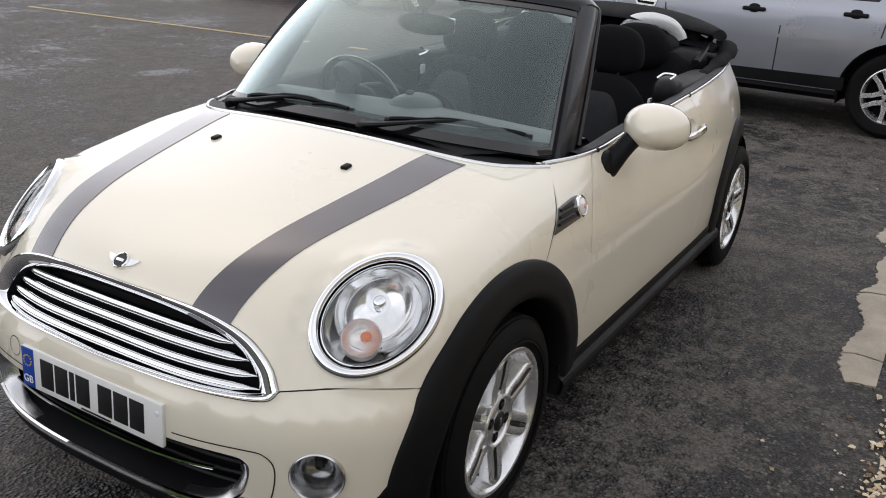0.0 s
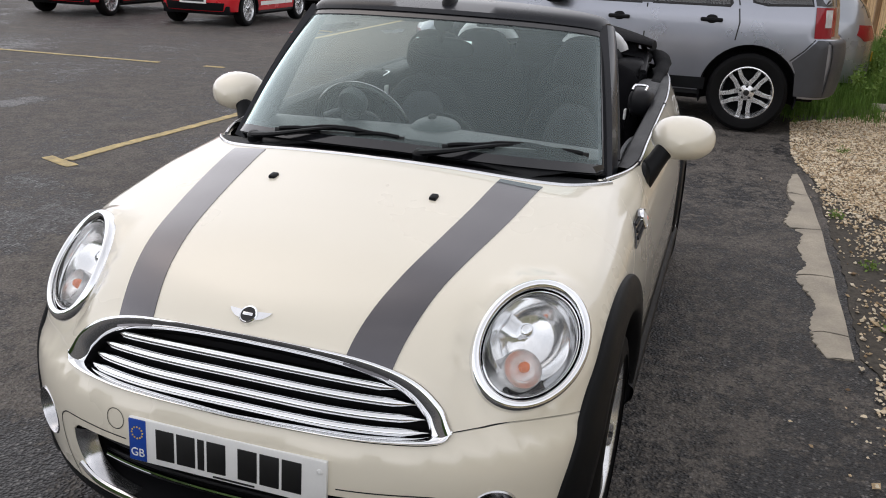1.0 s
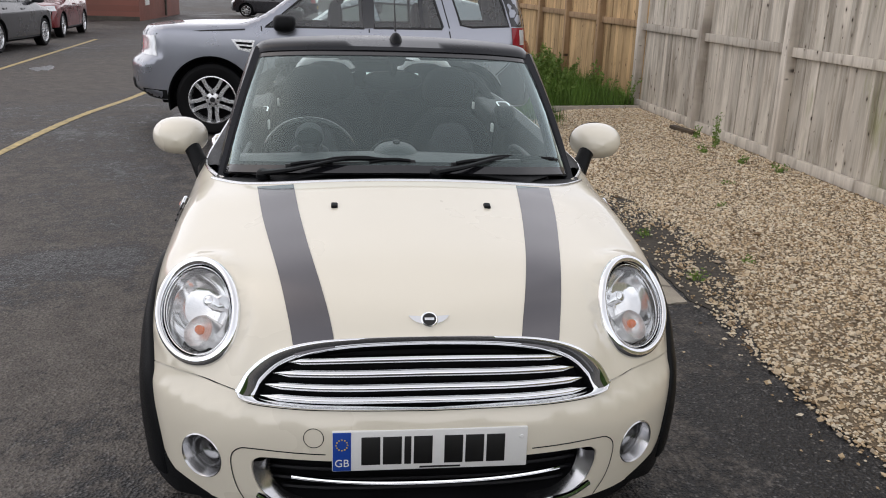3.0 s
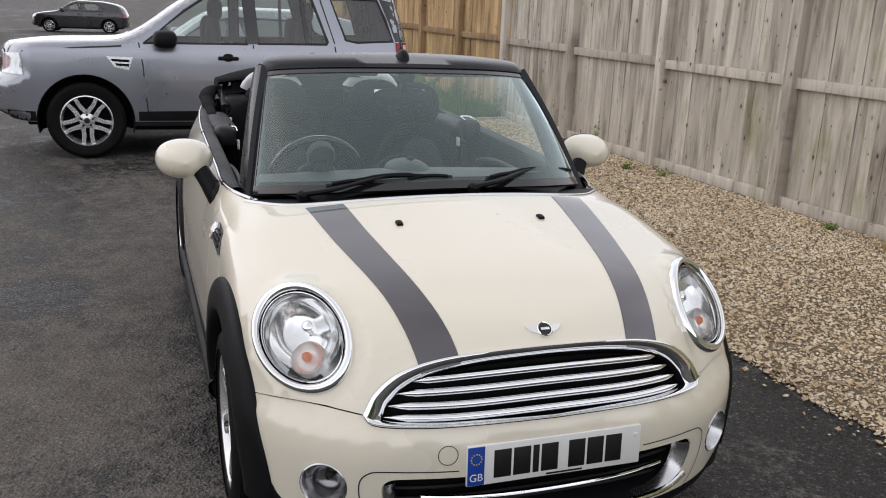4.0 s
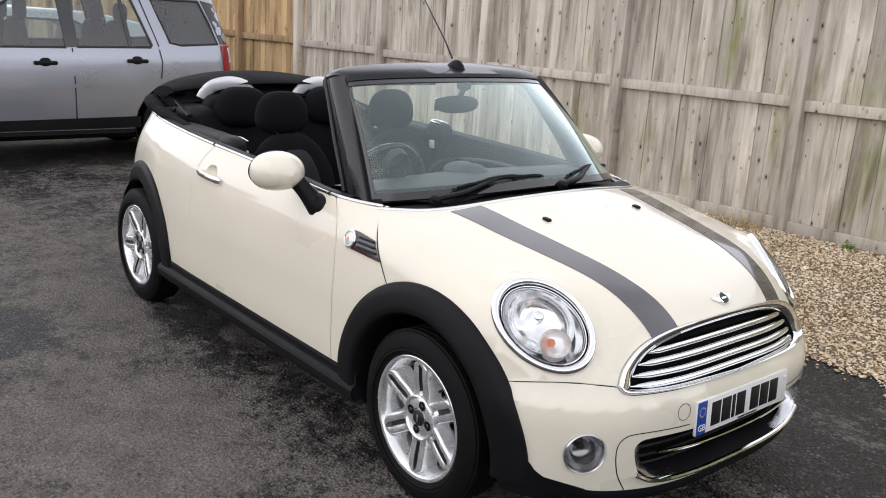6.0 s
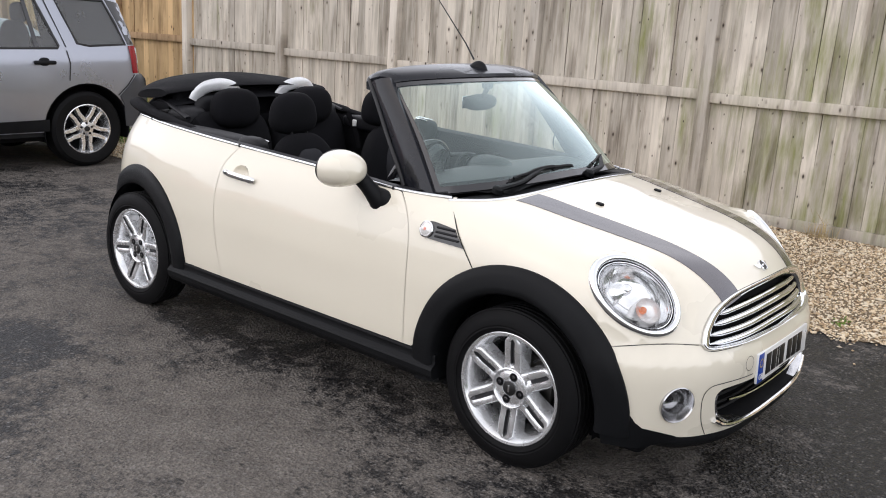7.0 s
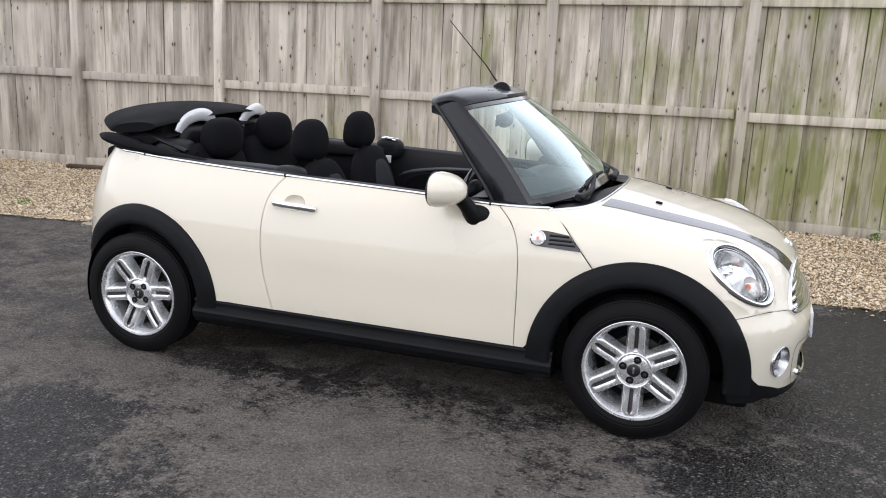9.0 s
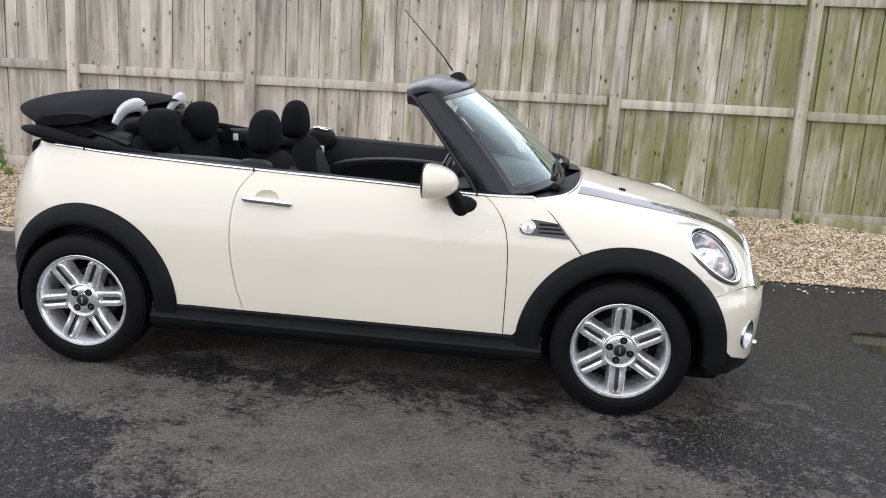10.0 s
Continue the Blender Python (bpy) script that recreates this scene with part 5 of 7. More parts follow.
# ---------------------------------------------------------------- windscreen, mirrors, hood
GB = [np.array(p) for p in curve([(.70, .665, .925), (.80, .60, .945), (.90, .42, .965), (.935, .2, .974), (.945, 0, .978)], 6)]
GT = [np.array(p) for p in curve([(.322, .548, 1.335), (.352, .50, 1.348), (.405, .35, 1.361), (.434, .17, 1.367), (.444, 0, 1.369)], 6)]
MIR = np.array((1, -1, 1))


def both(line):
    return list(line) + [p * MIR for p in line[::-1][1:]]


gb, gt = np.array(both(GB)), np.array(both(GT))


def screen_pt(u, v):
    """A point of the windscreen: u across (0 to 1), v from base to top, bowed a little outward."""
    i = u * (len(gb) - 1)
    k = min(int(i), len(gb) - 2)
    b = gb[k] * (1 - i + k) + gb[k + 1] * (i - k)
    t = gt[k] * (1 - i + k) + gt[k + 1] * (i - k)
    p = b * (1 - v) + t * v
    return p + np.array((.70, 0, .71)) * .022 * math.sin(math.pi * v)


def windscreen():
    w = new("windscreen")
    w.parent = car
    rows = [[screen_pt(.030 + .94 * u, .025 + .93 * v) for u in np.linspace(0, 1, 31)] for v in np.linspace(0, 1, 13)]
    v, f = grid(rows)
    g = link_mesh("windscreen_glass", v, [q[::-1] for q in f], SCREEN, w, "green-tinted windscreen glass")
    g.visible_shadow = False
    # dark ceramic border and rubber seal round the glass
    rows = []
    n = 160
    loop, inner = [], []
    for i in range(n):
        s = 4 * i / n
        k, t = int(s), s - int(s)
        uv = ((t, 0), (1, t), (1 - t, 1), (0, 1 - t))[k]
        loop.append(screen_pt(.012 + .976 * uv[0], .0 + 1.0 * uv[1]))
        inner.append(screen_pt(.040 + .92 * uv[0], .052 + .873 * uv[1]))
    off = np.array((.70, 0, .71)) * .003
    v, f = grid([[p - off * 4 for p in loop], [p + off for p in loop], [p + off for p in inner], [p - off * 2 for p in inner]], close_v=True)
    link_mesh("screen_border", v, f, GLOSSBLACK, w, "black border round the windscreen", sharp=60)

    for s in (1, -1):
        ms = np.array((1, s, 1))
        # the pillar: a broad tapering box section
        rows = []
        for t in np.linspace(0, 1, 12):
            b0, t0 = np.array((.725, .675, .912)), np.array((.335, .555, 1.352))
            b1, t1 = np.array((.55, .655, .915)), np.array((.235, .562, 1.318))
            fr, bk = b0 * (1 - t) + t0 * t, b1 * (1 - t) + t1 * t
            bow = np.array((.5, .35, .4)) * .012 * math.sin(math.pi * t)
            fr, bk = fr + bow * 1.6, bk + bow
            out = np.array((0, .018, .006))
            inn = np.array((.0, -.045, -.012))
            rows.append([q * ms for q in (fr + inn * .8, fr + out * .2, fr * .7 + bk * .3 + out, fr * .35 + bk * .65 + out * 1.05, bk + out * .35, bk + inn * .5 + (0, 0, -.005), bk * .5 + fr * .5 + inn)])
        v, f = grid(rows, close_v=True)
        link_mesh("screen_pillar", v, f if s > 0 else [q[::-1] for q in f], PILLAR, w, "dark metallic windscreen pillar", sharp=55)
        rows = []
        pts = [np.array(q) * ms for q in ((.545, .668, .935), (.50, .655, 1.0), (.40, .625, 1.12), (.31, .595, 1.235), (.235, .568, 1.318), (.205, .545, 1.335))]
        part("pillar_seal", tube(bmesh.new(), [tuple(q) for q in curve(pts, 4)], .009, 8), SEAL, w)
    # header panel over the screen
    rows = []
    for u in np.linspace(0, 1, 41):
        y = (u * 2 - 1)
        fr = screen_pt(.012 + .976 * u, 1.0)
        ay = abs(y)
        back = np.array((.185 + .02 * ay ** 4, fr[1] * 1.035, 1.385 - .062 * ay ** 2.6))
        top = np.array((.30 - .02 * ay ** 2, fr[1] * 1.03, 1.408 - .055 * ay ** 2.4))
        rows.append([fr + (-.02, 0, -.030), fr + (.022, 0, -.006), fr + (.018, 0, .008), fr * .6 + top * .4 + (0, 0, .010), top, back * .6 + top * .4 + (0, 0, .006), back, back + (.002, 0, -.030), back + (.06, 0, -.045)])
    v, f = grid(rows, close_v=True)
    v += [tuple(np.mean([np.array(q) for q in r], 0)) for r in (rows[0], rows[-1])]
    nv = len(rows[0])
    a, b = len(v) - 2, len(v) - 1
    f += [(j, (j + 1) % nv, a) for j in range(nv)] + [(len(rows[0]) * 40 + (j + 1) % nv, len(rows[0]) * 40 + j, b) for j in range(nv)]
    link_mesh("screen_header", v, f, PILLAR, w, "dark glossy header panel over the windscreen", sharp=60)
    # cowl between the bright strip and the glass
    cow = both([np.array(p) for p in COWL])
    cow = np.array(cow)
    cow_b = on_nose(cow) + np.array((0, 0, .003))
    m = len(cow_b)
    rows = []
    for i in range(m):
        g_ = screen_pt(i / (m - 1), .0)
        q = cow_b[i]
        rows.append([q, q * .75 + g_ * .25 + (0, 0, -.004), q * .4 + g_ * .6 + (0, 0, -.012), g_ + (0, 0, -.004), g_ + np.array((-.06, 0, .03))])
    v, f = grid(rows)
    link_mesh("cowl_panel", v, f, CLAD, w, "black plastic cowl at the windscreen base")


windscreen()


def wiper(pivot, elbow, blade_a, blade_b):
    """A tapering arm, and a blade carried by a main bow and two claws."""
    w = new("wiper")
    w.parent = car
    tagged(w, "black windscreen wiper with a clawed blade")
    a, b = np.array(blade_a), np.array(blade_b)
    
    def at(t, lift=0.0, ahead=0.0):
        return tuple(float(c) for c in a + (b - a) * t + np.array((ahead, 0, lift)))
    arm = curve([pivot, elbow, tuple(np.array(elbow) * .45 + np.array(at(.5, .034, .012)) * .55), at(.5, .030, .008)], 6)
    part("wiper_arm", tube(bmesh.new(), [tuple(q) for q in arm], [float(r) for r in np.interp(np.arange(len(arm)), [0, 4, 9, len(arm) - 1], [.020, .017, .011, .008])], 8, flat=.6), CLAD, w)
    part("wiper_hub", revolve(bmesh.new(), [(.024, -.016), (.022, .004), (.016, .010), (.0005, .012)], pose(*pivot, 0, 20, 0), 20), CLAD, w)
    part("wiper_blade", tube(bmesh.new(), [at(t, .004) for t in np.linspace(0, 1, 14)], .0065, 6, flat=1.7), SEAL, w, "rubber wiper blade")
    part("main_bow", tube(bmesh.new(), [at(t, .018 + .010 * math.sin(math.pi * (t - .2) / .6), .006) for t in np.linspace(.2, .8, 12)], [.0065] * 3 + [.010] * 6 + [.0065] * 3, 6), CLAD, w)
    for t0, t1 in ((.04, .36), (.64, .96)):
        part("claw", tube(bmesh.new(), [at(t, .012 + .007 * math.sin(math.pi * (t - t0) / (t1 - t0)), .006) for t in np.linspace(t0, t1, 9)], .0070, 6), CLAD, w)


wiper((.90, -.50, .965), (.93, -.40, .985), (.895, -.42, .985), (.905, .04, 1.005))
wiper((.955, .11, .985), (.955, .20, 1.002), (.92, .17, 1.0), (.75, .60, .985))


def door_mirror(side):
    d = new("door_mirror")
    d.parent = car
    c = np.array((.385, .862, .998))
    ms = np.array((1, side, 1))
    rows = []
    n, k = 28, 20
    for i in range(k + 1):
        u = i / k
        x = -.045 + .145 * u
        r = math.sqrt(max(0.0, 1 - ((u - .12) / .88) ** 2)) if u > .12 else 1 - .06 * (.12 - u) / .12
        row = []
        for j in range(n):
            a = 2 * math.pi * j / n
            yy, zz = math.cos(a), math.sin(a)
            e = 2.3
            s = (abs(yy) ** e + abs(zz) ** e) ** (-1 / e)
            row.append((c + np.array((x, .108 * r * yy * s, .075 * r * zz * s))) * ms)
        rows.append(row)
    v, f = grid(rows, close_v=True)
    link_mesh("mirror_shell", v, f if side < 0 else [t[::-1] for t in f], CREAM, d, "cream mirror housing")
    ring = [tuple((c + np.array((-.046, .100 * math.cos(a), .069 * math.sin(a)))) * ms) for a in np.linspace(0, 2 * math.pi, 36, endpoint=False)]
    part("mirror_rim", tube(bmesh.new(), ring, .0055, 8, closed=True, up=(1, 0, 0)), SEAL, d)
    m = pose(*((c + np.array((-.045, 0, 0))) * ms), 0, -90, 0)
    part("mirror_glass", revolve(bmesh.new(), [(1.0, .0), (.0005, .0)], m @ Matrix.Diagonal((.064, .090, 1, 1)), 36), CHROME, d, "mirror glass")
    foot = [(.490, .745, .872), (.482, .762, .890), (.462, .785, .925), (.440, .805, .958), (.42, .83, .988)]
    part("mirror_foot", tube(bmesh.new(), [tuple(np.array(p) * ms) for p in curve(foot, 4)], [.050, .048, .046, .043, .040, .038, .036, .034, .033, .032, .032, .032, .032, .032, .032, .032, .032], 16, flat=1.0, up=(1, 0, 0)), CLAD, d, "black mirror foot")
    part("mirror_base", blob(bmesh.new(), tuple(np.array((.498, .752, .876)) * ms), (.070, .028, .052), 2.3), CLAD, d, "flared black mirror base on the door")


for side in (1, -1):
    door_mirror(side)


def antenna():
    a = new("antenna")
    a.parent = car
    rows = []
    for i in range(9):
        t = i / 8
        x = .425 - .115 * t
        h = .040 * math.sin(math.pi * min(1, t * 1.15) ** .8) ** .7 if 0 < t < .87 else .002
        w = .026 * math.sin(math.pi * (.08 + .84 * t)) ** .6
        z0 = 1.381 + .016 * t
        rows.append([(x, w * math.cos(b), z0 + h * math.sin(b)) for b in np.linspace(0, math.pi, 11)])
    v, f = grid(rows)
    link_mesh("antenna_base", v, f, CLAD, a, "black antenna foot")
    part("antenna_rod", tube(bmesh.new(), [(.345, 0, 1.43), (.29, 0, 1.50), (.085, 0, 1.715)], [.0045, .0032, .0022], 8), SEAL, a, "thin black antenna rod")


antenna()


# ---------------------------------------------------------------- cabin and folded hood
def cabin_shell():
    for s in (1, -1):
        rows = []
        for x in np.linspace(-1.40, .66, 40):
            z = float(WAIST(x))
            y = abs(float(on_flank([x], [z - .004], 1)[0][1]))
            rows.append([(x, s * q, h) for q, h in ((y - .004, z + .004), (y - .03, z + .006), (y - .055, z - .006), (y - .075, z - .05), (y - .085, z - .16), (y - .075, z - .22), (.66, .50), (.66, .22))])
        v, f = grid(rows)
        link_mesh("side_trim", v, f if s < 0 else [q[::-1] for q in f], TRIM, car, "black door and side trim")
        bow = [np.array((x, s * (.655 - .02 * math.sin(math.pi * (x + .42) / .95)), .80 + .075 * math.sin(math.pi * (x + .42) / .95) ** .6)) for x in np.linspace(-.419, .529, 24)]
        part("door_trim_bow", tube(bmesh.new(), [tuple(q) for q in bow], .010, 8), DASH, car, "curved grey door trim rim")
        rows = []
        for a in np.linspace(0, 2 * math.pi, 33):
            rows.append([(.05 + .42 * math.cos(a) * r, s * (.640 + .012 * (1 - r)), .755 + .10 * math.sin(a) * r) for r in (1, .9, .0)])
        v, f = grid(rows)
        link_mesh("door_recess", v, f, DARK, car)
        # belt feeder cover behind the door, with its bright clip
        b = new("belt_feeder")
        b.parent = car
        part("feeder_cover", blob(bmesh.new(), (-.475, s * .628, .965 if s > 0 else .945), (.085, .050, .062 if s > 0 else .055), 3.0), TRIM, b, "black belt feeder cover")
        loop = [(-.425, s * .655, 1.020), (-.50, s * .655, 1.028), (-.515, s * .64, 1.030), (-.515, s * .615, 1.030), (-.50, s * .60, 1.028), (-.425, s * .60, 1.020)]
        part("feeder_clip", tube(bmesh.new(), [tuple(np.array(q) - np.array((0, s * (.01 if s > 0 else .03), 0 if s > 0 else .045))) for q in curve(loop, 4)], .0055, 8), CHROME, b, "bright belt guide clip")
        belt = [(-.50, s * .60, 1.0), (-.46, s * .575, .90), (-.42, s * .56, .75), (-.38, s * .55, .55)]
        part("belt_webbing", tube(bmesh.new(), [tuple(q) for q in curve(belt, 5)], .022, 6, flat=.08, up=(0, 1, 0)), CLOTH, b, "black belt webbing")
        part("belt_tongue", box(bmesh.new(), (-.475, s * .565 - .006, .885), (-.440, s * .565 + .006, .93), .004), WHITE, b, "pale belt tongue")
        belt = [(-1.05, s * .56, 1.0), (-.98, s * .545, .93), (-.92, s * .54, .80)]
        part("rear_belt", tube(bmesh.new(), [tuple(q) for q in curve(belt, 5)], .022, 6, flat=.08, up=(0, 1, 0)), CLOTH, b)
        part("rear_belt_tongue", box(bmesh.new(), (-.985, s * .545 - .006, .925), (-.955, s * .545 + .006, .965), .004), WHITE, b)
    bm = bmesh.new()
    box(bm, (-1.42, -.70, .17), (.95, .70, .22))
    part("cabin_floor", bm, DARK, car)
    bm = bmesh.new()
    box(bm, (-1.46, -.58, .2), (-1.30, .58, .93))
    part("rear_bulkhead", bm, TRIM, car)
    bm = bmesh.new()
    box(bm, (.80, -.66, .2), (.92, .66, .86))
    part("front_bulkhead", bm, DARK, car)
    bm = bmesh.new()
    box(bm, (-1.56, -.635, .150), (1.70, .635, .26), .02)
    part("underbody", bm, DARK, car)
    bm = bmesh.new()
    box(bm, (.98, -.50, .26), (1.74, .50, .66), .03)
    part("engine_bay", bm, DARK, car)


cabin_shell()


def front_seat(x, y):
    s = new("front_seat")
    s.parent = car
    tagged(s, "black cloth front seat with a charcoal centre")
    lean = pose(x + .20, y, .42, 0, -14, 0)
    part("backrest", blob(bmesh.new(), (0, 0, .27), (.075, .245, .33), 3.4, lean, shape=lambda a, b, c: (a * (1 - .25 * b * b * (a > 0)), b * (1 - .36 * max(0, c) ** 2), c)), CLOTH, s)
    part("backrest_centre", blob(bmesh.new(), (.045, 0, .25), (.045, .135, .27), 3.4, lean, shape=lambda a, b, c: (a, b * (1 - .25 * max(0, c) ** 2), c)), CLOTH_GREY, s, "charcoal cloth centre panel")
    for dy in (-.05, .05):
        part("headrest_post", tube(bmesh.new(), [lean @ Vector((-.0, dy, .56)), lean @ Vector((.0, dy, .68))], .006, 8), TRIM, s)
    part("headrest", blob(bmesh.new(), (x + .005, y, 1.095), (.068, .135, .105), 2.7, shape=lambda a, b, c: (a * (1 - .2 * c), b * (1 - .10 * c), c)), CLOTH, s, "black cloth headrest")
    part("cushion", blob(bmesh.new(), (x + .42, y, .42), (.27, .25, .10), 3.2), CLOTH, s)
    part("seat_base", box(bmesh.new(), (x + .2, y - .2, .22), (x + .62, y + .2, .36), .03), DARK, s)


front_seat(-.52, -.345)
front_seat(-.56, .345)


def rear_seat():
    s = new("rear_seat")
    s.parent = car
    tagged(s, "black cloth rear bench with two raised headrests")
    for k in (1, -1):
        lean = pose(-1.02, k * .29, .48, 0, -13, 0)
        part("rear_backrest", blob(bmesh.new(), (0, 0, .27), (.07, .275, .30), 4.0, lean), CLOTH, s)
        part("rear_headrest", blob(bmesh.new(), (-1.075, k * .275, 1.055), (.075, .150, .108), 2.8, shape=lambda a, b, c: (a, b * (1 - .12 * max(c, 0)), c)), CLOTH, s, "black cloth rear headrest")
        part("rear_cushion", blob(bmesh.new(), (-.80, k * .29, .42), (.26, .28, .09), 3.6), CLOTH, s)
        hoop = new("roll_hoop")
        hoop.parent = car
        pts = curve([(-1.236, k * .43, 1.085), (-1.23, k * .415, 1.115), (-1.215, k * .37, 1.155), (-1.20, k * .285, 1.172), (-1.20, k * .20, 1.155), (-1.21, k * .155, 1.115), (-1.215, k * .140, 1.085)], 6)
        part("hoop_bar", tube(bmesh.new(), [tuple(q) for q in pts], .034, 12, flat=.40, up=(1, 0, 0)), simple_once("pale_silver_hoop", (.78, .79, .80), .35, .35), hoop, "pale silver roll hoop")
        part("hoop_filler", blob(bmesh.new(), (-1.235, k * .285, 1.02), (.05, .155, .10), 3.0), TRIM, hoop)
        part("hoop_foot_cover", blob(bmesh.new(), (-1.22, k * .48, .985), (.10, .09, .075), 3.0), TRIM, hoop, "black plastic hoop foot cover")
        # quarter trim top and hood hinge bay
        part("quarter_shelf", blob(bmesh.new(), (-.80, k * .615, .945), (.32, .06, .045), 4.0), TRIM, s)


rear_seat()


def hood():
    h = new("folded_hood")
    h.parent = car
    tagged(h, "folded black fabric hood stacked behind the rear seats")

    def layer(name, zf, zr, thick, grow, label, back=0.0, droop=.05):
        """A crescent-shaped fold of canvas, wider behind, with a rounded edge."""
        rows = []
        ys = np.linspace(-1, 1, 33)
        for t in ys:
            y = t * (.575 + grow)
            front = -1.17 - .10 * abs(t) ** 2.2
            rear = -1.86 - back + .31 * abs(t) ** 2.4 - grow
            drop = droop * abs(t) ** 2.2
            row = []
            for i in range(24):
                a = 2 * math.pi * i / 24
                c, s_ = math.cos(a), math.sin(a)
                u = .5 + .5 * math.copysign(abs(c) ** .8, c)
                x = front + (rear - front) * u
                z = zf + (zr - zf) * u + thick * .5 * math.copysign(abs(s_) ** 1.15, s_) * (1.0 if s_ > 0 else .55) + .026 * math.sin(math.pi * u) * (1 - t * t) - drop
                row.append((x, y, z))
            rows.append(row)
        v, f = grid(rows, close_v=True)
        n = 24
        f += [tuple(range(n))[::-1], tuple(32 * n + i for i in range(n))]
        link_mesh(name, v, f, CANVAS, h, label, sharp=60)
    layer("hood_top_fold", 1.170, 1.135, .064, 0.0, "black canvas top fold")
    layer("hood_lower_fold", 1.100, 1.078, .060, -.012, "black canvas lower fold", -.055)
    for s in (1, -1):
        side = curve([(-1.64, s * .52, 1.05), (-1.50, s * .60, 1.045), (-1.33, s * .635, 1.022), (-1.12, s * .640, .998), (-.92, s * .640, .978)], 6)
        part("hood_side_roll", tube(bmesh.new(), [tuple(q) for q in side], [.022, .029, .035, .040, .043, .045] + [.046] * 6 + [.036] * 6 + [.026] * 6 + [.016], 12, flat=.62), CANVAS, h, "rolled hood edge along the quarter panel")
        part("hood_link", tube(bmesh.new(), [(-1.56, s * .50, 1.10), (-1.30, s * .545, 1.065), (-1.10, s * .56, 1.01)], .017, 8, flat=.6), TRIM, h, "black hood linkage bar")
        part("hood_link", tube(bmesh.new(), [(-1.50, s * .47, 1.06), (-1.28, s * .51, 1.015), (-1.12, s * .53, .975)], .013, 8, flat=.6), GLOSSBLACK, h)
    bm = bmesh.new()
    box(bm, (-1.60, -.56, .90), (-1.24, .56, 1.0), .03)
    part("hood_well", bm, DARK, h)
    part("hood_front_face", box(bmesh.new(), (-1.36, -.50, .90), (-1.285, .50, 1.150), .02), CANVAS, h, "black canvas face of the folded hood")


hood()


def dashboard():
    d = new("dashboard")
    d.parent = car
    tagged(d, "dark plastic dashboard with a round central dial hump")
    rows = []
    for y in np.linspace(-.655, .655, 45):
        ay = abs(y) / .655
        fx = .90 - .20 * ay ** 2.2
        rows.append([(fx, y, .945 - .02 * ay), (fx - .10, y, .965 - .022 * ay), (.55, y, .972 - .02 * ay), (.45, y, .962 - .02 * ay), (.405, y, .935 - .02 * ay), (.395, y, .88), (.42, y, .80), (.50, y, .62)])
    v, f = grid(rows)
    link_mesh("dash_top", v, f, DASH, d)
    part("dial_hump", blob(bmesh.new(), (.48, 0, .950), (.12, .090, .050), 2.2), DASH, d, "rounded dashboard hump over the central dial")
    part("dial_sensor", revolve(bmesh.new(), [(.016, -.004), (.014, .003), (.0005, .004)], pose(.52, 0, 1.0115, 0, 18, 0), 18), INK, d)
    part("dial_ring", tube(bmesh.new(), [(.372 - .03 * math.sin(a), .108 * math.cos(a), .885 + .098 * math.sin(a)) for a in np.linspace(0, 2 * math.pi, 40, endpoint=False)], .010, 8, closed=True, up=(1, 0, 0)), TRIM, d)
    part("dial_face", revolve(bmesh.new(), [(.11, 0), (.0005, 0)], pose(.388, 0, .90, 0, -74, 0), 36), INK, d)
    part("glove_lid", box(bmesh.new(), (.385, .17, .68), (.42, .60, .84), .01), TRIM, d)
    part("console", box(bmesh.new(), (-.30, -.11, .22), (.46, .11, .48), .03), TRIM, d)
    w = new("steering_wheel")
    w.parent = car
    tagged(w, "black leather three-spoke steering wheel")
    m = pose(.335, -.345, .905, 0, -66, 0)
    ring = [m @ Vector((.183 * math.cos(a), .183 * math.sin(a), 0)) for a in np.linspace(0, 2 * math.pi, 56, endpoint=False)]
    part("wheel_rim", tube(bmesh.new(), ring, .0165, 10, closed=True, up=m.to_3x3() @ Vector((0, 0, 1))), GLOSSBLACK, w)
    part("wheel_hub", blob(bmesh.new(), (0, 0, -.01), (.075, .085, .035), 2.6, m), TRIM, w)
    for a in (90, -90, 180):
        b = radians(a)
        part("wheel_spoke", tube(bmesh.new(), [m @ Vector((.06 * math.cos(b), .06 * math.sin(b), -.01)), m @ Vector((.175 * math.cos(b), .175 * math.sin(b), 0))], .016, 8, flat=.5, up=m.to_3x3() @ Vector((0, 0, 1))), BRIGHT if a != 180 else TRIM, w)
    part("rev_counter", revolve(bmesh.new(), [(.052, -.03), (.058, .0), (.056, .010), (.048, .004), (.0005, .0)], pose(.43, -.345, 1.015, 0, -72, 0), 32), DASH, d, "round rev counter pod")
    part("column", tube(bmesh.new(), [(.35, -.345, .89), (.48, -.345, .86), (.60, -.345, .84)], .05, 12), TRIM, d)
    part("pod_neck", tube(bmesh.new(), [(.44, -.345, .99), (.46, -.345, .90)], .035, 10), TRIM, d)
    r = new("inside_mirror")
    r.parent = car
    tagged(r, "black inside rear-view mirror on the header")
    part("mirror_back", blob(bmesh.new(), (.41, -.012, 1.240), (.022, .120, .038), 2.4), TRIM, r)
    part("mirror_stem", tube(bmesh.new(), [(.415, -.012, 1.25), (.44, -.006, 1.31), (.44, 0, 1.345)], .012, 8), TRIM, r)
    part("mirror_foot_pad", blob(bmesh.new(), (.435, 0, 1.33), (.02, .035, .03), 2.6), TRIM, r)
    part("mirror_silver", box(bmesh.new(), (.384, -.118, 1.212), (.389, .094, 1.268), .002), CHROME, r)
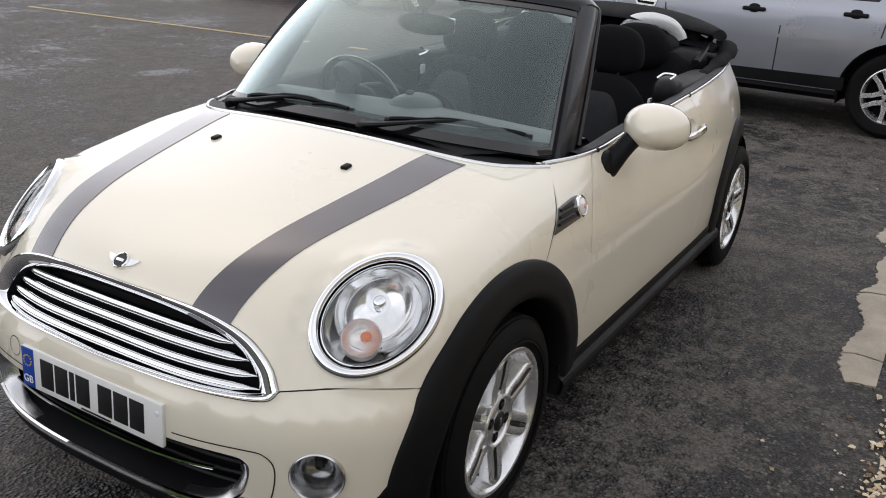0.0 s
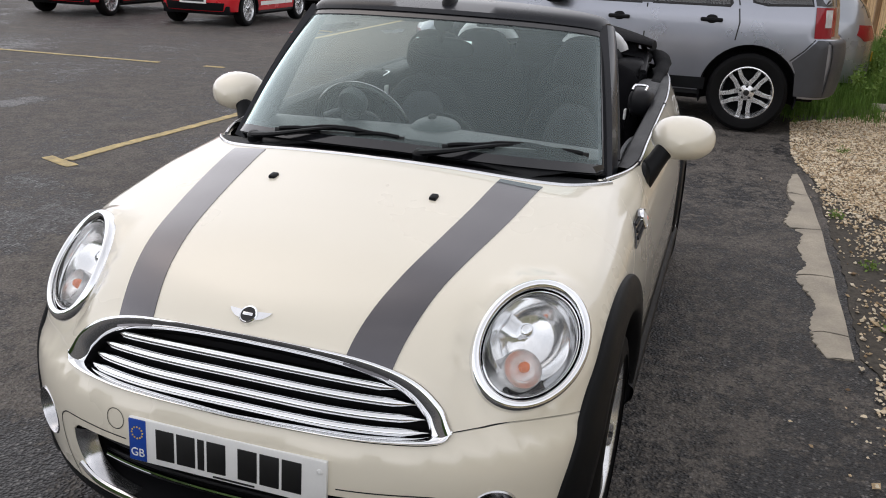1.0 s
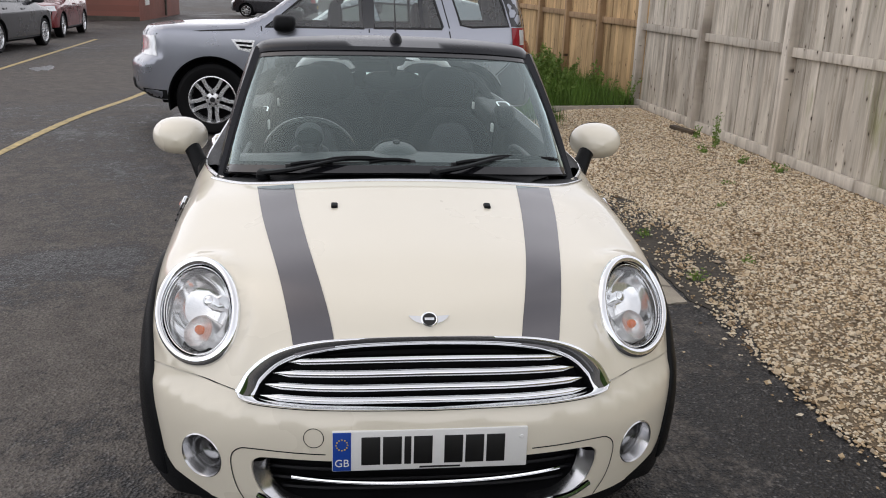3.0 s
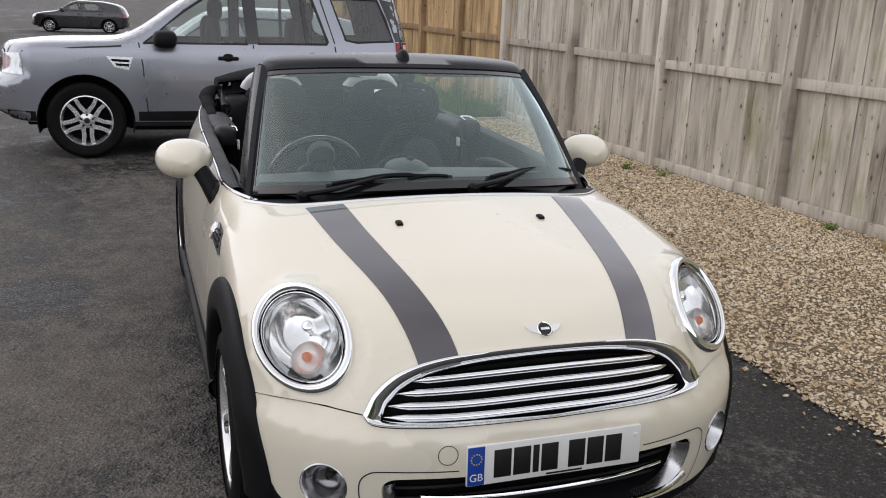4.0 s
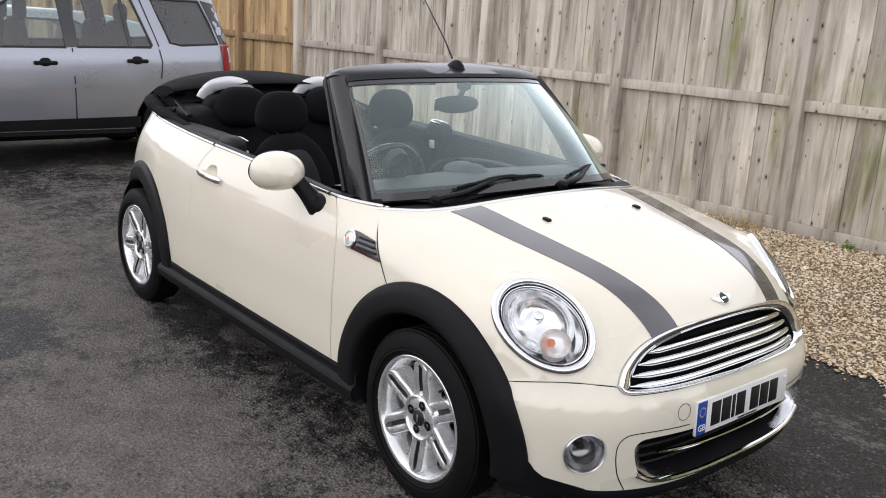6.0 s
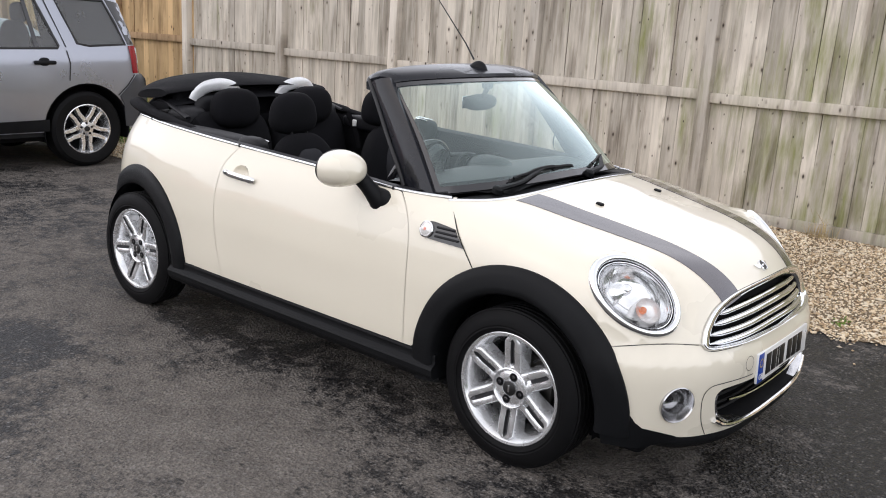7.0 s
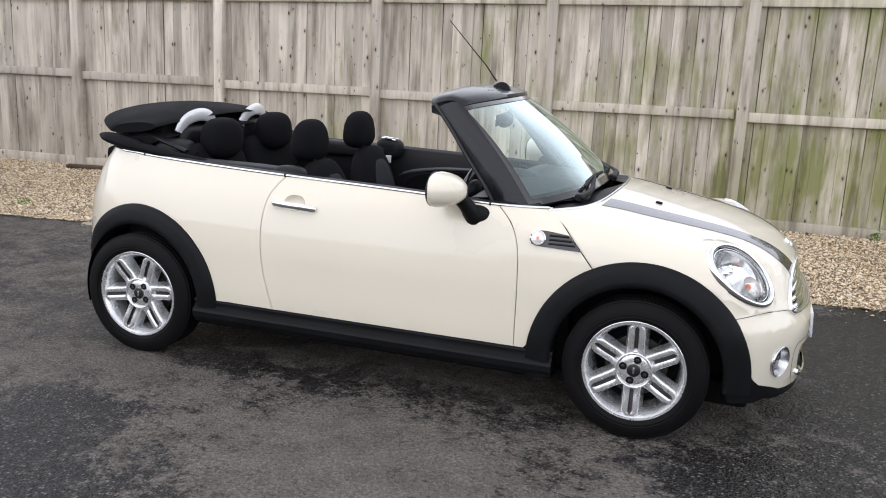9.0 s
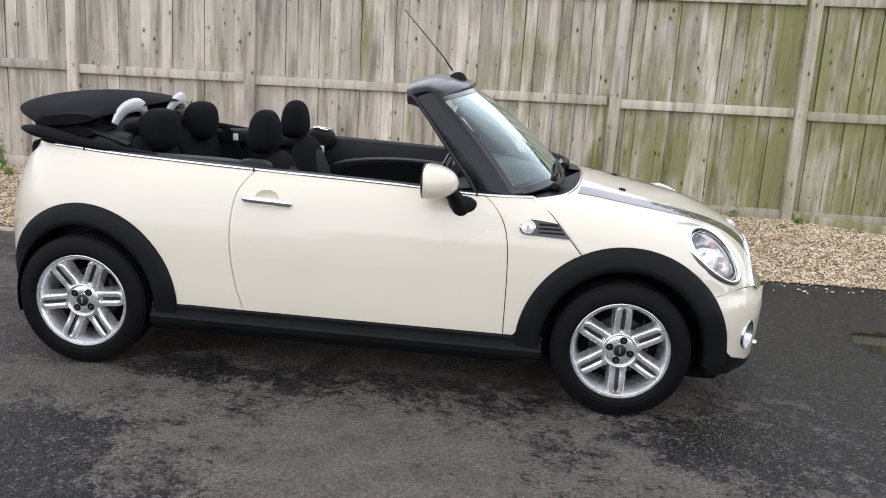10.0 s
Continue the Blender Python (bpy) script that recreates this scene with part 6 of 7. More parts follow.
    for s in (1, -1):
        part("sun_visor", box(bmesh.new(), (.235, s * .29 - .19, 1.318), (.37, s * .29 + .19, 1.334), .006), CLOTH_GREY, car, "grey sun visor folded against the header")


dashboard()


def side_details():
    for s in (1, -1):
        # vent with the side repeater on the front wing
        v = new("side_vent")
        v.parent = car
        tagged(v, "black louvred wing vent with a clear round repeater")
        out = curve([(.752, .812), (.765, .838), (.80, .850), (.86, .846), (.915, .840)], 4) + curve([(.975, .782), (.90, .784), (.84, .786), (.79, .788), (.762, .794)], 4)
        side_panel("vent_body", [out], GLOSSBLACK, v, s, .015, 0.0, depth=.004, lift=.006)
        for k in range(3):
            z = .834 - .016 * k
            ln = on_flank(np.linspace(.835, .918 + .014 * k, 8), np.full(8, z), s)
            part("vent_slat", tube(bmesh.new(), [tuple(q) for q in ln + normal(ln) * .008], .0045, 6), TRIM, v)
        p = on_flank([.788], [.819], s)
        n = Vector(normal(p)[0])
        m = n.to_track_quat("Z", "Y").to_matrix().to_4x4()
        m.translation = Vector(p[0])
        part("repeater_ring", revolve(bmesh.new(), [(.033, .0), (.033, .011), (.029, .014), (.026, .010)], m, 32), CHROME, v, "chrome repeater ring")
        part("repeater_lens", revolve(bmesh.new(), [(.027, .008), (.024, .014), (.012, .019), (.0005, .0205)], m, 28), simple_once("clear_repeater", (.80, .78, .76), .12, .3), v, "clear repeater lens")
        part("repeater_bulb", revolve(bmesh.new(), [(.009, .016), (.006, .0215), (.0005, .0225)], m, 14), simple_once("amber_repeater_bulb", (.8, .35, .28), .3), v)
        # door handle and its dished recess
        d = new("door_handle")
        d.parent = car
        tagged(d, "chrome pull door handle")
        xs = np.linspace(-.475, -.255, 14)
        ln = on_flank(xs, .840 - .008 * (xs + .475) / .22, s)
        nn = normal(ln)
        lift = np.interp(np.arange(14), [0, 1, 4, 9, 12, 13], [.006, .018, .034, .034, .018, .006])[:, None]
        part("handle_grip", tube(bmesh.new(), [tuple(q) for q in ln + nn * lift], [.012, .017] + [.0150] * 10 + [.017, .012], 10, up=(0, s, 0), flat=.7), CHROME, d)
        rows = []
        for r, deep in ((1.04, .0005), (.97, -.0035), (.88, -.010), (.7, -.018), (.4, -.023), (.02, -.024)):
            aa = np.linspace(0, 2 * math.pi, 29)
            q = on_flank(-.368 + .052 * r * np.cos(aa), .853 + .034 * r * np.sin(aa), s)
            rows.append(list(q + normal(q) * deep))
        vv, f = grid(rows)
        link_mesh("handle_cup", vv, f, CREAM, d, "cream dished recess behind the handle")
        # tail lamp at the rear corner
        t = new("tail_lamp")
        t.parent = car
        z = np.linspace(.68, .90, 12)
        w = np.array([.02, .038, .046, .05, .05, .05, .05, .048, .044, .038, .028, .012])
        rows = []
        for zz, ww in zip(z, w):
            row = []
            for u in np.linspace(-1, 1, 9):
                ang = radians(151) + u * ww * 2.3
                q = cast(np.array((-1.05, 0, zz)), np.array((math.cos(ang), s * math.sin(ang), 0))[None])[0]
                row.append(q + normal(q[None])[0] * (.003 + .010 * (1 - u ** 4)))
            rows.append(row)
        vv, f = grid(rows)
        link_mesh("tail_lens", vv, f, REDLENS, t, "red tail lamp lens")
        ring = [r[-1] for r in rows] + [r[0] for r in rows[::-1]]
        part("tail_ring", tube(bmesh.new(), [tuple(q) for q in ring], .010, 8, closed=True), CHROME, t, "chrome tail lamp ring")
        mid = [r[2:7] for r in rows[4:8]]
        vv, f = grid([[q + normal(q[None])[0] * .004 for q in r] for r in mid])
        link_mesh("reversing_lens", vv, f, LAMP_CLEAR, t, "clear band across the tail lamp")
    # rear end between the quarters
    zs = np.linspace(.30, .998, 18)
    rows = []
    for zz in zs:
        q0 = on_flank([float(np.interp(zz, [.60, .70, .84, .93, 1.0], [-1.545, -1.535, -1.52, -1.485, -1.425]))], [zz], 1)[0]
        a0 = math.atan2(q0[1], q0[0] + 1.05)
        an = np.linspace(a0 - .005, 2 * math.pi - a0 + .005, 33)
        rows.append(list(cast(np.tile((-1.05, 0, zz), (33, 1)), np.column_stack([np.cos(an), np.sin(an), np.zeros(33)]))))
    vv, f = grid(rows)
    link_mesh("rear_end", vv, f[::1], CREAM, car, "cream boot lid and rear bumper")


side_details()


# ---------------------------------------------------------------- the other parked cars
def road_car(name, label, m, q):
    """A parked car from its profile curves: q holds widths, lines, openings and colours. x ahead, y to its left."""
    c = thing(name, label, q.get("category", "car"), "parked cars", m)
    paint, W, T, N, R = q["paint"], q["side"], q["top"], q["nose"], q["tail"]
    bow = q.get("bow", .05)

    def fn(p):
        x, y, z = p[..., 0], np.abs(p[..., 1]), p[..., 2]
        side = y - W(z) + q["taper"](x)
        top = z - T(x) + bow * y * y
        front = x - N(z) + q.get("round", .35) * y ** 3
        rear = R(z) - x + q.get("round_rear", .22) * y ** 3
        return smax(smax(smax(side, top, q.get("blend", (.09, .12))[0]), front, q.get("blend", (.09, .12))[1]), rear, .10)

    def hit(o, d):
        o = np.asarray(o, float)
        return cast(o, np.broadcast_to(np.asarray(d, float), o.shape), 3.0, fn)

    def flank(x, z, s):
        x, z = np.broadcast_arrays(np.asarray(x, float), np.asarray(z, float))
        return hit(np.stack([x, 0 * x, z], -1), (0, s, 0))

    def panel(nm, loops, way, mat, parent, step=.05, gap=0.0, label="", **kw):
        """way: 'L'/'R' flank with loops of (x, z), 'T' top with (x, y), 'F'/'B' ends with (y, z)."""
        p, f = fill([[tuple(map(float, a)) for a in l] for l in loops], step, gap)
        z0 = np.zeros(len(p))
        if way in "LR":
            pts = flank(p[:, 0], p[:, 1], 1 if way == "L" else -1)
        elif way == "T":
            pts = hit(np.column_stack([p, z0 + q["mid"]]), (0, 0, 1))
        else:
            pts = hit(np.column_stack([z0 + (.6 if way == "F" else -.6), p]), (1 if way == "F" else -1, 0, 0))
        n = normal(pts, fn)
        a, b, d = (pts[[t[i] for t in f]] for i in range(3))
        if np.mean(np.sum(np.cross(b - a, d - a) * n[[t[0] for t in f]], 1)) < 0:
            f = [t[::-1] for t in f]
        return sheet(nm, pts, n, f, mat, parent, label=label, **kw)
    fa, ra, wr, ar, sill = q["front_axle"], q["rear_axle"], q["wheel"], q["arch"], q["sill"]
    x1, x0 = q["ends"]

    def diag(o, d):
        return hit(np.array([o], float), np.array(d, float) / np.linalg.norm(d))[0]

    ztop_f, ztop_r = float(T(x1)) - .30, float(T(x0)) - .30
    fc = [diag((x1 - .30, .45, z), (1, 1, 0)) for z in np.linspace(sill, ztop_f, 8)]
    fv = diag((x1 - .30, .45, ztop_f), (1, 1, 1))
    rc = [diag((x0 + .30, .45, z), (-1, 1, 0)) for z in np.linspace(sill, ztop_r, 9)]
    rv = diag((x0 + .30, .45, ztop_r), (-1, 1, 1))
    te = [diag((x, .45, float(T(x)) - .25), (0, 1, 1)) for x in np.linspace(fv[0] - .06, rv[0] + .06, 90)]
    edge = [fv] + te + [rv]
    outline = ([(p[0], p[2]) for p in fc] + [(p[0], p[2]) for p in edge] + [(p[0], p[2]) for p in rc[::-1]])
    af = math.degrees(math.asin(max(-1, min(1, (sill - wr) / ar))))
    low = [(float(a[0]), float(a[1])) for a in arc(ra, wr, ar, 180 - af, af, 16)] + [(float(a[0]), float(a[1])) for a in arc(fa, wr, ar, 180 - af, af, 16)]
    outline = outline + low
    for way, s in (("L", 1), ("R", -1)):
        panel("body_side", [outline] + [w["loop"] for w in q["windows"]], way, paint, c)
        for w in q["windows"]:
            panel("side_window", [w["loop"]], way, w.get("mat", TINT), c, .09, depth=.004, lift=-.008).visible_shadow = False
            ring = w["loop"] + w["loop"][:1]
            pts = flank([a[0] for a in ring], [a[1] for a in ring], s)
            ln = [tuple(a) for a in pts + normal(pts, fn) * .001]
            part("window_frame", tube(bmesh.new(), ln[:-1], w.get("frame", .013), 6, closed=True, up=(0, s, 0), flat=.5), SEAL, c)
        for line in q.get("cuts", ()):
            pts = flank([a[0] for a in line], [a[1] for a in line], s)
            nn, d = normal(pts, fn), np.gradient(pts, axis=0)
            t = np.cross(nn, d)
            t /= np.linalg.norm(t, axis=1, keepdims=True)
            v, f = grid([list(pts + nn * .005 + t * .006), list(pts + nn * .005 - t * .006)])
            link_mesh("door_gap", v, f, SEAL, c)
        for nm, loop, mat, lift, lab in q.get("side_panels", ()):
            panel(nm, [loop], way, mat, c, .08, label=lab, lift=lift, depth=lift + .004)
        for hx, hz in q.get("handles", ()):
            p = flank([hx], [hz], s)[0]
            part("door_handle", box(bmesh.new(), (p[0] - .10, p[1] - .012 * s - .02, hz - .018), (p[0] + .10, p[1] + .02 * s + .02, hz + .018), .012), q.get("handle_mat", CLAD), c)
            if q.get("handle_cup"):
                part("handle_backing", blob(bmesh.new(), (p[0], p[1] - .004 * s, hz + .006), (.052, .018, .040), 2.4), CLAD, c, "rounded black plate behind the door handle")
        mx, mz = q["mirror"]
        p = flank([mx], [mz], s)[0]
        mir = new("wing_mirror")
        mir.parent = c
        part("mirror_case", blob(bmesh.new(), (mx, s * (abs(p[1]) + .13), mz + .06), q.get("mirror_size", (.075, .115, .085)), 3.2), q.get("mirror_mat", CLAD), mir)
        part("mirror_arm", tube(bmesh.new(), [(mx, p[1] - .02 * s, mz), (mx, s * (abs(p[1]) + .08), mz + .02)], .03, 8), CLAD, mir)
        for ax in (fa, ra):
            rows = []
            for i in range(25):
                a = radians(-15 + 210 * i / 24)
                e = abs(float(flank([ax + ar * math.cos(a)], [max(sill, wr + ar * math.sin(a))], 1)[0][1]))
                rows.append([(ax + r * math.cos(a), s * y, wr + r * math.sin(a)) for r, y in ((ar, e + .004), (ar - .012, e - .004), (ar - .012, e - .28), (.04, e - .28))])
            v, f = grid(rows)
            link_mesh("wheel_house", v, f, DARK, c)
            e = abs(float(flank([ax], [wr + ar + .02], 1)[0][1]))
            plain_wheel(c, ax, s * (e - q["tyre"] / 2 - .012), wr, q["tyre"], q["rim"], q["spokes"], s, q.get("alloy", ALLOY))
        rows = [[(x, s * y, z) for y, z in ((W(sill) - .02, sill + .02), (W(sill) - .015, sill - .04), (W(sill) - .09, sill - .09), (.2, sill - .08))] for x in np.linspace(ra + ar - .02, fa - ar + .02, 6)]
        v, f = grid(rows)
        link_mesh("sill", v, f, CLAD, c)
    # top: bonnet, roof and screens
    lt = [(p[0], p[1]) for p in edge]
    fr = [diag((x1 - .30, y, ztop_f), (1, 0, 1)) for y in np.linspace(-.40, .40, 7)]
    bk = [diag((x0 + .30, y, ztop_r), (-1, 0, 1)) for y in np.linspace(.40, -.40, 7)]
    top = [(p[0], p[1]) for p in fr] + lt + [(p[0], p[1]) for p in bk] + [(a, -b) for a, b in lt[::-1]]
    panel("roof_and_bonnet", [top] + [w["loop"] for w in q["screens"]], "T", paint, c)
    for w in q["screens"]:
        panel("screen_glass", [w["loop"]], "T", w.get("mat", TINT), c, .09, depth=.004, lift=-.006).visible_shadow = False
    for way, cc, vv, ee, ends in (("F", fc, fv, fr, "front"), ("B", rc, rv, bk[::-1], "rear")):
        right = [(p[1], p[2]) for p in cc] + [(vv[1], vv[2])]
        topl = [(p[1], p[2]) for p in ee[::-1]]
        loop = right + topl + [(-a, b) for a, b in right[::-1]]
        panel(ends + "_end", [loop], way, paint, c)
        for nm, lp, mat, lift, lab in q.get(ends + "_panels", ()):
            panel(nm, [lp], way, mat, c, .06, label=lab, lift=lift, depth=lift + .005)
            if q.get("pairs") and nm in q["pairs"]:
                panel(nm, [[(-a, b) for a, b in lp[::-1]]], way, mat, c, .06, label=lab, lift=lift, depth=lift + .005)
    bm = bmesh.new()
    box(bm, (ra - .6, -.66, sill - .06), (fa + .55, .66, sill + .10), .02)
    part("underbody", bm, DARK, c)
    bm = bmesh.new()
    box(bm, (ra - .5, -.60, sill), (fa - .62, .60, q["belt"] - .10), .02)
    part("cabin_block", bm, TRIM, c)
    for sx in q.get("seats", ()):
        for sy in (-.36, .36):
            st = new("seat")
            st.parent = c
            part("seat_back", blob(bmesh.new(), (sx, sy, q["belt"] - .05), (.08, .23, .30), 3.2), CLOTH_GREY, st)
            part("seat_headrest", blob(bmesh.new(), (sx - .05, sy, q["belt"] + .32), (.05, .13, .10), 2.8), CLOTH_GREY, st)
    return c


def plain_wheel(parent, x, y, r, width, rim, spokes, side, alloy):
    w = new("wheel")
    w.parent = parent
    m0 = pose(x, y, r, -90 * side, 0, 0)
    h = width / 2
    part("tyre", revolve(bmesh.new(), [(rim - .01, -h * .8), (rim + .02, -h), (r - .04, -h), (r - .008, -h * .8), (r, -h * .5), (r, h * .5), (r - .008, h * .8), (r - .04, h), (rim + .02, h * .98), (rim - .01, h * .85)], m0, 48), RUBBER, w)
    part("rim", revolve(bmesh.new(), [(rim - .02, -h * .5), (rim - .02, h * .2), (rim, h * .88), (rim - .012, h * .90), (rim - .024, h * .6), (rim - .03, -h * .4)], m0, 48), alloy, w)
    for k in range(spokes):
        a = 360 * k / spokes + 18
        m = m0 @ pose(0, 0, 0, 0, 0, a)
        for s in ((1, -1) if spokes <= 6 else (0,)):
            o = s * .034
            wd = .023 if s else .024
            pts = [(.05, o * 1.2 - wd), (rim * .6, o - wd * .8), (rim - .015, o * 1.35 - wd * .8), (rim - .015, o * 1.35 + wd * .8), (rim * .6, o + wd * .8), (.05, o * 1.2 + wd)]
            part("spoke", extrude_outline(bmesh.new(), pts, h * .25, h * .72, m, .004), alloy, w, smooth=False)
    part("hub", revolve(bmesh.new(), [(.075, h * .2), (.072, h * .70), (.03, h * .78), (.0005, h * .8)], m0, 24), alloy, w)
    part("hub_cap", revolve(bmesh.new(), [(.028, h * .76), (.026, h * .86), (.0005, h * .88)], m0, 20), INK, w)
    for k in range(5):
        a = radians(72 * k + 54)
        part("nut", revolve(bmesh.new(), [(.012, h * .70), (.010, h * .8), (.0005, h * .8)], m0 @ pose(.055 * math.cos(a), .055 * math.sin(a), 0), 6), DARK, w)
    part("wheel_back", revolve(bmesh.new(), [(rim - .02, -h * .5), (.0005, -h * .4)], m0, 24), DARK, w)
    return w


def ell(cx, cz, a, b, n=20, e=2.0):
    out = []
    for i in range(n):
        t = 2 * math.pi * i / n
        c, s = math.cos(t), math.sin(t)
        out.append((cx + a * math.copysign(abs(c) ** (2 / e), c), cz + b * math.copysign(abs(s) ** (2 / e), s)))
    return out


BLUEGREY = simple("blue_silver_car_paint", (.315, .33, .375), .30, .75, coat=1.0, vary=.04, scale=2, fine=900)
RED = simple("bright_red_car_paint", (.55, .010, .018), .25, coat=1.0, vary=.03, scale=2, fine=900)
MAROON = simple("dark_red_car_paint", (.17, .018, .022), .28, .2, coat=1.0, vary=.05, scale=2, fine=900)
GRAPHITE = simple("graphite_car_paint", (.035, .035, .040), .28, .4, coat=1.0, vary=.05, scale=2, fine=900)
SILVER = simple("silver_car_paint", (.33, .35, .38), .28, .6, coat=1.0, vary=.04, scale=2, fine=900)
GREYPLASTIC = simple("grey_bumper_plastic", (.048, .050, .056), .5, vary=.12, fine=800, relief=.0006)
LAMP = simple("clear_lamp_cover", (.72, .74, .76), .10, .4, coat=1.0, vary=.15, scale=18)

suv_side = pch([.2, .45, .75, 1.0, 1.12, 1.45, 1.70, 1.8], [.92, .945, .952, .94, .915, .80, .70, .64])
suv = dict(category="car", paint=BLUEGREY, side=suv_side, taper=pch([-2.3, -1.9, 0, 1.6, 2.3], [.05, .015, 0, .02, .10]),
           top=pch([-2.3, -2.0, -1.2, -.45, .05, .32, .92, 1.06, 1.7, 2.05, 2.2, 2.3], [1.66, 1.70, 1.74, 1.735, 1.68, 1.58, 1.20, 1.15, 1.125, 1.085, 1.05, 1.0]),
           nose=pch([.2, .38, .46, .70, .745, .80, 1.0, 1.1], [2.06, 2.13, 2.25, 2.265, 2.24, 2.165, 2.135, 2.10]), blend=(.06, .055), bow=.03, mirror_size=(.11, .15, .085), tail=pch([.2, .45, .70, .86, .90, 1.1, 1.7], [-1.98, -2.07, -2.09, -2.07, -2.01, -1.99, -1.80]),
           round=.38, round_rear=.24, mid=.8, ends=(2.15, -1.86), front_axle=1.35, rear_axle=-1.25, wheel=.368, arch=.445, sill=.36, tyre=.235, rim=.245, spokes=5, belt=1.13,
           windows=[dict(loop=[(.80, 1.115), (.40, 1.43), (.22, 1.55), (-.02, 1.60), (-.17, 1.60), (-.195, 1.125)]),
                    dict(loop=[(-.30, 1.13), (-.28, 1.60), (-.80, 1.605), (-.86, 1.60), (-1.01, 1.16), (-1.0, 1.14)]),
                    dict(loop=[(-1.06, 1.605), (-1.56, 1.60), (-1.64, 1.40), (-1.71, 1.185), (-1.32, 1.165), (-1.20, 1.185)])],
           screens=[dict(loop=[(.94, .66), (.99, 0), (.94, -.66), (.31, -.58), (.28, 0), (.31, .58)])],
           cuts=[[(.84, 1.12), (.81, .9), (.78, .42)], [(-.25, 1.12), (-.25, .8), (-.25, .42)], [(-1.08, 1.12), (-1.10, 1.0), (-1.08, .84)], [(1.0, 1.085), (1.4, 1.06), (1.88, 1.015)], [(-.95, 1.60), (-1.08, 1.15)], [(-1.58, .69), (-1.69, .79), (-1.77, .89)]],
           side_panels=[("door_pillar", [(-.190, 1.125), (-.165, 1.60), (-.285, 1.60), (-.305, 1.13)], GLOSSBLACK, .006, "black door pillar"), ("window_divider", [(-.78, 1.14), (-.74, 1.60), (-.775, 1.60), (-.815, 1.14)], GLOSSBLACK, .004, ""),
                        ("rub_strip", [(.92, .735), (.92, .765), (-.66, .80), (-.66, .77)], BLUEGREY, .010, ""),
                        ("wing_vent", [(.90, .98), (1.14, .985), (1.07, .885), (.94, .855)], ALLOY, .010, "silver louvred wing vent"),
                        ("vent_louvre", [(.93, .955), (1.10, .962), (1.085, .940), (.935, .932)], DARK, .014, ""),
                        ("vent_louvre", [(.935, .915), (1.065, .922), (1.05, .90), (.94, .893)], DARK, .014, ""),
                        ("lower_cladding", [(.87, .37), (.87, .46), (-.86, .48), (-.86, .37)], CLAD, .008, "black lower door cladding"),
                        ("rear_bumper_side", [(-1.66, .38), (-1.64, .60), (-1.60, .68), (-1.70, .78), (-1.79, .885), (-1.88, .88), (-1.90, .38)], GREYPLASTIC, .012, "grey rear bumper corner"),
                        ("front_valance", [(1.79, .37), (1.80, .46), (2.05, .47), (2.05, .37)], CLAD, .006, "black lower front valance"),
                        ("tail_lamp_side", [(-1.755, .905), (-1.735, 1.17), (-1.875, 1.17), (-1.895, .905)], REDLENS, .014, "red tail lamp"), ("tail_lamp_clear", [(-1.825, 1.0), (-1.815, 1.15), (-1.868, 1.15), (-1.876, 1.0)], LAMP, .017, "clear part of the tail lamp"),
                        ("rear_pillar_trim", [(-1.735, 1.185), (-1.665, 1.40), (-1.585, 1.61), (-1.80, 1.57), (-1.88, 1.185)], GLOSSBLACK, .004, ""),
                        ("headlamp_side", [(1.88, .80), (1.90, 1.0), (2.08, .985), (2.10, .80)], LAMP, .010, "clear headlamp")],
           front_panels=[("headlamp", [(.52, .80), (.52, .985), (.80, .985), (.82, .80)], LAMP, .008, "clear headlamp"), ("front_grille", [(-.46, .80), (-.46, .93), (.46, .93), (.46, .80)], GLOSSBLACK, .006, ""), ("lower_grille", [(-.62, .40), (-.62, .55), (.62, .55), (.62, .40)], CLAD, .006, "")],
           rear_panels=[("rear_glass", [(-.62, 1.18), (-.55, 1.55), (.55, 1.55), (.62, 1.18)], GLOSSBLACK, .003, ""), ("tail_lamp", [(.68, .92), (.67, 1.17), (.77, 1.16), (.785, .92)], REDLENS, .008, "red tail lamp"), ("rear_bumper", [(-.86, .38), (-.86, .88), (.86, .88), (.86, .38)], GREYPLASTIC, .012, "grey rear bumper")],
           pairs=("headlamp", "tail_lamp"), handle_cup=True, handles=[(0.0, .985), (-.85, 1.01)], mirror=(.60, 1.10), seats=(.1, -.85))
SUV_AT = Matrix.Translation((-6.10, -.10, -.044)) @ Matrix.Rotation(radians(-90.6), 4, "Z") @ Matrix.Rotation(radians(1.2), 4, "X") @ Matrix.Scale(.985, 4)
road_car("suv_car", "blue-silver five-door estate off-roader with black mirrors", SUV_AT, suv)

